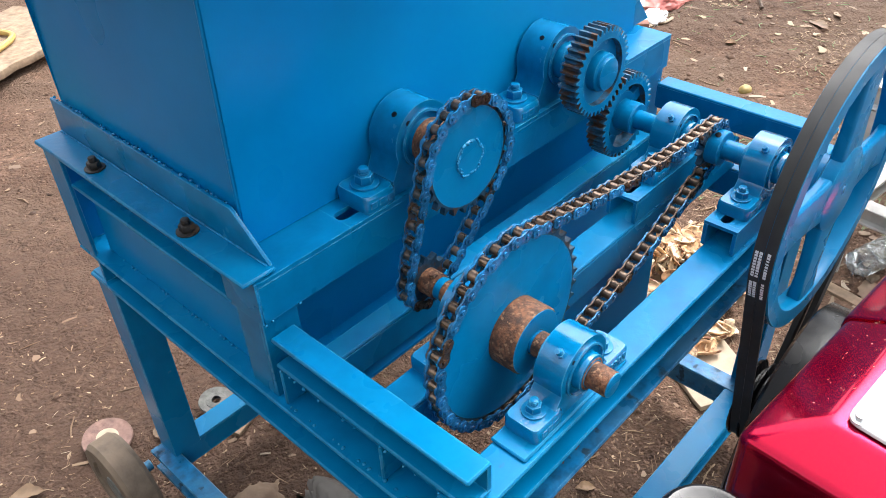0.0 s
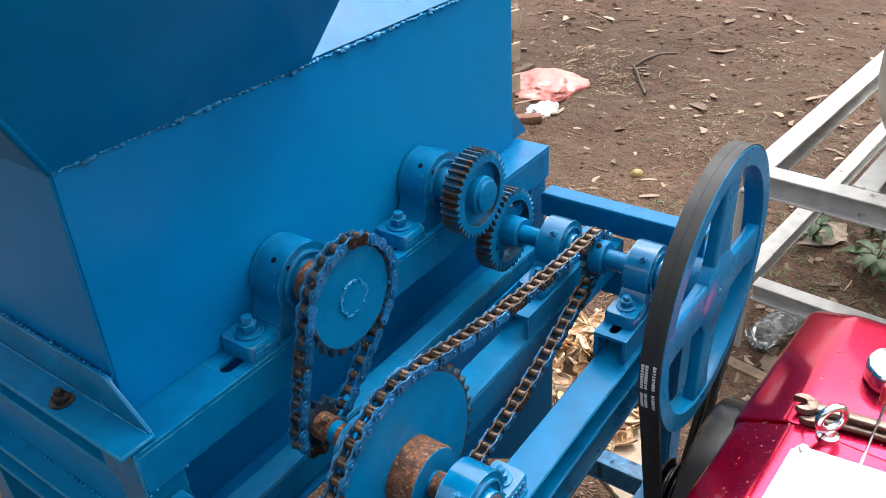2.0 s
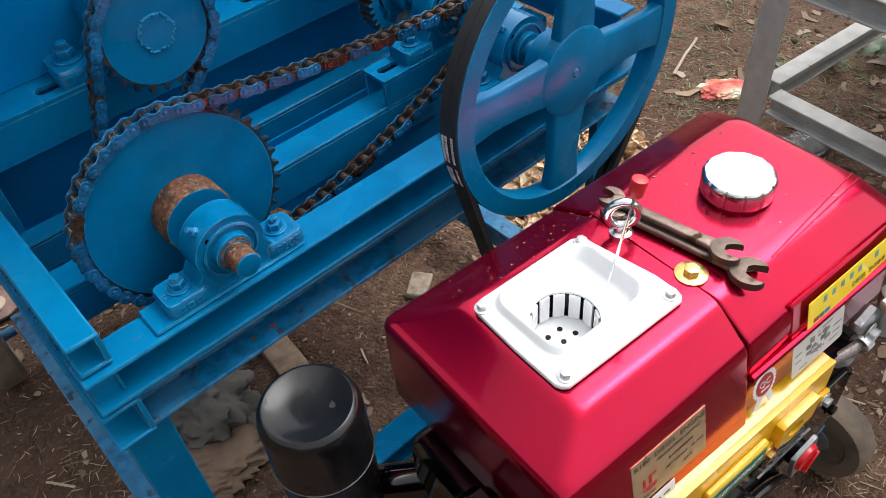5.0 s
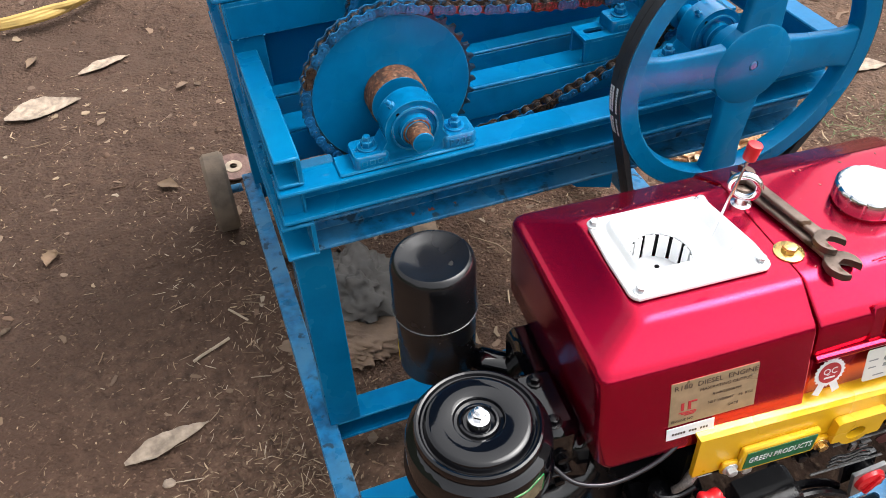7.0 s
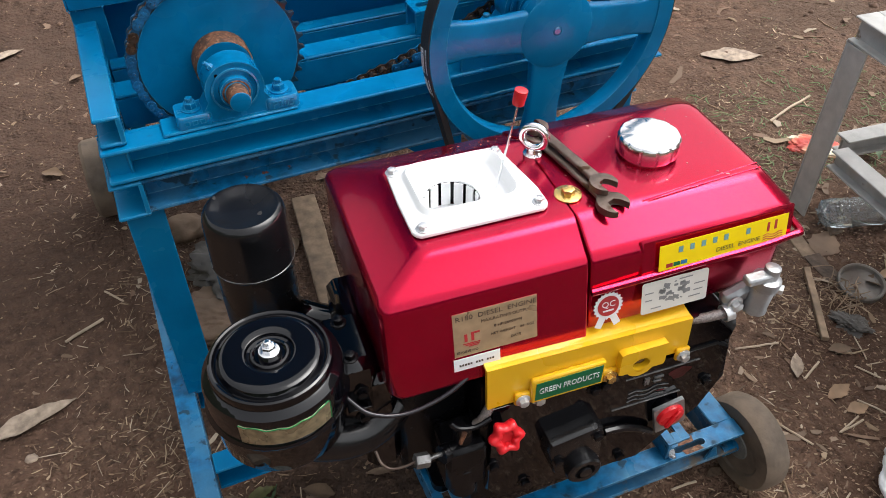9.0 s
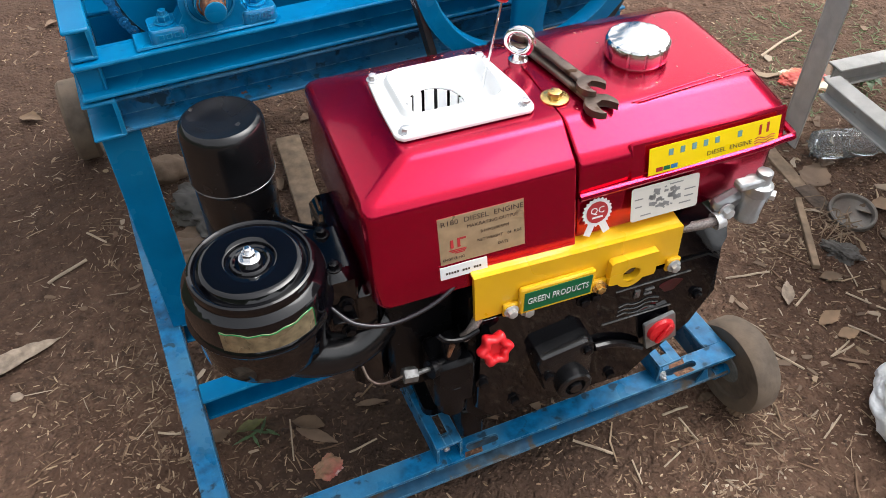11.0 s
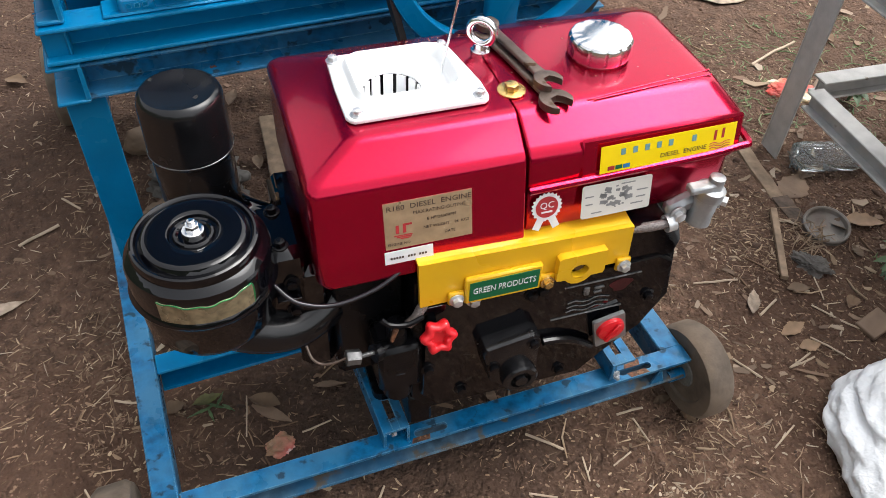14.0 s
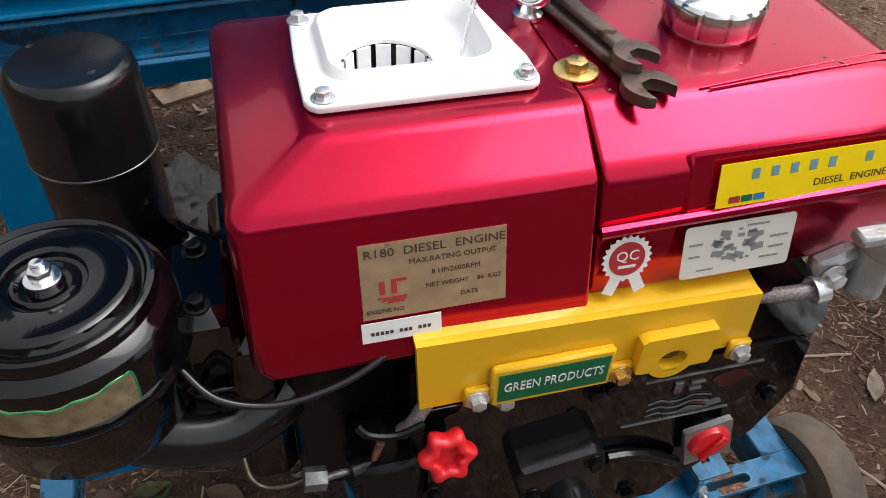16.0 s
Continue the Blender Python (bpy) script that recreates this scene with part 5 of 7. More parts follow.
# yellow sign on the tank
sg = part("tank_sign", B(-0.0765, 0.0765, -0.0150, 0.0150, 0, 0.0005, 0, on_wall(0.7405, 0.5455, 0.0045, 0.6)), STICKER_YELLOW, tank, "yellow sticker with blue and brown print")
bm = bmesh.new()
for i in range(7):
    if i != 5:
        x = -0.052 + i * 0.0133
        box(bm, x - 0.0026, x + 0.0026, 0.0025, 0.0095, 0.0, 0.0002, 0, on_wall(0.7405, 0.5455, 0.0051, 0.6))
part("printed_mark", bm, SIGN_BLUE, sg)
text("DIESEL  ENGINE", 0.0072, INK, sg, on_wall(0.7405, 0.5455, 0.0052, 0.6) @ Matrix.Translation((0.017, -0.007, 0)), extrude=0.0001, wide=1.05)
for k, (mt, x) in enumerate(((INK_RED, -0.068), (GREEN, -0.0595), (INK_BLUE, -0.051))):
    part("printed_mark", B(x, x + 0.0075, -0.0125, -0.0080, 0, 0.0002, 0, on_wall(0.7405, 0.5455, 0.0051, 0.6)), mt, sg)
bm = bmesh.new()
for i in range(3):
    sweep(bm, [on_wall(0.7405, 0.5455, 0.0052, 0.6) @ Vector((0.047 + 0.024 * t, -0.005 - i * 0.0028 + 0.0012 * math.sin(t * 9), 0)) for t in (0, .2, .4, .6, .8, 1)], 0.0005, 4)
box(bm, 0.051, 0.054, -0.001, 0.010, 0, 0.0002, 0, on_wall(0.7405, 0.5455, 0.0051, 0.6))
box(bm, 0.060, 0.063, 0.0, 0.011, 0, 0.0002, 0, on_wall(0.7405, 0.5455, 0.0051, 0.6))
part("printed_emblem", bm, INK_RED, sg)

# round quality rosette
qm = lambda lift: on_wall(0.6105, 0.5020, lift)
pts = []
for i in range(22):
    for f, r in ((-0.25, 0.0150), (0.25, 0.0172)):
        a = 2 * math.pi * (i + f) / 22
        pts.append((r * math.cos(a), r * math.sin(a)))
ros = part("rosette_sticker", prism(bmesh.new(), pts, 0.0, 0.0004, qm(0.0006)), PAPER, ENG, "white printed quality rosette")
part("rosette_centre", prism(bmesh.new(), circle(0.0122, 32), 0.0, 0.0003, qm(0.0011)), INK_RED, ros)
text("QC", 0.0105, PAPER, ros, qm(0.0016) @ Matrix.Translation((0, 0.002, 0)), extrude=0.0001)
part("printed_mark", B(-0.006, 0.006, -0.0065, -0.0045, 0, 0.0002, 0, qm(0.0015)), PAPER, ros)
for s in (-1, 1):
    part("ribbon", B(-0.004, 0.004, -0.028, -0.012, 0.0, 0.0003, 0, qm(0.0004) @ pose(0, 0, 0, 0, 0, s * 24)), PAPER, ros)

# exploded-view label
lb = part("diagram_label", prism(bmesh.new(), round_rect(-0.0395, 0.0395, -0.0195, 0.0195, 0.003, 3), 0, 0.0004, on_wall(0.6875, 0.4990, 0.0025)), LABEL, ENG, "white label with a grey engine diagram")
bm = bmesh.new()
R2 = random.Random(8)
for i in range(40):
    a, r = R2.uniform(0, 6.28), 0.017 * math.sqrt(R2.random())
    x, y = -0.001 + r * math.cos(a) * 1.05, r * math.sin(a) * 0.8
    s = R2.uniform(0.0008, 0.0034)
    box(bm, x - s * 1.2, x + s * 1.2, y - s * 0.7, y + s * 0.7, 0, 0.0002, 0, on_wall(0.6875, 0.4990, 0.0030) @ pose(0, 0, 0, 0, 0, R2.uniform(-20, 20)))
part("printed_diagram", bm, GREY_INK, lb)
bm = bmesh.new()
for x, y, w in ((-0.031, 0.006, 0.010), (-0.031, -0.003, 0.008), (-0.022, -0.014, 0.012), (0.029, 0.004, 0.013), (0.028, -0.004, 0.011), (0.012, 0.015, 0.016), (0.024, -0.011, 0.014)):
    box(bm, x - w / 2, x + w / 2, y - 0.0007, y + 0.0007, 0, 0.0002, 0, on_wall(0.6875, 0.4990, 0.0031))
part("printed_mark", bm, GREY_INK, lb)

# yellow guard bracket
YB_ = -0.396
br = part("guard_bracket", skin(bmesh.new(), [[Vector((x, y, z)) for x, z in ((0.474, 0.410), (0.7115, 0.414), (0.7085, 0.466), (0.4715, 0.4735))] for y in (YB_, YB_ + 0.006)]), YELLOW, ENG, "yellow enamelled guard bracket")
part("bracket_flange", skin(bmesh.new(), [[Vector((x, YB_ + 0.0062, 0.4732 - (x - 0.4715) * 0.0316)), Vector((x, YB_ + 0.022, 0.4760 - (x - 0.4715) * 0.0316)), Vector((x, YB_ + 0.022, 0.4720 - (x - 0.4715) * 0.0316)), Vector((x, YB_ + 0.0062, 0.4690 - (x - 0.4715) * 0.0316))] for x in (0.4717, 0.7083)]), YELLOW, br)
sgn = part("raised_sign", B(0.520, 0.6055, YB_ - 0.007, YB_ + 0.0005, 0.4075, 0.4445, 0.002), YELLOW, br)
part("green_panel", B(0.5245, 0.6015, YB_ - 0.0076, YB_ - 0.0069, 0.4125, 0.4395, 0), GREEN, sgn)
text("GREEN PRODUCTS", 0.0125, PAPER, sgn, front(0.563, YB_ - 0.0079, 0.4262), wide=0.655, extrude=0.0002)
lug = ring_plate(bmesh.new(), by_angle(round_rect(-0.026, 0.030, -0.012, 0.0225, 0.002), 48), circle(0.0108, 48), 0, 0.009, front(0.648, YB_ - 0.0002, 0.426))
part("lug", lug, YELLOW, br)
part("lug_tongue", ring_plate(bmesh.new(), by_angle(circle(0.0175, 48), 48), circle(0.0109, 48), 0, 0.0086, front(0.648, YB_ - 0.0003, 0.4225)), YELLOW, br)
part("lug_hole", C((0.648, YB_ - 0.0004, 0.4250), (0.648, YB_ - 0.0016, 0.4248), 0.0112, seg=28), BLACKIRON, br)
bm = bmesh.new()
hexnut(bm, (0.649, YB_ - 0.0016, 0.4262), (0, -1, 0), 0.0062, 0.003)
part("lug_nut", bm, TOOL, br, "dark steel nut inside the lug")
for x, z in ((0.5115, 0.4165), (0.6135, 0.4135), (0.7045, 0.4125)):
    part("boss", B(x - 0.0085, x + 0.0085, YB_ - 0.005, YB_ + 0.0005, z - 0.008, z + 0.0095, 0.0015), YELLOW, br)
    bolt(br, (x, YB_ - 0.005, z), (0, -1, 0), 0.0047, ZINC if x != 0.6135 else BRASS, stud=False, label="plated hexagon bolt")

# crankcase
prof = [(0.470, 0.235), (0.490, 0.205), (0.682, 0.203), (0.714, 0.236), (0.762, 0.272), (0.789, 0.325), (0.779, 0.400), (0.772, 0.430), (0.716, 0.446), (0.470, 0.440)]
bm = skin(bmesh.new(), [[Vector((x + i, y, z + j * (z - 0.32))) for x, z in prof] for y, i, j in ((-0.150, 0, 0), (-0.378, 0, 0), (-0.3865, 0, -0.02))])
bmesh.ops.bevel(bm, geom=[e for e in bm.edges if e.calc_face_angle(0) > 0.5], offset=0.004, segments=2, affect="EDGES", profile=0.5)
block = part("crankcase", bm, BLACKIRON, ENG, "black-painted cast crankcase")
part("side_cover", skin(bmesh.new(), [[Vector((0.618 + (x - 0.618) * k, y, 0.315 + (z - 0.315) * k)) for x, z in [(0.478, 0.250), (0.497, 0.222), (0.684, 0.218), (0.712, 0.248), (0.758, 0.290), (0.775, 0.330), (0.774, 0.395), (0.756, 0.408), (0.480, 0.408)]] for y, k in ((-0.385, 1.0), (-0.393, 1.0), (-0.396, 0.985))]), BLACK, block, "glossy black side cover")
part("end_cover", skin(bmesh.new(), [[Vector((x, y, z)) for x, z in ((0.700, 0.405), (0.772, 0.405), (0.776, 0.425), (0.768, 0.450), (0.740, 0.462), (0.700, 0.462))] for y in (-0.392, -0.20)]), BLACK, block)
part("engine_foot", B(0.470, 0.50, -0.372, -0.16, 0.1527, 0.21, 0.003), BLACKIRON, block)
part("engine_foot", B(0.735, 0.772, -0.318, -0.16, 0.1527, 0.30, 0.003), BLACKIRON, block)
part("sump", B(0.500, 0.690, -0.350, -0.17, 0.150, 0.21, 0.008), BLACKIRON, block)
# starting shaft casting
hub_poly = [(-0.050, 0.034), (-0.046, 0.044), (0.010, 0.054), (0.018, 0.048), (0.020, -0.020), (0.010, -0.034), (-0.018, -0.036), (-0.038, -0.016)]
hm = front(0.592, -0.396, 0.292)
bm = skin(bmesh.new(), [[hm @ Vector((x * k, y * k, z)) for x, y in hub_poly] for k, z in ((1.0, 0.0), (1.0, 0.016), (0.96, 0.020), (0.90, 0.021))])
cast = part("starter_housing", bm, SATIN, block, "black cast starting-handle housing")
part("starter_socket", lathe(bmesh.new(), [(0.022, 0.018), (0.0215, 0.030), (0.019, 0.032), (0.013, 0.032), (0.012, 0.026), (0.008, 0.026), (0.0075, 0.034), (0.0, 0.035)], hm @ Matrix.Translation((-0.004, -0.012, 0)), 28, False), SATIN, cast)
for x, y in ((-0.036, 0.012), (0.010, 0.040), (0.011, -0.022)):
    bolt(cast, hm @ Vector((x, y, 0.020)), (0, -1, 0), 0.0048, BLACKIRON, stud=False)
arm = [hm @ Vector((0.030 + 0.066 * t, 0.016 - 0.030 * t * t, 0.006)) for t in (0, .25, .5, .75, 1)]
part("cover_rib", sweep(bmesh.new(), arm, 0.005, 8), SATIN, block)
for x, z in ((0.533, 0.404), (0.612, 0.396), (0.485, 0.300), (0.752, 0.345), (0.655, 0.236), (0.527, 0.245), (0.600, 0.392)):
    bolt(block, (x, -0.3955, z), (0, -1, 0), 0.0050, BLACKIRON if x != 0.533 else ZINC, stud=False)
bm = bmesh.new()
for i in range(3):
    sweep(bm, [Vector((0.648 + 0.052 * t, -0.3968, 0.361 - i * 0.0075 + 0.0022 * math.sin(t * 11))) for t in (0, .17, .33, .5, .67, .83, 1)], 0.0008, 6)
box(bm, 0.665, 0.672, -0.398, -0.395, 0.370, 0.382, 0.0005)
box(bm, 0.678, 0.690, -0.398, -0.395, 0.377, 0.380, 0.0005)
box(bm, 0.678, 0.688, -0.398, -0.395, 0.370, 0.373, 0.0005)
box(bm, 0.640, 0.735, -0.3975, -0.395, 0.3885, 0.390, 0.0004)
box(bm, 0.630, 0.720, -0.3975, -0.395, 0.337, 0.3385, 0.0004)
part("cast_emblem", bm, EMBLEM, block)
part("red_smear", prism(bmesh.new(), [(0.017 * math.cos(a) * (0.8 + 0.2 * math.sin(3 * a)), 0.010 * math.sin(a)) for a in [k * 0.314 for k in range(20)]], 0, 0.0003, front(0.712, -0.3962, 0.374)), mat("red_overspray", (0.045, 0.004, 0.006), 0.3, var=0.4, scale=60), block, "faint red overspray")
# oil gauge on a square plate
part("gauge_boss", C((0.7065, -0.394, 0.3080), (0.7065, -0.4025, 0.3080), 0.016, seg=20), BLACKIRON, block)
sm = front(0.7065, -0.404, 0.3080, 13)
pl = part("oil_gauge", prism(bmesh.new(), round_rect(-0.0200, 0.0200, -0.026, 0.022, 0.002, 3), -0.002, 0.003, sm), ALU, ENG, "square plate with a red dial")
part("gauge_dial", lathe(bmesh.new(), [(0.0, 0.009), (0.013, 0.009), (0.0165, 0.0075), (0.0178, 0.003), (0.0178, 0.002)], sm @ Matrix.Translation((0, 0.002, 0)), 32, False), PLASTIC_RED, pl, "pinkish red dial")
part("dial_grip", B(-0.003, 0.003, -0.015, 0.015, 0.0085, 0.0125, 0.001, sm @ Matrix.Translation((0, 0.002, 0)) @ pose(0, 0, 0, 0, 0, -42)), PLASTIC_RED, pl)
# lobed hand knob
km = front(0.4885, -0.412, 0.381) @ pose(0, 0, 0, -22)
pts = []
for i in range(72):
    a = 2 * math.pi * i / 72
    r = 0.0155 + 0.0050 * (0.5 + 0.5 * math.cos(6 * a)) ** 1.2
    pts.append((r * math.cos(a), r * math.sin(a)))
bm = skin(bmesh.new(), [[km @ Vector((x * k, y * k, z)) for x, y in pts] for k, z in ((0.80, -0.003), (0.97, 0.0), (1.0, 0.004), (0.97, 0.009), (0.82, 0.0115), (0.56, 0.0115), (0.48, 0.010), (0.45, 0.003))])
kn = part("hand_knob", bm, PLASTIC_RED, ENG, "red six-lobed plastic hand knob", 60)
part("knob_stem", C(km @ Vector((0, 0, -0.022)), km @ Vector((0, 0, 0.002)), 0.006, seg=16), BLACKIRON, kn)

# cylinder head, injection pump, pipes
part("cylinder_head", B(0.392, 0.472, -0.350, -0.175, 0.262, 0.452, 0.006), BLACKIRON, block)
part("head_cover", B(0.352, 0.3915, -0.352, -0.185, 0.290, 0.452, 0.009), BLACK, block)
part("rocker_cover", B(0.322, 0.3735, -0.352, -0.272, 0.345, 0.482, 0.010), BLACK, block)
for y_, z_ in ((-0.352, 0.440), (-0.352, 0.400), (-0.340, 0.482), (-0.290, 0.482)):
    bolt(block, (0.352 if z_ < 0.45 else 0.347, y_, z_), (0, -1, 0) if z_ < 0.45 else (0, 0, 1), 0.0048, BLACKIRON, stud=False)
pump = part("fuel_pump", lathe(bmesh.new(), [(0.0, 0.0), (0.017, 0.0), (0.018, 0.05), (0.014, 0.055), (0.014, 0.085), (0.011, 0.09), (0.011, 0.12), (0.0, 0.122)], Matrix.Translation((0.452, -0.383, 0.258)), 24, False), BLACKIRON, ENG)
part("pump_body", B(0.428, 0.476, -0.400, -0.350, 0.278, 0.352, 0.005), BLACKIRON, pump)
part("mounting_flange", prism(bmesh.new(), round_rect(0.437, 0.510, -0.326, -0.180, 0.012, 4), 0.1527, 0.166), BLACKIRON, block)
bolt(block, (0.459, -0.305, 0.166), (0, 0, 1), 0.0065, BLACKIRON)
part("throttle_lever", sweep(bmesh.new(), [(0.476, -0.402, 0.402), (0.458, -0.404, 0.398), (0.440, -0.402, 0.401), (0.432, -0.398, 0.408)], 0.0028, 8), BLACKIRON, pump)
part("pump_collar", C((0.424, -0.392, 0.346), (0.445, -0.385, 0.342), 0.0105, seg=16), BLACKIRON, pump)
bm = bmesh.new()
hexnut(bm, (0.393, -0.395, 0.354), (1, 0.0, -0.22), 0.0085, 0.016)
cyl(bm, (0.408, -0.395, 0.351), (0.430, -0.390, 0.346), 0.0028, seg=10)
part("pipe_nut", bm, EMBLEM, pump, "bright steel union nut")
part("injection_pipe", sweep(bmesh.new(), [(0.394, -0.395, 0.354), (0.382, -0.394, 0.349), (0.368, -0.390, 0.346), (0.359, -0.385, 0.353), (0.356, -0.374, 0.362)], 0.0016, 8), TOOL, ENG)
part("brown_lever", C((0.446, -0.404, 0.394), (0.441, -0.405, 0.378), 0.0030, 0.0022, seg=8), RUST, pump)
part("fuel_hose", sweep(bmesh.new(), [(0.750, -0.398, 0.4628), (0.728, -0.394, 0.4585), (0.700, -0.384, 0.4520), (0.66, -0.3815, 0.4500), (0.60, -0.3815, 0.4500), (0.54, -0.384, 0.446), (0.495, -0.3865, 0.428), (0.479, -0.391, 0.408), (0.470, -0.394, 0.394), (0.463, -0.392, 0.384)], 0.0056, 12), HOSE, ENG, "clear braided fuel hose")
clampm = Matrix.Translation((0.7495, -0.398, 0.4627)) @ pose(0, 0, 0, 0, 82, 0)
part("hose_clamp", lathe(bmesh.new(), [(0.0085, -0.005), (0.0098, -0.005), (0.0098, 0.005), (0.0085, 0.005)], clampm, 24, False), ZINC, ENG)
# fuel tap
tap = part("fuel_tap", lathe(bmesh.new(), [(0.0, 0.0), (0.011, 0.0), (0.0145, 0.003), (0.0145, 0.006), (0.0135, 0.008), (0.0135, 0.034), (0.0155, 0.036), (0.0155, 0.047), (0.011, 0.049), (0.0, 0.049)], Matrix.Translation((0.782, -0.399, 0.457)) @ pose(0, 0, 0, 0, 7, 0), 26, False), ALU, ENG, "cast aluminium fuel tap")
part("tap_ear", B(0.745, 0.780, -0.397, -0.380, 0.468, 0.487, 0.005, Matrix.Translation((0.762, 0, 0.477)) @ pose(0, 0, 0, 0, -22) @ Matrix.Translation((-0.762, 0, -0.477))), ALU, tap)
part("tap_lever", B(0.757, 0.792, -0.408, -0.394, 0.5055, 0.5145, 0.002), ALU, tap)
part("tap_plug", C((0.789, -0.400, 0.504), (0.790, -0.400, 0.519), 0.0085, seg=20, bevel=0.001), ALU, tap)
bolt(tap, (0.756, -0.398, 0.474), (0, -1, 0), 0.0055, ZINC, stud=False)
bolt(tap, (0.801, -0.403, 0.487), (0.7, -0.7, 0), 0.005, ZINC, stud=False)
# air filter
AX, AY = 0.272, -0.343
am = Matrix.Translation((AX, AY, 0.0))
filt = part("air_filter", lathe(bmesh.new(), [(0.0, 0.408), (0.042, 0.408), (0.058, 0.414), (0.064, 0.424), (0.0655, 0.460), (0.069, 0.464), (0.0705, 0.468), (0.069, 0.472), (0.0675, 0.474), (0.0675, 0.499), (0.0660, 0.505), (0.0620, 0.509), (0.0592, 0.511), (0.0590, 0.517), (0.0580, 0.5195), (0.0560, 0.5205), (0.0540, 0.5198), (0.0522, 0.5175), (0.0505, 0.5172), (0.0488, 0.5195), (0.0475, 0.5222), (0.0455, 0.5235), (0.0430, 0.5238), (0.0250, 0.5245), (0.0235, 0.5238), (0.0222, 0.5210), (0.0195, 0.5205), (0.0180, 0.5225), (0.0160, 0.5230), (0.0140, 0.5210), (0.0110, 0.5208), (0.0085, 0.5245), (0.0, 0.5245)], am, 64, False), BLACK, ENG, "glossy black oil-bath air filter", 30)
bolt(filt, (AX, AY, 0.525), (0, 0, 1), 0.0058, CHROME, label="chrome bolt on the lid")
rings = []
for i in range(15):
    a = radians(-128 + 76 * i / 14)
    dip = 0.0035 * math.sin(math.pi * i / 14) ** 2 + 0.0012 * math.sin(i * 1.9)
    rings.append([Vector((AX + r * math.cos(a), AY + r * math.sin(a), z)) for r, z in ((0.0676, 0.4735), (0.0683, 0.4738), (0.0684, 0.4985 - dip), (0.0676, 0.4990 - dip))])
foil = part("foil_label", skin(bmesh.new(), rings), FOIL_DULL, filt, "gold foil label with a green rim")
part("label_rim", sweep(bmesh.new(), [q[2] for q in rings] + [rings[-1][1]], 0.0006, 6), LABEL_GREEN, foil, "thin shiny green rim")
part("intake_elbow", sweep(bmesh.new(), [(AX - 0.005, AY - 0.005, 0.412), (0.288, -0.352, 0.392), (0.318, -0.352, 0.374), (0.352, -0.346, 0.366), (0.385, -0.332, 0.375), (0.41, -0.31, 0.392)], 0.0245, 18), SATIN, filt)
part("filter_strap", B(0.335, 0.36, -0.365, -0.30, 0.425, 0.429, 0.001), BLACK, filt)
part("vent_pipe", sweep(bmesh.new(), [(0.334, -0.372, 0.462), (0.352, -0.388, 0.449), (0.385, -0.394, 0.441), (0.425, -0.391, 0.446), (0.455, -0.384, 0.458), (0.475, -0.37, 0.466)], 0.0025, 10), CLEAR_BLACK, ENG, "thin black breather pipe")
# muffler
MX, MY = 0.280, -0.166
mm = Matrix.Translation((MX, MY, 0.0))
muf = part("muffler", lathe(bmesh.new(), [(0.0, 0.395), (0.038, 0.395), (0.0430, 0.402), (0.0438, 0.485), (0.0455, 0.487), (0.0462, 0.490), (0.0455, 0.4930), (0.0450, 0.543), (0.0446, 0.5500), (0.0432, 0.5555), (0.0408, 0.5592), (0.0378, 0.5607), (0.034, 0.5600), (0.026, 0.5568), (0.014, 0.5552), (0.0, 0.5548)], mm, 56, False), SATIN, ENG, "black cylindrical exhaust muffler", 35)
# thin lighter ring painted as the highlight along the crimp
part("crimp_ring", lathe(bmesh.new(), [(0.0458, 0.4888), (0.0465, 0.4893), (0.0466, 0.4903), (0.0458, 0.4908)], mm, 56, False), EMBLEM, muf, "crimped edge with its highlight painted in light grey")
part("muffler_neck", sweep(bmesh.new(), [(MX + 0.02, MY, 0.405), (MX + 0.045, MY - 0.005, 0.380), (MX + 0.09, MY - 0.03, 0.375), (0.41, -0.21, 0.38)], 0.020, 14), BLACK, muf)
rings = []
for i in range(9):
    a = radians(118 + 50 * i / 8)
    rings.append([Vector((MX + r * math.cos(a), MY + r * math.sin(a), z)) for r, z in ((0.0425, 0.400), (0.0438, 0.400), (0.0440, 0.432), (0.0428, 0.432))])
part("muffler_label", skin(bmesh.new(), rings), STICKER_YELLOW, muf, "yellow sticker")
# flywheel and its pulley
fm = lambda y: Matrix.Translation((EX, y, EZ)) @ FRONT
inv = ENG_M.inverted()
wheel_bm = lathe(bmesh.new(), [(0.0, 0.020), (0.040, 0.020), (0.045, 0.006), (0.120, 0.006), (0.125, 0.020), (0.150, 0.022), (0.156, 0.018), (0.156, -0.018), (0.150, -0.022), (0.0, -0.022)], inv @ fm(-0.125), 80, False)
part("flywheel", wheel_bm, BLACKIRON, ENG, "black cast flywheel", 30)
gp = lathe(bmesh.new(), [(0.0, 0.016), (ER + 0.004, 0.016), (ER + 0.006, 0.012), (ER - 0.004, 0.007), (ER - 0.004, 0.0045), (ER + 0.006, 0.001), (ER + 0.006, -0.001), (ER - 0.004, -0.0045), (ER - 0.004, -0.007), (ER + 0.006, -0.012), (ER + 0.004, -0.016), (0.0, -0.016)], inv @ fm(PY), 48, False)
part("drive_pulley", gp, BLACKIRON, ENG, "black grooved drive pulley", 30)
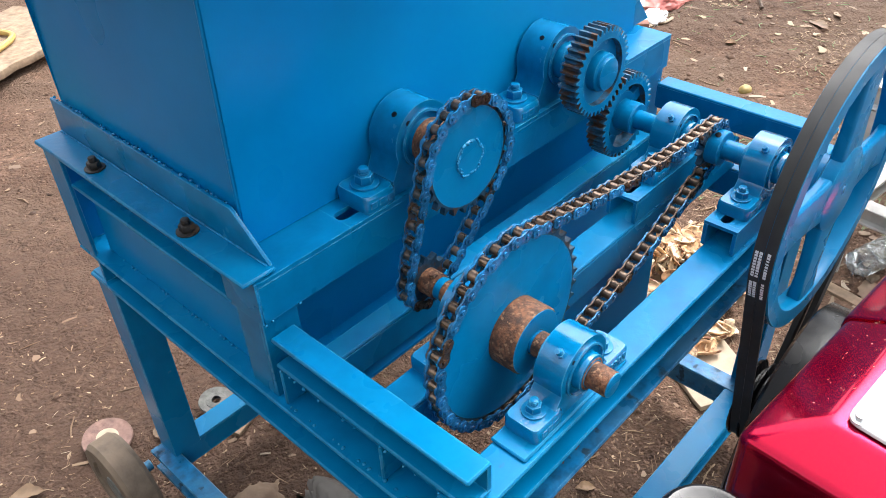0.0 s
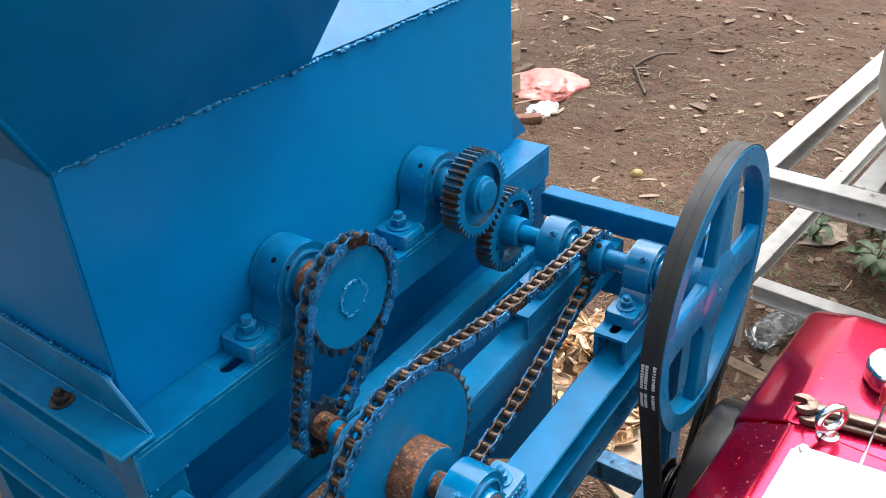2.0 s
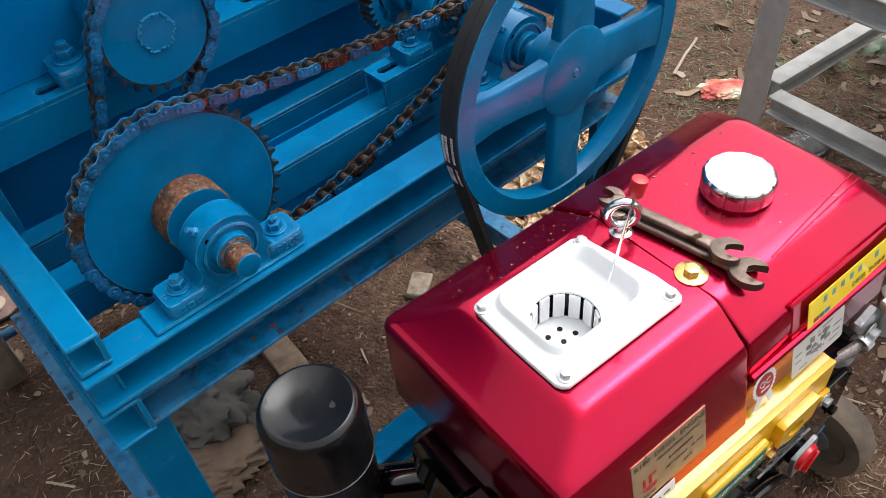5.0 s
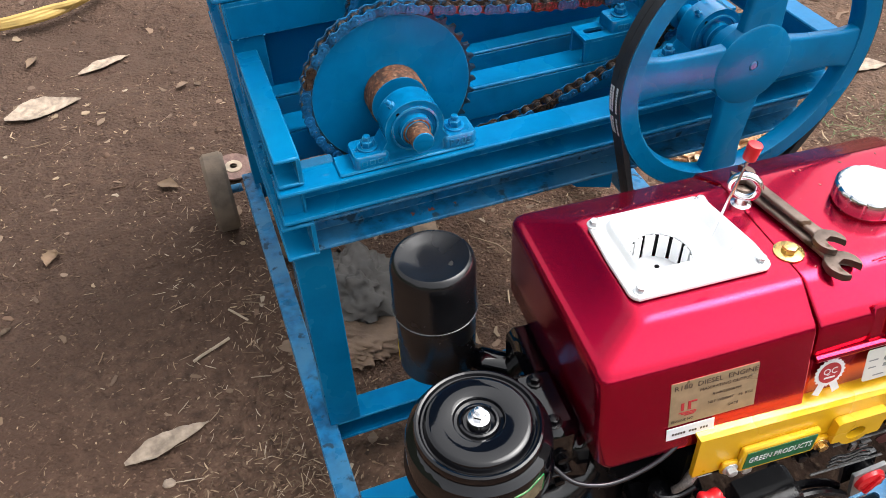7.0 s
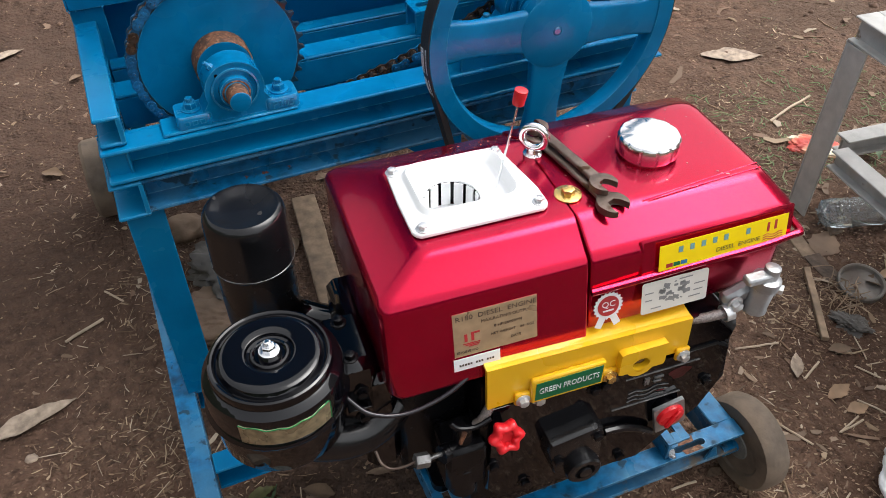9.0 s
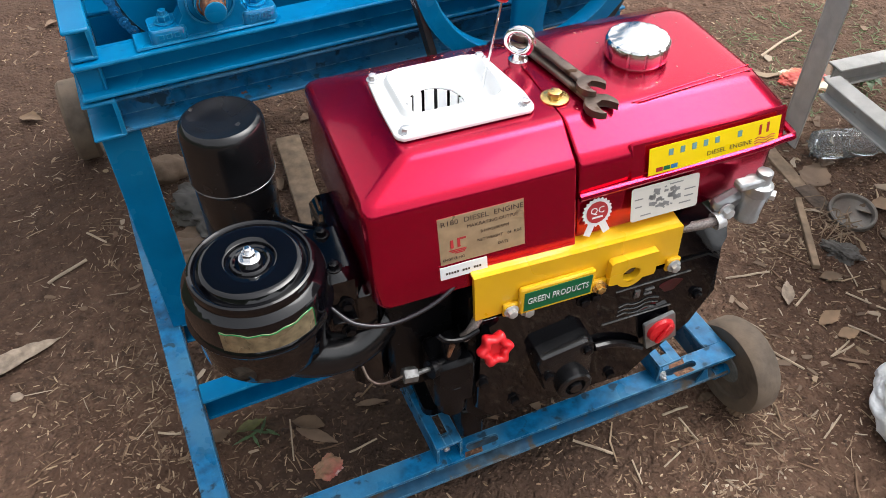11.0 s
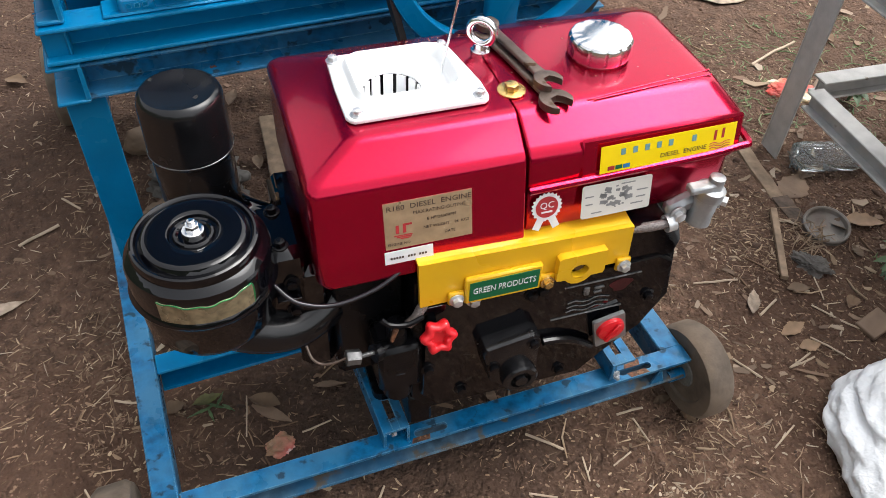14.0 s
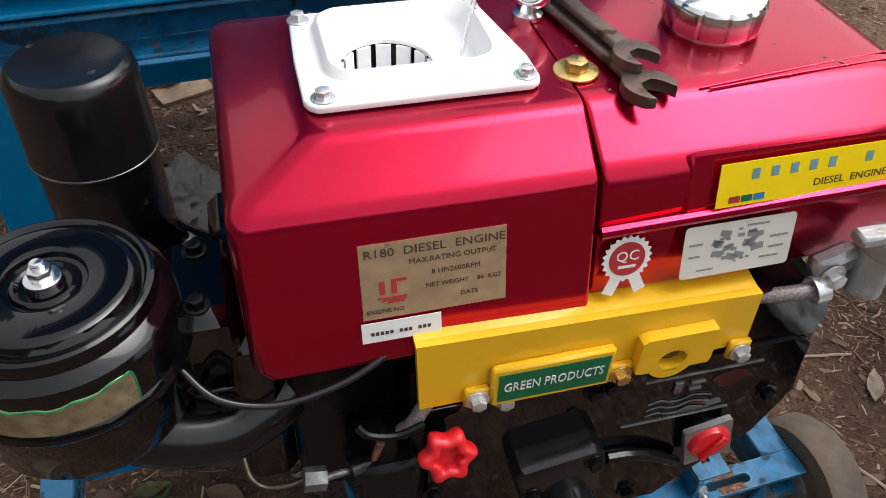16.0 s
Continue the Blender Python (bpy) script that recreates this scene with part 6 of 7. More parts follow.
# chips lying on the hood
bm = bmesh.new()
R3 = random.Random(12)
for i in range(170):
    x, y = R3.uniform(0.385, 0.81), R3.choice((R3.uniform(-0.19, -0.145), R3.uniform(-0.19, -0.142), R3.uniform(-0.33, -0.16)))
    if 0.42 < x < 0.57 and -0.315 < y < -0.188:
        continue
    z = 0.5874 if -0.32 < y < -0.19 else (0.5874 - 0.0215 * max(0.0, (y + 0.187) / 0.045))
    if x < 0.43:
        z -= 0.5 * (0.43 - x)
    s = R3.uniform(0.0003, 0.0011)
    box(bm, -s * R3.uniform(1, 3), s, -s * 0.6, s * 0.6, 0, 0.0003, 0, ENG_M @ Matrix.Translation((x, y, z)) @ pose(0, 0, 0, 0, 0, R3.uniform(0, 180)))
chips = lone("wood_chips", bm, STRAW, "tiny pale wood chips scattered on the red hood", "chips", kind="stuff")


def wrench():
    ob = thing("open_end_wrench", "dark steel double open-ended wrench lying on the hood", "wrench", (0, 0, 0), ENG_M @ Matrix.Translation((0.619, -0.259, 0.5915)) @ pose(0, 0, 0, 0, 1.5, -80))
    def head(bm, x0, r, jaw, ang, s):
        pts = []
        for i in range(25):
            a = radians(52 + (360 - 104) * i / 24)
            pts.append((r * 1.12 * math.cos(a), r * math.sin(a)))
        pts += [(r * 0.82, -jaw * 0.55), (r * 0.10, -jaw * 0.55), (-r * 0.28, -jaw * 0.30), (-r * 0.28, jaw * 0.30), (r * 0.10, jaw * 0.55), (r * 0.82, jaw * 0.55)]
        m = Matrix.Translation((x0, 0, 0)) @ pose(0, 0, 0, 0, 0, (0 if s > 0 else 180) + ang)
        prism(bm, pts, 0.0, 0.0085, m)
    bm = bmesh.new()
    head(bm, 0.076, 0.0175, 0.018, 15, 1)
    bmesh.ops.bevel(bm, geom=[e for e in bm.edges if abs(e.verts[0].co.z - e.verts[1].co.z) < 1e-6], offset=0.0012, segments=2, affect="EDGES", profile=0.5)
    part("jaw", bm, TOOL, ob)
    bm = bmesh.new()
    head(bm, -0.070, 0.0150, 0.015, 15, -1)
    bmesh.ops.bevel(bm, geom=[e for e in bm.edges if abs(e.verts[0].co.z - e.verts[1].co.z) < 1e-6], offset=0.0012, segments=2, affect="EDGES", profile=0.5)
    part("jaw", bm, TOOL, ob)
    rings = []
    for x, w in ((-0.060, 0.0078), (-0.045, 0.0068), (0.0, 0.0066), (0.05, 0.0075), (0.066, 0.0095)):
        rings.append([Vector((x, y, z + 0.0042)) for y, z in round_rect(-w, w, -0.0032, 0.0032, 0.0022, 3)])
    part("handle", skin(bmesh.new(), rings), TOOL, ob)
    return ob


top_wrench = wrench()
under = copy_thing(top_wrench, ENG_M @ Matrix.Translation((0.6165, -0.260, 0.5884)) @ pose(0, 0, 0, 0, 0, -80) @ Matrix.Scale(0.92, 4))
top_wrench.matrix_basis = ENG_M @ Matrix.Translation((0.6185, -0.244, 0.5966)) @ pose(0, 0, 0, 0, 0.5, -79) @ Matrix.Scale(0.80, 4)
tagged(under, "dark steel wrench lying under another on the hood")

# ---- yard: table frame, drum, sack, litter ----


def light_block_ring():
    """A plain dark tree-like ring added far outside the view to block low light and shape reflections."""
    bm = bmesh.new()
    n = 240

    def ring_height(a):
        c, d = math.cos(a), math.sin(a)
        # taller towards -X, to take light off the faces and soil on that side
        west = max(0.0, math.cos(a - radians(170))) ** 1.5
        return 2.6 + 3.2 * west + 2.2 * max(-0.4, noise.noise(Vector((2.6 * c, 2.6 * d, 4)))) + 0.9 * noise.noise(Vector((9 * c, 9 * d, 1))) + 0.35 * noise.noise(Vector((28 * c, 28 * d, 2)))

    rings = []
    for r, f in ((12.0, 0.0), (11.9, 0.35), (12.1, 0.7), (12.5, 1.0), (13.0, 1.0), (13.4, 0.0)):
        ring = []
        for i in range(n):
            a = 2 * math.pi * i / n
            q = r + (0.5 * noise.noise(Vector((5 * math.cos(a), 5 * math.sin(a), 4 * f))) if f else 0.0)
            ring.append(Vector((q * math.cos(a) + 0.6, q * math.sin(a) + 0.2, f * ring_height(a) - (0.1 if f == 0 else 0))))
        rings.append(ring)
    skin(bm, rings, False, False)
    me = mesh_of("backdrop", bm)
    me.materials.append(mat("light_block_green", (0.045, 0.060, 0.028), 0.8, var=0.5, scale=6, bump=0.8, bump_scale=9))
    return tagged(new("backdrop", me), "added unseen dark green ring that blocks low sky light", "hedge", kind="structure")


light_block_ring()


TAB = thing("steel_table_frame", "pale grey bare steel angle-iron stand", "stand", (0, 0, 0), pose(1.425, 0.096, 0, 0, 0, -6))
TW, TD, TZ = 1.25, 1.10, 0.433
for x, y, sx, sy in ((0, 0, 1, -1), (TW, 0, -1, -1), (0, -TD, 1, 1), (TW, -TD, -1, 1)):
    bm = bmesh.new()
    xa, xb = sorted((x, x + sx * 0.055))
    ya, yb = sorted((y, y + sy * 0.005))
    box(bm, xa, xb, ya, yb, 0.0, TZ - 0.052, 0.0008)
    xa, xb = sorted((x, x + sx * 0.005))
    ya, yb = sorted((y + sy * 0.0052, y + sy * 0.055))
    box(bm, xa, xb, ya, yb, 0.0, TZ - 0.052, 0.0008)
    part("leg", bm, PRIMER, TAB)


def table_channel(name, x0, x1, y0, y1, z0, z1):
    bm = bmesh.new()
    box(bm, x0, x1, y0, y1, z1 - 0.005, z1)
    box(bm, x0, x1, y0, y1, z0, z0 + 0.005)
    if x1 - x0 < y1 - y0:
        box(bm, x0 + 0.018, x0 + 0.023, y0, y1, z0 + 0.005, z1 - 0.005, 0)
    else:
        box(bm, x0, x1, y1 - 0.023, y1 - 0.018, z0 + 0.005, z1 - 0.005, 0)
    part(name, bm, PRIMER, TAB)


table_channel("top_rail", 0.0, 0.048, -TD, 0.0, TZ - 0.05, TZ)
table_channel("top_rail", TW - 0.048, TW, -TD, 0.0, TZ - 0.05, TZ)
table_channel("top_rail", 0.0485, TW - 0.0485, -0.048, 0.0, TZ - 0.05, TZ)
table_channel("top_rail", 0.0485, TW - 0.0485, -0.24, -0.195, TZ - 0.05, TZ)
table_channel("top_rail", 0.0485, TW - 0.0485, -TD, -TD + 0.048, TZ - 0.05, TZ)
table_channel("lower_rail", 0.006, 0.045, -TD + 0.056, -0.056, 0.132, 0.172)
table_channel("lower_rail", 0.056, TW - 0.056, -0.046, -0.006, 0.132, 0.172)
for a, b in (((0.0, -0.001, TZ - 0.05), (0.05, -0.001, TZ - 0.05)), ((0.049, -0.2, TZ), (0.049, -0.24, TZ))):
    weld(TAB, a, b, 0.003, 0.007, 0.3, PRIMER)

lone("cream_drum", lathe(bmesh.new(), [(0.0, 0.0), (0.30, 0.002), (0.385, 0.007), (0.402, 0.011), (0.4035, 0.014), (0.401, 0.017), (0.410, 0.030), (0.421, 0.060), (0.427, 0.10), (0.428, 0.15), (0.428, 0.75), (0.41, 0.80), (0.0, 0.82)], Matrix.Translation((1.87, -0.484, TZ + 0.001)), 96, False),
     CREAM, "cream-painted round steel drum on the stand", "drum", (1.87, -0.484, TZ + 0.001))


def lumpy(name, c, rx, ry, rz, material, label, category, seed=1, rough=0.18, sub=5, rot=0.0, fine=0.05, flat=0.35, boxy=False):
    """A soft crumpled thing lying on the ground."""
    bm = bmesh.new()
    bmesh.ops.create_icosphere(bm, subdivisions=sub, radius=1.0)
    off = Vector((seed * 3.7, seed * 1.3, seed * 7.1))
    for v in bm.verts:
        n = v.co.normalized()
        r = 1 + rough * noise.noise(n * 1.6 + off) + fine * abs(noise.noise(n * 5 + off)) * 2 + fine * 0.6 * noise.noise(n * 13 + off)
        p = n * r
        if boxy:
            for q, amp in ((2.6, 0.10), (6.0, 0.045)):
                d = noise.voronoi(n * q + off)[0]
                p *= 1 - amp * (min(0.5, d[1] - d[0]) - 0.2)
            p.xy *= n.xy.length / max(1e-6, (n.x ** 4 + n.y ** 4) ** 0.25)
        if p.z < -flat:
            p.z = -flat
        v.co = Vector((p.x * rx, p.y * ry, (p.z + flat) * rz))
    return lone(name, bm, material, label, category, (0, 0, 0), Matrix.Translation((c[0], c[1], height(c[0], c[1]) - 0.002)) @ pose(0, 0, 0, 0, 0, rot), sharp=80)


sack = lumpy("woven_sack", (1.325, -0.712), 0.285, 0.245, 0.105, SACK, "crumpled white woven plastic sack with orange print", "sack", 3, 0.16, 6, 0, 0.022, 0.35, True)
lumpy("plastic_bag", (2.71, 1.265), 0.165, 0.14, 0.05, PINK, "crumpled pink plastic bag on the soil", "bag", 5, 0.45, 5, 30, 0.07)
lumpy("paper_scrap", (2.455, 1.125), 0.07, 0.05, 0.02, PAPER, "crumpled white scrap on the soil", "litter", 7, 0.5, 4, 10, 0.2)
lumpy("fallen_fruit", (2.13, 0.60), 0.022, 0.019, 0.017, mat("yellow_fruit", (0.30, 0.22, 0.07), 0.5, var=0.3, scale=40), "small yellow fallen fruit on the soil", "fruit", 9, 0.05, 4, 0, 0.01)
lumpy("plastic_scrap", (0.28, 0.355), 0.075, 0.10, 0.030, CLOTH, "dark grey crumpled plastic scrap under the frame", "litter", 11, 0.5, 5, 20, 0.22)
lumpy("brown_rag", (0.225, 0.24), 0.10, 0.06, 0.018, CARD, "brown rag trodden into the soil", "litter", 12, 0.5, 5, -20, 0.2)
lumpy("rag", (1.285, -0.235), 0.018, 0.030, 0.012, CLOTH, "dark frayed rag beside a lid", "litter", 14, 0.6, 5, 30, 0.3)
lumpy("snack_wrapper", (1.622, 0.230), 0.058, 0.040, 0.011, mat("red_yellow_wrapper", (0.55, 0.06, 0.04), 0.4, var=0.3, scale=30, big=(0.60, 0.47, 0.26), big_scale=14, spots=(0.66, 0.60, 0.46), spot_scale=20, spot_at=0.55), "crumpled red and cream food wrapper", "litter", 15, 0.35, 5, -33, 0.12)
lumpy("food_wrapper", (0.290, -0.256), 0.021, 0.016, 0.010, mat("pink_cream_wrapper", (0.42, 0.25, 0.15), 0.5, var=0.35, scale=45, bump=0.4, big=(0.55, 0.12, 0.11), big_scale=22, spots=(0.78, 0.72, 0.66), spot_scale=30, spot_at=0.62), "crumpled pink and cream wrapper on the soil", "litter", 17, 0.5, 5, 15, 0.14)
lumpy("stone", (0.205, 0.52), 0.045, 0.035, 0.03, CARD, "brown stone on the soil", "stone", 19, 0.3, 4, 0, 0.1)
# orange print on the sack
bm = bmesh.new()
for i in range(7):
    box(bm, 0.10 + 0.024 * i, 0.118 + 0.024 * i, 0.085, 0.125, 0.128, 0.131, 0.0004, pose(0, 0, 0, 14, 0, 8))
pr = part("printed_mark", bm, mat("orange_print", (0.62, 0.16, 0.04), 0.5, var=0.1), sack)
pr["kind"] = "stuff"


def disc(c, r, material, label, tilt=0.0, az=0.0):
    ob = thing("grinding_disc", label, "grinding disc", (0, 0, 0), Matrix.Translation(c) @ pose(0, 0, 0, 0, 0, az) @ pose(0, 0, 0, tilt), group="grinding discs")
    part("abrasive", lathe(bmesh.new(), [(0.011, 0.0015), (r * 0.45, 0.0), (r - 0.002, 0.002), (r, 0.004), (r - 0.001, 0.0075), (r * 0.5, 0.006), (0.011, 0.0035)], None, 44, False), material, ob)
    part("bush", lathe(bmesh.new(), [(0.0085, 0.0), (0.019, 0.0), (0.0195, 0.0075), (0.016, 0.0085), (0.0085, 0.0085)], None, 28, False), PALE_WOOD if material == DISC else GREY_DISC, ob)
    return ob


disc((0.112, 0.836, 0.008), 0.044, DISC, "worn reddish grinding disc lying on the soil behind the wheel", 8, 20)
disc((0.178, -0.388, 0.003), 0.050, GREY_DISC, "worn grey grinding disc lying on the soil", 3, 10)
disc((0.292, 0.755, 0.014), 0.033, GREY_DISC, "small worn grinding disc lying on a scrap of wood", 6, 30)
disc((0.655, 0.205, 0.006), 0.036, DISC, "worn reddish grinding disc lying under the frame", 3, 40)
lone("torn_box", B(-0.03, 0.03, -0.02, 0.02, 0.0, 0.014, 0.003), LITTER, "small torn paper box beside the disc", "box", m=Matrix.Translation((0.715, 0.285, height(0.715, 0.285))) @ pose(0, 0, 0, 0, 0, 35))


def plank(c, L, w, t, rz, material, label):
    bm = bmesh.new()
    n = 14
    rings = []
    for i in range(n + 1):
        x = L * (i / n - 0.5)
        e = 0.07 * w * noise.noise(Vector((x * 14, c[0] * 9, c[1])))
        rings.append([Vector((x, y + e, z)) for y, z in round_rect(-w / 2, w / 2, 0, t, t * 0.2, 2)])
    skin(bm, rings)
    return lone("plank", bm, material, label, "plank", m=Matrix.Translation((c[0], c[1], height(c[0], c[1]) + c[2])) @ pose(0, 0, 0, 0, 0, rz), group="planks")


plank((0.437, 0.30, -0.002), 0.46, 0.052, 0.018, 84, WOOD, "weathered plank lying under the frame")
plank((1.02, 0.20, 0.0), 0.36, 0.14, 0.012, 62, PALE_WOOD, "pale board under the heap of husks")
plank((0.62, 2.72, 0.02), 0.9, 0.42, 0.03, 24, WOOD, "wide weathered board lying on the soil")
plank((0.318, 0.712, 0.0), 0.105, 0.062, 0.010, 18, WOOD, "short scrap of wood under a grinding disc")
plank((1.366, 0.018, -0.002), 0.165, 0.030, 0.009, 78, WOOD, "rough split piece of wood on the soil")
plank((1.350, -0.095, -0.002), 0.075, 0.036, 0.007, 82, BARK, "dark strip of bark on the soil")
plank((1.259, -0.170, 0.0), 0.185, 0.013, 0.009, 58, WOOD, "thin brown stick on the soil")
plank((2.68, 1.455, 0.0), 0.40, 0.040, 0.03, -9, BARK, "dark brown board lying beside the crate")
plank((2.285, 1.155, 0.0), 0.20, 0.045, 0.03, -53, mat("reddish_wood", (0.20, 0.09, 0.06), 0.75, var=0.3, scale=40, bump=0.4), "reddish piece of wood beside the pink bag")

# old wooden crate behind the hopper
CR = thing("wooden_crate", "weathered grey wooden crate standing on the soil", "crate", (0, 0, 0), pose(2.276, 1.407, 0.0, 0, 0, -20))
for x, y in ((-0.16, -0.12), (0.16, -0.12), (-0.16, 0.12), (0.16, 0.12)):
    part("post", B(x - 0.018, x + 0.018, y - 0.018, y + 0.018, 0.0, 0.40, 0.003), WOOD, CR)
for z in (0.08, 0.20, 0.32):
    for y in (-0.145, 0.139):
        part("board", B(-0.20, 0.20, y, y + 0.0105, z, z + 0.07, 0.002), PALE_WOOD, CR)

# yellow hose by the board
bm = bmesh.new()
pts = []
for i in range(34):
    a = i * 0.55
    r = 0.30 + 0.02 * math.sin(i * 1.7)
    pts.append((-0.38 + r * math.cos(a), 2.02 + 0.8 * r * math.sin(a), 0.02 + 0.0006 * i))
pts += [(0.10, 2.35, 0.02), (0.35, 2.50, 0.055), (0.62, 2.60, 0.07), (0.80, 2.75, 0.07), (0.68, 2.90, 0.07), (0.45, 2.86, 0.07), (0.30, 2.70, 0.07)]
lone("garden_hose", sweep(bm, pts, 0.011, 8), HOSE_YELLOW, "coiled yellow hose lying across a board", "hose")


def flat_leaf(c, L, w, rz, material, label, curl=0.25, name="fallen_leaf", category="leaf", group="fallen leaves"):
    jag = 0.3 if name == "torn_paper" else 0.25
    bm = bmesh.new()
    n = 18
    top, bot = [], []
    for i in range(n + 1):
        t = i / n
        half = w / 2 * math.sin(math.pi * min(0.98, max(0.03, t)) ** 0.85) * (1 + jag * noise.noise(Vector((t * 9, c[0] * 10, c[1] * 10))))
        zc = curl * w * (0.4 * math.sin(3 * t + c[0] * 9) + 0.5) * 0.35
        row = []
        for s in (-1, -0.5, 0, 0.5, 1):
            row.append((L * (t - 0.5), half * s, zc + curl * half * s * s * 0.8 + 0.002 * noise.noise(Vector((t * 8, s * 3, c[0] * 7)))))
        top.append([bm.verts.new((x, y, z + 0.0025)) for x, y, z in row])
        bot.append([bm.verts.new((x, y, z + 0.0015)) for x, y, z in row])
    for i in range(n):
        for j in range(4):
            bm.faces.new((top[i][j], top[i + 1][j], top[i + 1][j + 1], top[i][j + 1]))
            bm.faces.new((bot[i][j], bot[i][j + 1], bot[i + 1][j + 1], bot[i + 1][j]))
    return lone(name, bm, material, label, category, m=Matrix.Translation((c[0], c[1], height(c[0], c[1]) + 0.001)) @ pose(0, 0, 0, 0, 0, rz), group=group)


flat_leaf((-0.112, 0.142), 0.145, 0.040, 13, LITTER, "long pale dry leaf curled on the soil", 0.3)
lumpy("stone", (-0.119, 0.067), 0.010, 0.008, 0.006, LITTER, "small pale pebble on the soil", "stone", 23, 0.3, 3, 0, 0.1)
flat_leaf((-0.15, 1.48), 0.15, 0.045, 20, LITTER, "pale dry leaf lying on the soil")
flat_leaf((-0.31, 1.29), 0.19, 0.10, 8, LITTER, "torn pale paper lying on the soil", 0.3, "torn_paper", "paper", "torn papers")
flat_leaf((2.03, 0.015), 0.19, 0.15, -30, LITTER, "torn pale cardboard under the steel stand", 0.15, "torn_paper", "paper", "torn papers")
flat_leaf((1.725, 0.666), 0.17, 0.07, -25, LITTER, "flat torn cardboard lying on the soil", 0.1, "torn_paper", "paper", "torn papers")
flat_leaf((0.291, -0.199), 0.070, 0.020, -44, CARD, "long brown dry leaf on the soil", 0.2)
flat_leaf((0.157, -0.142), 0.034, 0.024, 10, DRY_LEAF, "reddish dry leaf on the soil", 0.4)
flat_leaf((0.205, -0.143), 0.046, 0.018, 8, mat("yellow_green_leaf", (0.10, 0.10, 0.03), 0.6, var=0.4, scale=60), "yellowing green leaf on the soil", 0.4)
for i, (x, y, a, L) in enumerate(((0.195, -0.160, 12, 0.050), (0.215, -0.158, -35, 0.045), (0.222, -0.150, 60, 0.034), (0.205, -0.170, -80, 0.030), (0.232, -0.168, -50, 0.026))):
    flat_leaf((x, y), L, 0.0045, a, LEAF, "narrow blue-green grass blade on the soil", 0.5, "grass_blade", "grass", "grass blades")
flat_leaf((0.388, -0.177), 0.052, 0.012, -15, CARD, "reddish brown dry leaf on the soil", 0.3)
flat_leaf((1.124, -0.273), 0.055, 0.022, 52, LITTER, "pale dry leaf on the soil", 0.5)
flat_leaf((1.223, -0.275), 0.045, 0.022, -20, DRY_LEAF, "reddish dry leaf on the soil", 0.3)
flat_leaf((1.159, -0.384), 0.040, 0.024, -10, DRY_LEAF, "dry leaf on the soil", 0.2)
flat_leaf((1.470, -0.172), 0.085, 0.038, -25, DRY_LEAF, "large brown dry leaf on the soil", 0.3)
flat_leaf((1.288, -0.335), 0.028, 0.022, 30, DRY_LEAF, "small curled dry leaf on the soil", 0.9)
flat_leaf((1.405, -0.040), 0.095, 0.060, 32, CARD, "torn grey paper lying under the bottle", 0.1, "torn_paper", "paper", "torn papers")
lone("cardboard_piece", B(-0.030, 0.030, -0.020, 0.020, 0.0, 0.010, 0.002), CARD, "brown cardboard piece beside the white sack", "cardboard", m=Matrix.Translation((1.292, -0.388, height(1.292, -0.388) + 0.002)) @ pose(0, 0, 0, 6, -4, 12))
flat_leaf((0.864, -0.388), 0.034, 0.014, 5, DRY_LEAF, "small dry leaf beside the wheel", 0.4)
flat_leaf((0.886, -0.430), 0.030, 0.016, -60, DRY_LEAF, "small dry leaf beside the wheel", 0.4)


def stick(a, b, r, label="thin pale splinter of wood on the soil", material=PALE_WOOD):
    pts = []
    for i in range(5):
        t = i / 4
        x, y = a[0] + (b[0] - a[0]) * t, a[1] + (b[1] - a[1]) * t
        pts.append((x + 0.03 * r * noise.noise(Vector((x * 90, y * 90, 0))), y, height(x, y) + r * (1.2 + 0.5 * noise.noise(Vector((x * 60, y * 60, 4))))))
    return lone("splinter", sweep(bmesh.new(), pts, r, 5), material, label, "splinter", group="splinters")


stick((3.35, 0.95), (3.05, 1.02), 0.006, "brown bent twig on the soil", BARK)
stick((3.05, 1.02), (2.80, 0.86), 0.006, "brown bent twig on the soil", BARK)
for a, b, r in (((0.635, -0.369), (0.678, -0.411), 0.0022), ((0.784, -0.386), (0.827, -0.390), 0.0020), ((0.803, -0.401), (0.804, -0.446), 0.0015), ((0.262, -0.156), (0.247, -0.227), 0.0012),
                ((0.326, -0.247), (0.372, -0.240), 0.0016), ((0.375, -0.419), (0.411, -0.373), 0.0018), ((0.074, -0.097), (0.105, -0.112), 0.0019), ((0.70, -0.43), (0.69, -0.47), 0.0014),
                ((0.735, -0.46), (0.77, -0.45), 0.0014), ((0.60, -0.455), (0.635, -0.475), 0.0016), ((0.02, -0.23), (0.04, -0.29), 0.0016), ((1.02, -0.36), (1.04, -0.41), 0.0020), ((1.12, -0.30), (1.17, -0.28), 0.0022),
                ((0.98, -0.52), (1.03, -0.50), 0.0016), ((1.20, -0.42), (1.17, -0.37), 0.0018), ((1.05, -0.20), (1.13, -0.22), 0.0020), ((2.336, 1.088), (2.53, 1.08), 0.006), ((1.78, 0.42), (1.60, 0.36), 0.004), ((-0.05, 0.30), (0.02, 0.33), 0.003), ((0.03, 0.40), (0.06, 0.36), 0.0022), ((1.220, -0.313), (1.262, -0.386), 0.0017), ((1.096, -0.409), (1.150, -0.395), 0.0018), ((1.096, -0.409), (1.152, -0.404), 0.0018), ((1.27, -0.26), (1.25, -0.31), 0.0013)):
    stick(a, b, r)
R4 = random.Random(21)
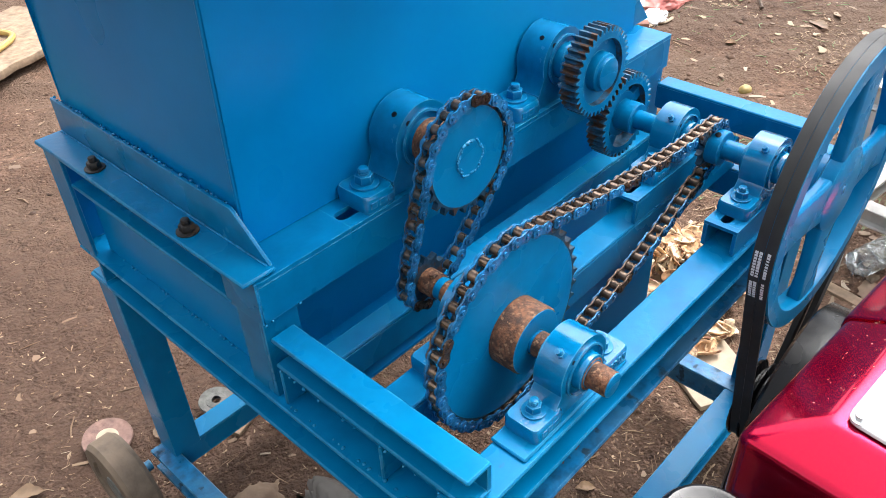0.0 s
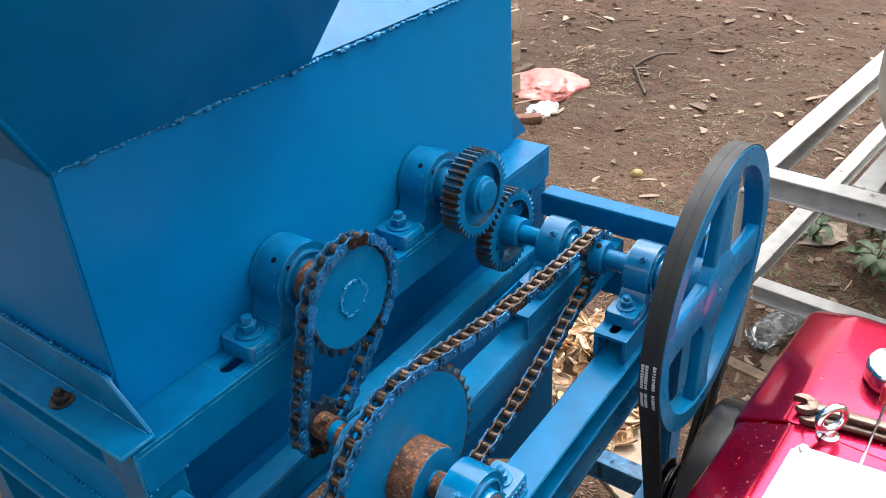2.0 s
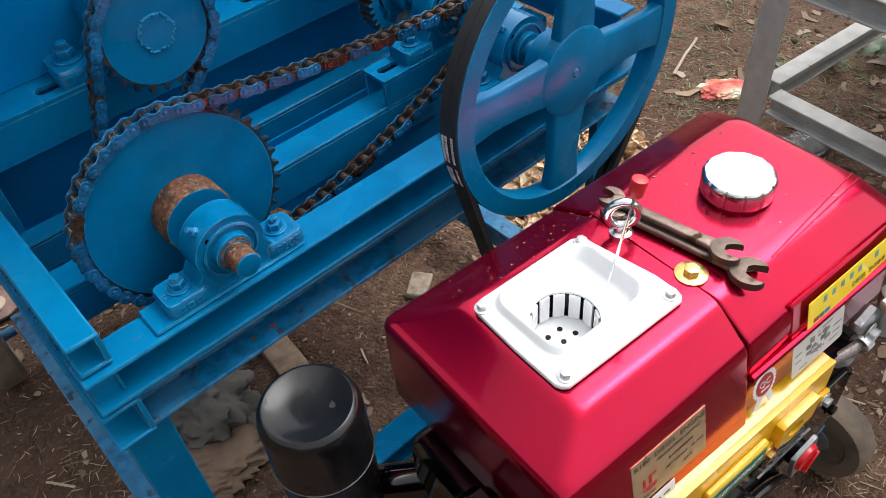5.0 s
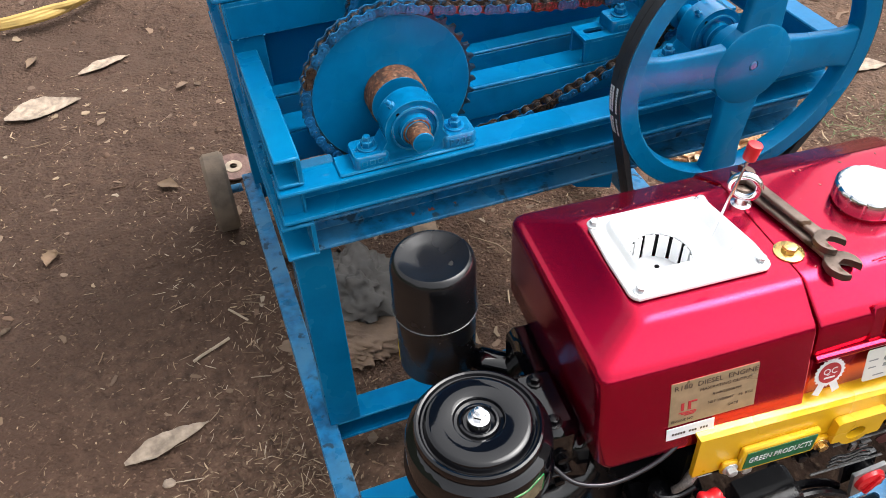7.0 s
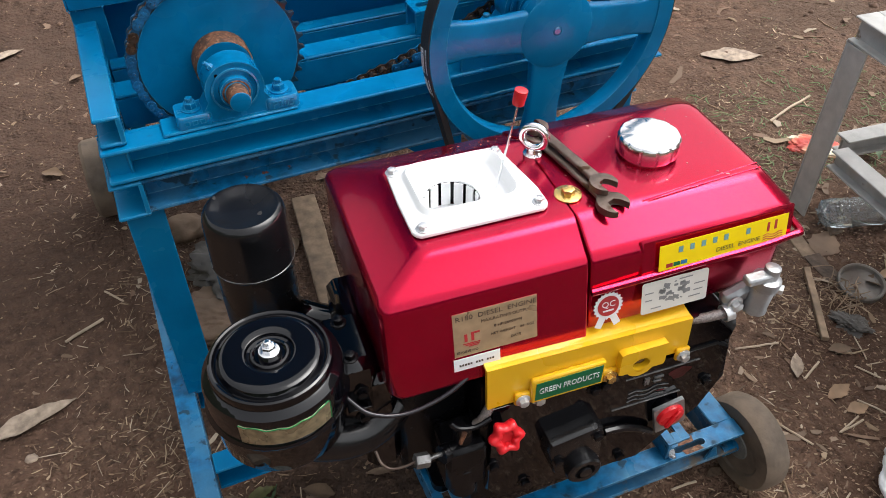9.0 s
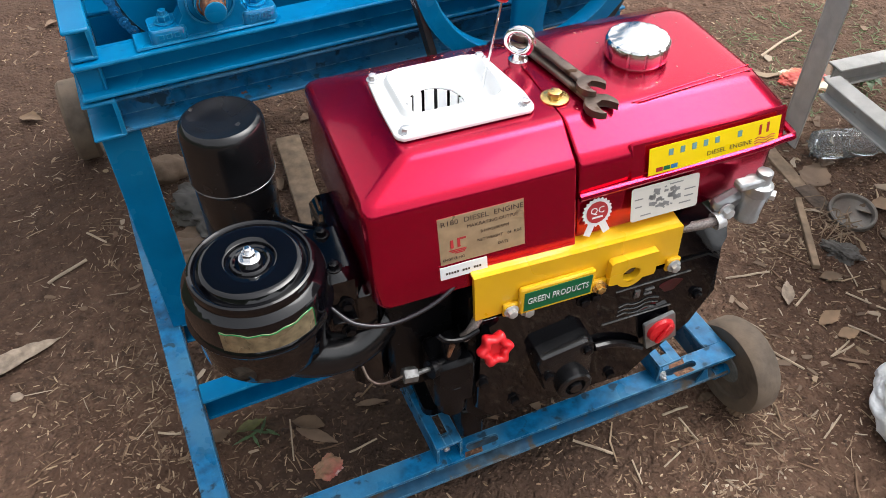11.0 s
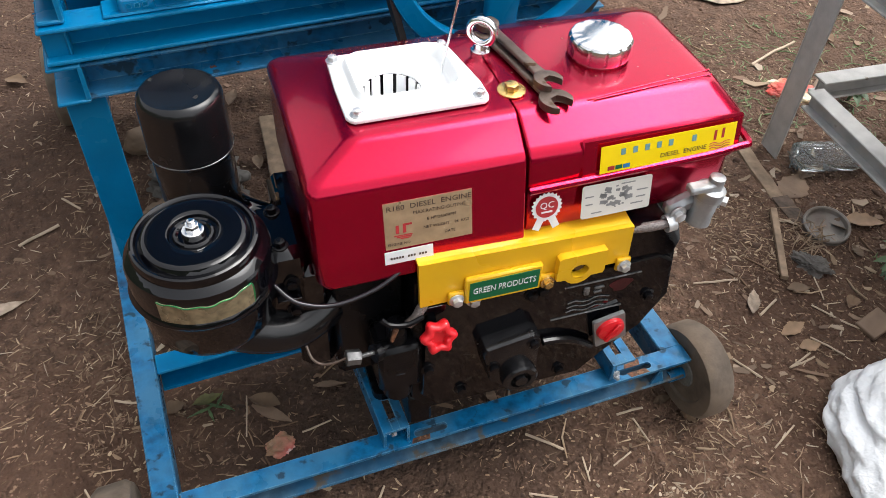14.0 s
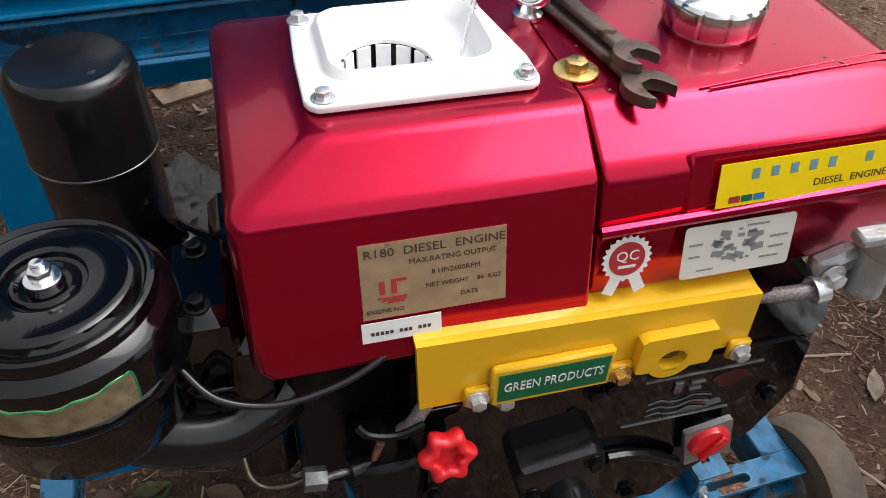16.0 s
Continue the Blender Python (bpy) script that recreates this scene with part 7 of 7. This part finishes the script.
for i in range(50):
    x, y = R4.choice(((R4.uniform(0.9, 2.0), R4.uniform(-0.6, 0.5)), (R4.uniform(1.2, 4.0), R4.uniform(-0.3, 2.4)), (R4.uniform(0.1, 0.9), R4.uniform(0.0, 0.8)), (R4.uniform(-0.5, 0.4), R4.uniform(0.5, 2.0)), (R4.uniform(0.15, 0.7), R4.uniform(-0.35, 0.05))))
    s = R4.uniform(0.012, 0.032) * (2.0 if x > 2 else 1)
    flat_leaf((x, y), s * R4.uniform(1.2, 2.2), s, R4.uniform(0, 360), R4.choice((DRY_LEAF, DRY_LEAF, DRY_LEAF, CARD)), "small dry brown leaf on the soil", R4.uniform(0.2, 0.9))


def weed(c, n, size, label, seed):
    ob = thing("weed", label, "plant", (0, 0, 0), Matrix.Translation((c[0], c[1], height(*c))), group="weeds")
    rr = random.Random(seed)
    for i in range(n):
        az = rr.uniform(0, 360)
        L = size * rr.uniform(0.5, 1.0)
        h = size * rr.uniform(0.3, 0.9)
        bm = bmesh.new()
        rows = []
        m = 8
        for k in range(m + 1):
            t = k / m
            half = L * 0.24 * math.sin(math.pi * min(0.97, max(0.02, t)))
            x = 0.25 * L + L * t
            z = h + 0.15 * L * math.sin(t * 2.6) - 0.25 * L * t * t
            rows.append([bm.verts.new((x, half * s, z + 0.25 * half * abs(s))) for s in (-1, -0.5, 0, 0.5, 1)])
        for a, b in zip(rows, rows[1:]):
            for j in range(4):
                bm.faces.new((a[j], b[j], b[j + 1], a[j + 1]))
        bmesh.ops.transform(bm, matrix=pose(0, 0, 0, 0, 0, az), verts=bm.verts)
        part("leaf", bm, LEAF, ob)
        d = Vector((math.cos(radians(az)), math.sin(radians(az)), 0))
        part("stalk", sweep(bmesh.new(), [(0, 0, -0.01), d * 0.12 * L + Vector((0, 0, 0.6 * h)), d * 0.26 * L + Vector((0, 0, h))], 0.0015, 5), LEAF, ob)
    return ob


weed((1.44, -0.30), 26, 0.055, "low green weed beside the sack", 1)
weed((1.52, -0.34), 18, 0.05, "low green weed beside the sack", 2)
weed((1.90, -0.14), 18, 0.075, "broad-leaved green weed under the stand", 3)
weed((1.82, -0.22), 14, 0.07, "broad-leaved green weed under the stand", 4)
weed((2.02, -0.26), 14, 0.07, "broad-leaved green weed under the stand", 5)
weed((1.98, 0.02), 16, 0.07, "broad-leaved green weed under the stand", 8)
weed((1.86, 0.10), 14, 0.04, "small green weed under the stand", 9)
weed((2.10, -0.10), 16, 0.07, "broad-leaved green weed under the stand", 10)
weed((1.72, 0.16), 14, 0.04, "small green weed by the stand", 6)
weed((2.20, 0.05), 14, 0.06, "small green weed behind the stand", 7)


def bottle(c, rz, label, squash):
    ob = thing("plastic_bottle", label, "bottle", (0, 0, 0), Matrix.Translation((c[0], c[1], height(c[0], c[1]) + c[2])) @ pose(0, 0, 0, 0, 90, rz), group="bottles")
    prof = [(0.0, 0.0), (0.022, 0.0), (0.031, 0.006), (0.033, 0.02), (0.0325, 0.06), (0.030, 0.065), (0.033, 0.07), (0.0325, 0.12), (0.026, 0.15), (0.014, 0.172), (0.0125, 0.19)]
    bm = lathe(bmesh.new(), prof, None, 28, False)
    for v in bm.verts:
        v.co.x *= squash
        v.co += 0.004 * Vector((noise.noise(v.co * 60), noise.noise(v.co * 60 + Vector((5, 0, 0))), 0))
    part("bottle_body", bm, PET, ob)
    for i in range(5):
        a = 72 * i
        part("base_rib", B(0.004, 0.029, -0.0022, 0.0022, -0.0012, 0.0012, 0.0005, pose(0, 0, 0, 0, 0, a)), PET, ob)
    part("bottle_cap", C((0, 0, 0.188), (0, 0, 0.202), 0.014, seg=20, bevel=0.001), INK_BLUE, ob)
    return ob


bottle((1.438, 0.014, 0.030), -18, "clear crushed plastic bottle lying by the stand", 0.9)
lone("tin_lid", lathe(bmesh.new(), [(0.0, 0.003), (0.034, 0.003), (0.037, 0.005), (0.039, 0.013), (0.042, 0.0145), (0.0445, 0.013), (0.045, 0.004), (0.043, 0.0), (0.0, 0.0)], Matrix.Translation((1.378, -0.163, height(1.378, -0.163) + 0.003)) @ pose(0, 0, 0, 8, -6, 0), 40, False), mat("dull_tin", (0.20, 0.18, 0.16), 0.5, 0.3, var=0.3, scale=40, bump=0.3, big=(0.13, 0.10, 0.08), big_scale=20), "dull grey tin lid lying on the soil", "lid")
bm = bmesh.new()
for i in range(22):
    x0, y0 = 1.322 + R4.uniform(-0.022, 0.022), -0.175 + R4.uniform(-0.05, 0.05)
    a = R4.uniform(0, 6.28)
    sweep(bm, [(x0 + 0.05 * t * math.cos(a + 0.8 * t * R4.uniform(-2, 2)), y0 + 0.05 * t * math.sin(a + t), height(x0, y0) + 0.006 + 0.012 * t * (1 - t) * 4 * R4.random()) for t in (0, .33, .66, 1)], 0.0011, 4)
lone("frayed_string", bm, WOOD, "tangle of dark frayed string on the soil", "string", kind="stuff")

# heap of dried husks on the board
HEAP = thing("husk_heap", "heap of dried tan fruit husks behind the frame", "husks", (0, 0, 0), Matrix())
husk_meshes = []
for k in range(6):
    bm = bmesh.new()
    rx, ry = 0.0215 + 0.003 * (k % 3), 0.0125 + 0.002 * (k % 2)
    prof = [(0.35, 0.0), (0.75, 0.0005), (1.0, 0.003), (1.03, 0.006), (0.90, 0.0068), (0.70, 0.003), (0.36, 0.0025), (0.10, 0.003)]
    rings = []
    for q, z in prof:
        rings.append([Vector((rx * q * math.cos(a) * (1 + 0.12 * noise.noise(Vector((math.cos(a) * 2, math.sin(a) * 2, k * 3.1)))), ry * q * math.sin(a), z + q * 0.004 * noise.noise(Vector((math.cos(a) * 1.1, math.sin(a) * 1.1, k * 9.0))))) for a in [2 * math.pi * i / 12 for i in range(12)]])
    skin(bm, rings)
    me = mesh_of("husk", bm, 60)
    me.materials.append(mat("dried_husk", [(0.56, 0.38, 0.22), (0.42, 0.24, 0.12), (0.66, 0.48, 0.31), (0.58, 0.38, 0.20), (0.70, 0.53, 0.36), (0.50, 0.31, 0.17)][k], 0.5, var=0.55, scale=110, spots=(0.16, 0.07, 0.035), spot_scale=60, spot_at=0.60, bump=0.5, bump_scale=160, rand=0.3))
    husk_meshes.append(me)
R5 = random.Random(33)
for i in range(300):
    a, r = R5.uniform(0, 6.28), math.sqrt(R5.random())
    x, y = 1.17 + 0.20 * r * math.cos(a), 0.335 + 0.17 * r * math.sin(a)
    if i > 235:
        x, y = 1.02 + R5.uniform(-0.07, 0.08), 0.20 + R5.uniform(-0.07, 0.09)
        r = 0.95
    z = height(x, y) + 0.013 + 0.055 * max(0, 1 - r * r) * R5.uniform(0.55, 1.0)
    ln = new("husk", R5.choice(husk_meshes))
    ln.parent = HEAP
    ln.matrix_basis = Matrix.Translation((x, y, z)) @ pose(0, 0, 0, R5.uniform(-55, 55) + (180 if R5.random() < 0.3 else 0), R5.uniform(-50, 50), R5.uniform(0, 360))

# ---- straw, chips and clods ----


def slivers(name, count, spots, length, width, material, label, category, seed, thick=0.35, bend=0.12):
    rr = random.Random(seed)
    verts, faces = [], []
    for i in range(count):
        x0, x1, y0, y1 = rr.choices([s[:4] for s in spots], [s[4] for s in spots])[0]
        x, y = rr.uniform(x0, x1), rr.uniform(y0, y1)
        far = 1.0 + 0.35 * max(0, math.hypot(x - 0.4, y + 0.2) - 1.5)
        L, w = rr.uniform(*length) * far, rr.uniform(*width) * far
        if rr.random() < 0.12:
            L *= 2.2
        t = w * thick
        a = rr.uniform(0, 6.283)
        ca, sa = math.cos(a), math.sin(a)
        z = height(x, y) + t * 0.5
        rise, mid = rr.uniform(-0.08, 0.16) * L, rr.uniform(-bend, bend) * L
        b = len(verts)
        for u, off, k in ((-0.5, 0.0, 0.7), (0.0, mid, 1.0), (0.5, 0.0, 0.5)):
            for v, h in ((-0.5, 0), (0.5, 0), (0.5, 1), (-0.5, 1)):
                lx, ly = u * L, v * w * k + off
                verts.append((x + lx * ca - ly * sa, y + lx * sa + ly * ca, z + (u + 0.5) * rise + h * t - 0.3 * t))
        for s in (0, 4):
            for q in range(4):
                r = (q + 1) % 4
                faces.append((b + s + q, b + s + r, b + s + 4 + r, b + s + 4 + q))
        faces += [(b, b + 3, b + 2, b + 1), (b + 8, b + 9, b + 10, b + 11)]
    me = bpy.data.meshes.new(name)
    me.from_pydata(verts, [], faces)
    me.materials.append(material)
    return tagged(new(name, me), label, category, kind="stuff")


LEFT_CHIPS = [(-0.10, 0.12, -0.1, 0.9, 3), (-0.45, 0.1, 0.2, 1.2, 1), (0.12, 0.4, -0.1, 0.6, 1)]
NEAR = [(0.55, 1.7, -0.75, 0.6, 5), (0.15, 1.0, -0.55, 0.75, 1.6), (-0.6, 0.25, -0.5, 1.4, 1.7), (1.2, 4.2, -0.6, 2.8, 3.5), (-0.8, 1.2, 0.6, 2.6, 1.3)]
slivers("straw", 7500, NEAR, (0.004, 0.018), (0.0006, 0.0018), STRAW, "short straw and wood slivers strewn over the soil", "straw", 41, 0.35, 0.06)
slivers("wood_shavings", 12000, NEAR, (0.002, 0.008), (0.0010, 0.0036), STRAW, "small pale wood chips trodden into the soil", "chips", 42, 0.3)
FRONT_CHIPS = [(0.62, 1.25, -0.80, -0.45, 3), (0.95, 1.6, -0.6, -0.1, 3), (0.78, 0.90, -0.56, -0.50, 0.8), (0.35, 0.8, -0.75, -0.5, 1.5)]
slivers("straw", 520, FRONT_CHIPS, (0.006, 0.018), (0.0009, 0.0022), PALE_STRAW, "pale straw and splinters strewn before the engine", "straw", 48, 0.4, 0.08)
slivers("wood_shavings", 260, FRONT_CHIPS, (0.003, 0.009), (0.0018, 0.0045), PALE_STRAW, "pale flat wood chips before the engine", "chips", 49, 0.3)
slivers("straw", 420, LEFT_CHIPS, (0.006, 0.022), (0.0008, 0.0020), PALE_STRAW, "pale straw and splinters strewn beside the frame", "straw", 53, 0.4, 0.10)
slivers("twigs", 220, [(0.6, 1.8, -0.7, 0.6, 3), (1.2, 4.2, -0.4, 2.8, 3), (-0.6, 0.6, -0.4, 1.8, 1)], (0.025, 0.07), (0.0016, 0.0036), STRAW, "thin dry twigs scattered over the soil", "twigs", 43, 0.8)
HEAPS = [(0.02, 0.13, -0.28, 0.10, 2), (0.05, 0.14, 0.1, 0.5, 1), (-0.12, 0.10, -0.15, 0.1, 1), (0.16, 0.4, -0.33, -0.1, 0.5), (1.12, 1.32, -0.22, -0.02, 3), (1.05, 1.25, -0.05, 0.25, 2), (0.75, 1.0, -0.50, -0.42, 1.0), (2.30, 2.62, 0.36, 0.58, 3), (2.55, 2.85, 0.48, 0.66, 2), (2.95, 3.30, 1.08, 1.38, 3), (2.75, 3.0, 0.95, 1.10, 1.5), (3.3, 3.6, 0.45, 0.7, 2), (2.0, 2.3, 0.9, 1.2, 1), (1.75, 2.0, 0.55, 0.8, 1), (1.35, 1.6, 0.25, 0.5, 1)]
slivers("dry_grass", 4200, HEAPS, (0.005, 0.020), (0.0009, 0.0026), STRAW, "patches of dry chopped grass on the soil", "straw", 46, 0.35, 0.05)
slivers("leaf_crumbs", 900, HEAPS + NEAR, (0.004, 0.011), (0.002, 0.006), STRAW, "crumbled dry leaves on the soil", "leaves", 47, 0.12)
FAR = [(1.3, 4.4, 0.15, 2.8, 5), (1.5, 3.2, -0.9, 0.3, 3), (-0.6, 1.2, 1.0, 2.8, 1), (1.0, 1.8, -0.4, 0.5, 0.35)]
slivers("leaf_litter", 520, FAR, (0.014, 0.040), (0.007, 0.020), LEAFY, "dead leaves and torn scraps strewn over the soil", "leaves", 61, 0.10, 0.25)
slivers("leaf_litter", 260, [(0.12, 0.9, -0.35, 0.7, 2), (1.0, 1.5, -0.5, 0.1, 2), (-0.5, 0.1, 0.2, 1.3, 1)], (0.010, 0.026), (0.004, 0.011), LEAFY, "small dead leaves trodden into the soil", "leaves", 62, 0.12, 0.25)
slivers("grass", 1600, [(1.45, 2.0, 0.12, 0.55, 3), (1.6, 2.3, -0.35, 0.15, 4), (1.42, 1.7, -0.40, -0.25, 2), (1.9, 3.0, 0.3, 1.4, 1.2), (2.2, 3.4, -0.4, 0.5, 1.5)], (0.012, 0.030), (0.0016, 0.0036), GRASS, "sparse short grass blades in the soil", "grass", 44, 0.3, 0.25)


def clods(count, seed, spots, big, label):
    rr = random.Random(seed)
    verts, faces = [], []
    for i in range(count):
        x0, x1, y0, y1 = rr.choices([s[:4] for s in spots], [s[4] for s in spots])[0]
        x, y = rr.uniform(x0, x1), rr.uniform(y0, y1)
        r = 0.0012 + big * rr.random() ** 5
        r *= 1 + 0.3 * max(0, math.hypot(x - 0.4, y) - 1.5)
        z = height(x, y) - r * 0.1
        b = len(verts)
        for d in ((1, 0, 0), (0, 1, 0), (-1, 0, 0), (0, -1, 0), (0, 0, 0.8), (0, 0, -0.8)):
            verts.append((x + r * (d[0] + rr.uniform(-0.35, 0.35)), y + r * (d[1] + rr.uniform(-0.35, 0.35)), z + r * 0.8 * (d[2] + rr.uniform(-0.25, 0.25))))
        for q in range(4):
            faces += [(b + q, b + (q + 1) % 4, b + 4), (b + (q + 1) % 4, b + q, b + 5)]
    me = bpy.data.meshes.new("soil_clods")
    me.from_pydata(verts, [], faces)
    me.shade_smooth()
    me.materials.append(CLOD)
    return tagged(new("soil_clods", me), label, "soil", kind="stuff")


clods(12000, 51, NEAR, 0.0050, "loose crumbs and clods of brown soil")
clods(7000, 52, FAR, 0.013, "larger loose clods of brown soil")

for bm, parent, material in WELDS.values():
    tagged(part("weld_bead", bm, material, parent, sharp=70), kind="stuff")
for ob in scene.objects:
    if ob.type == "MESH" and ob.name.split(".")[0] in ("printed_mark", "printed_diagram", "printed_emblem", "cast_emblem", "raised_mark", "drain_hole", "weld_bead"):
        ob["kind"] = "stuff"
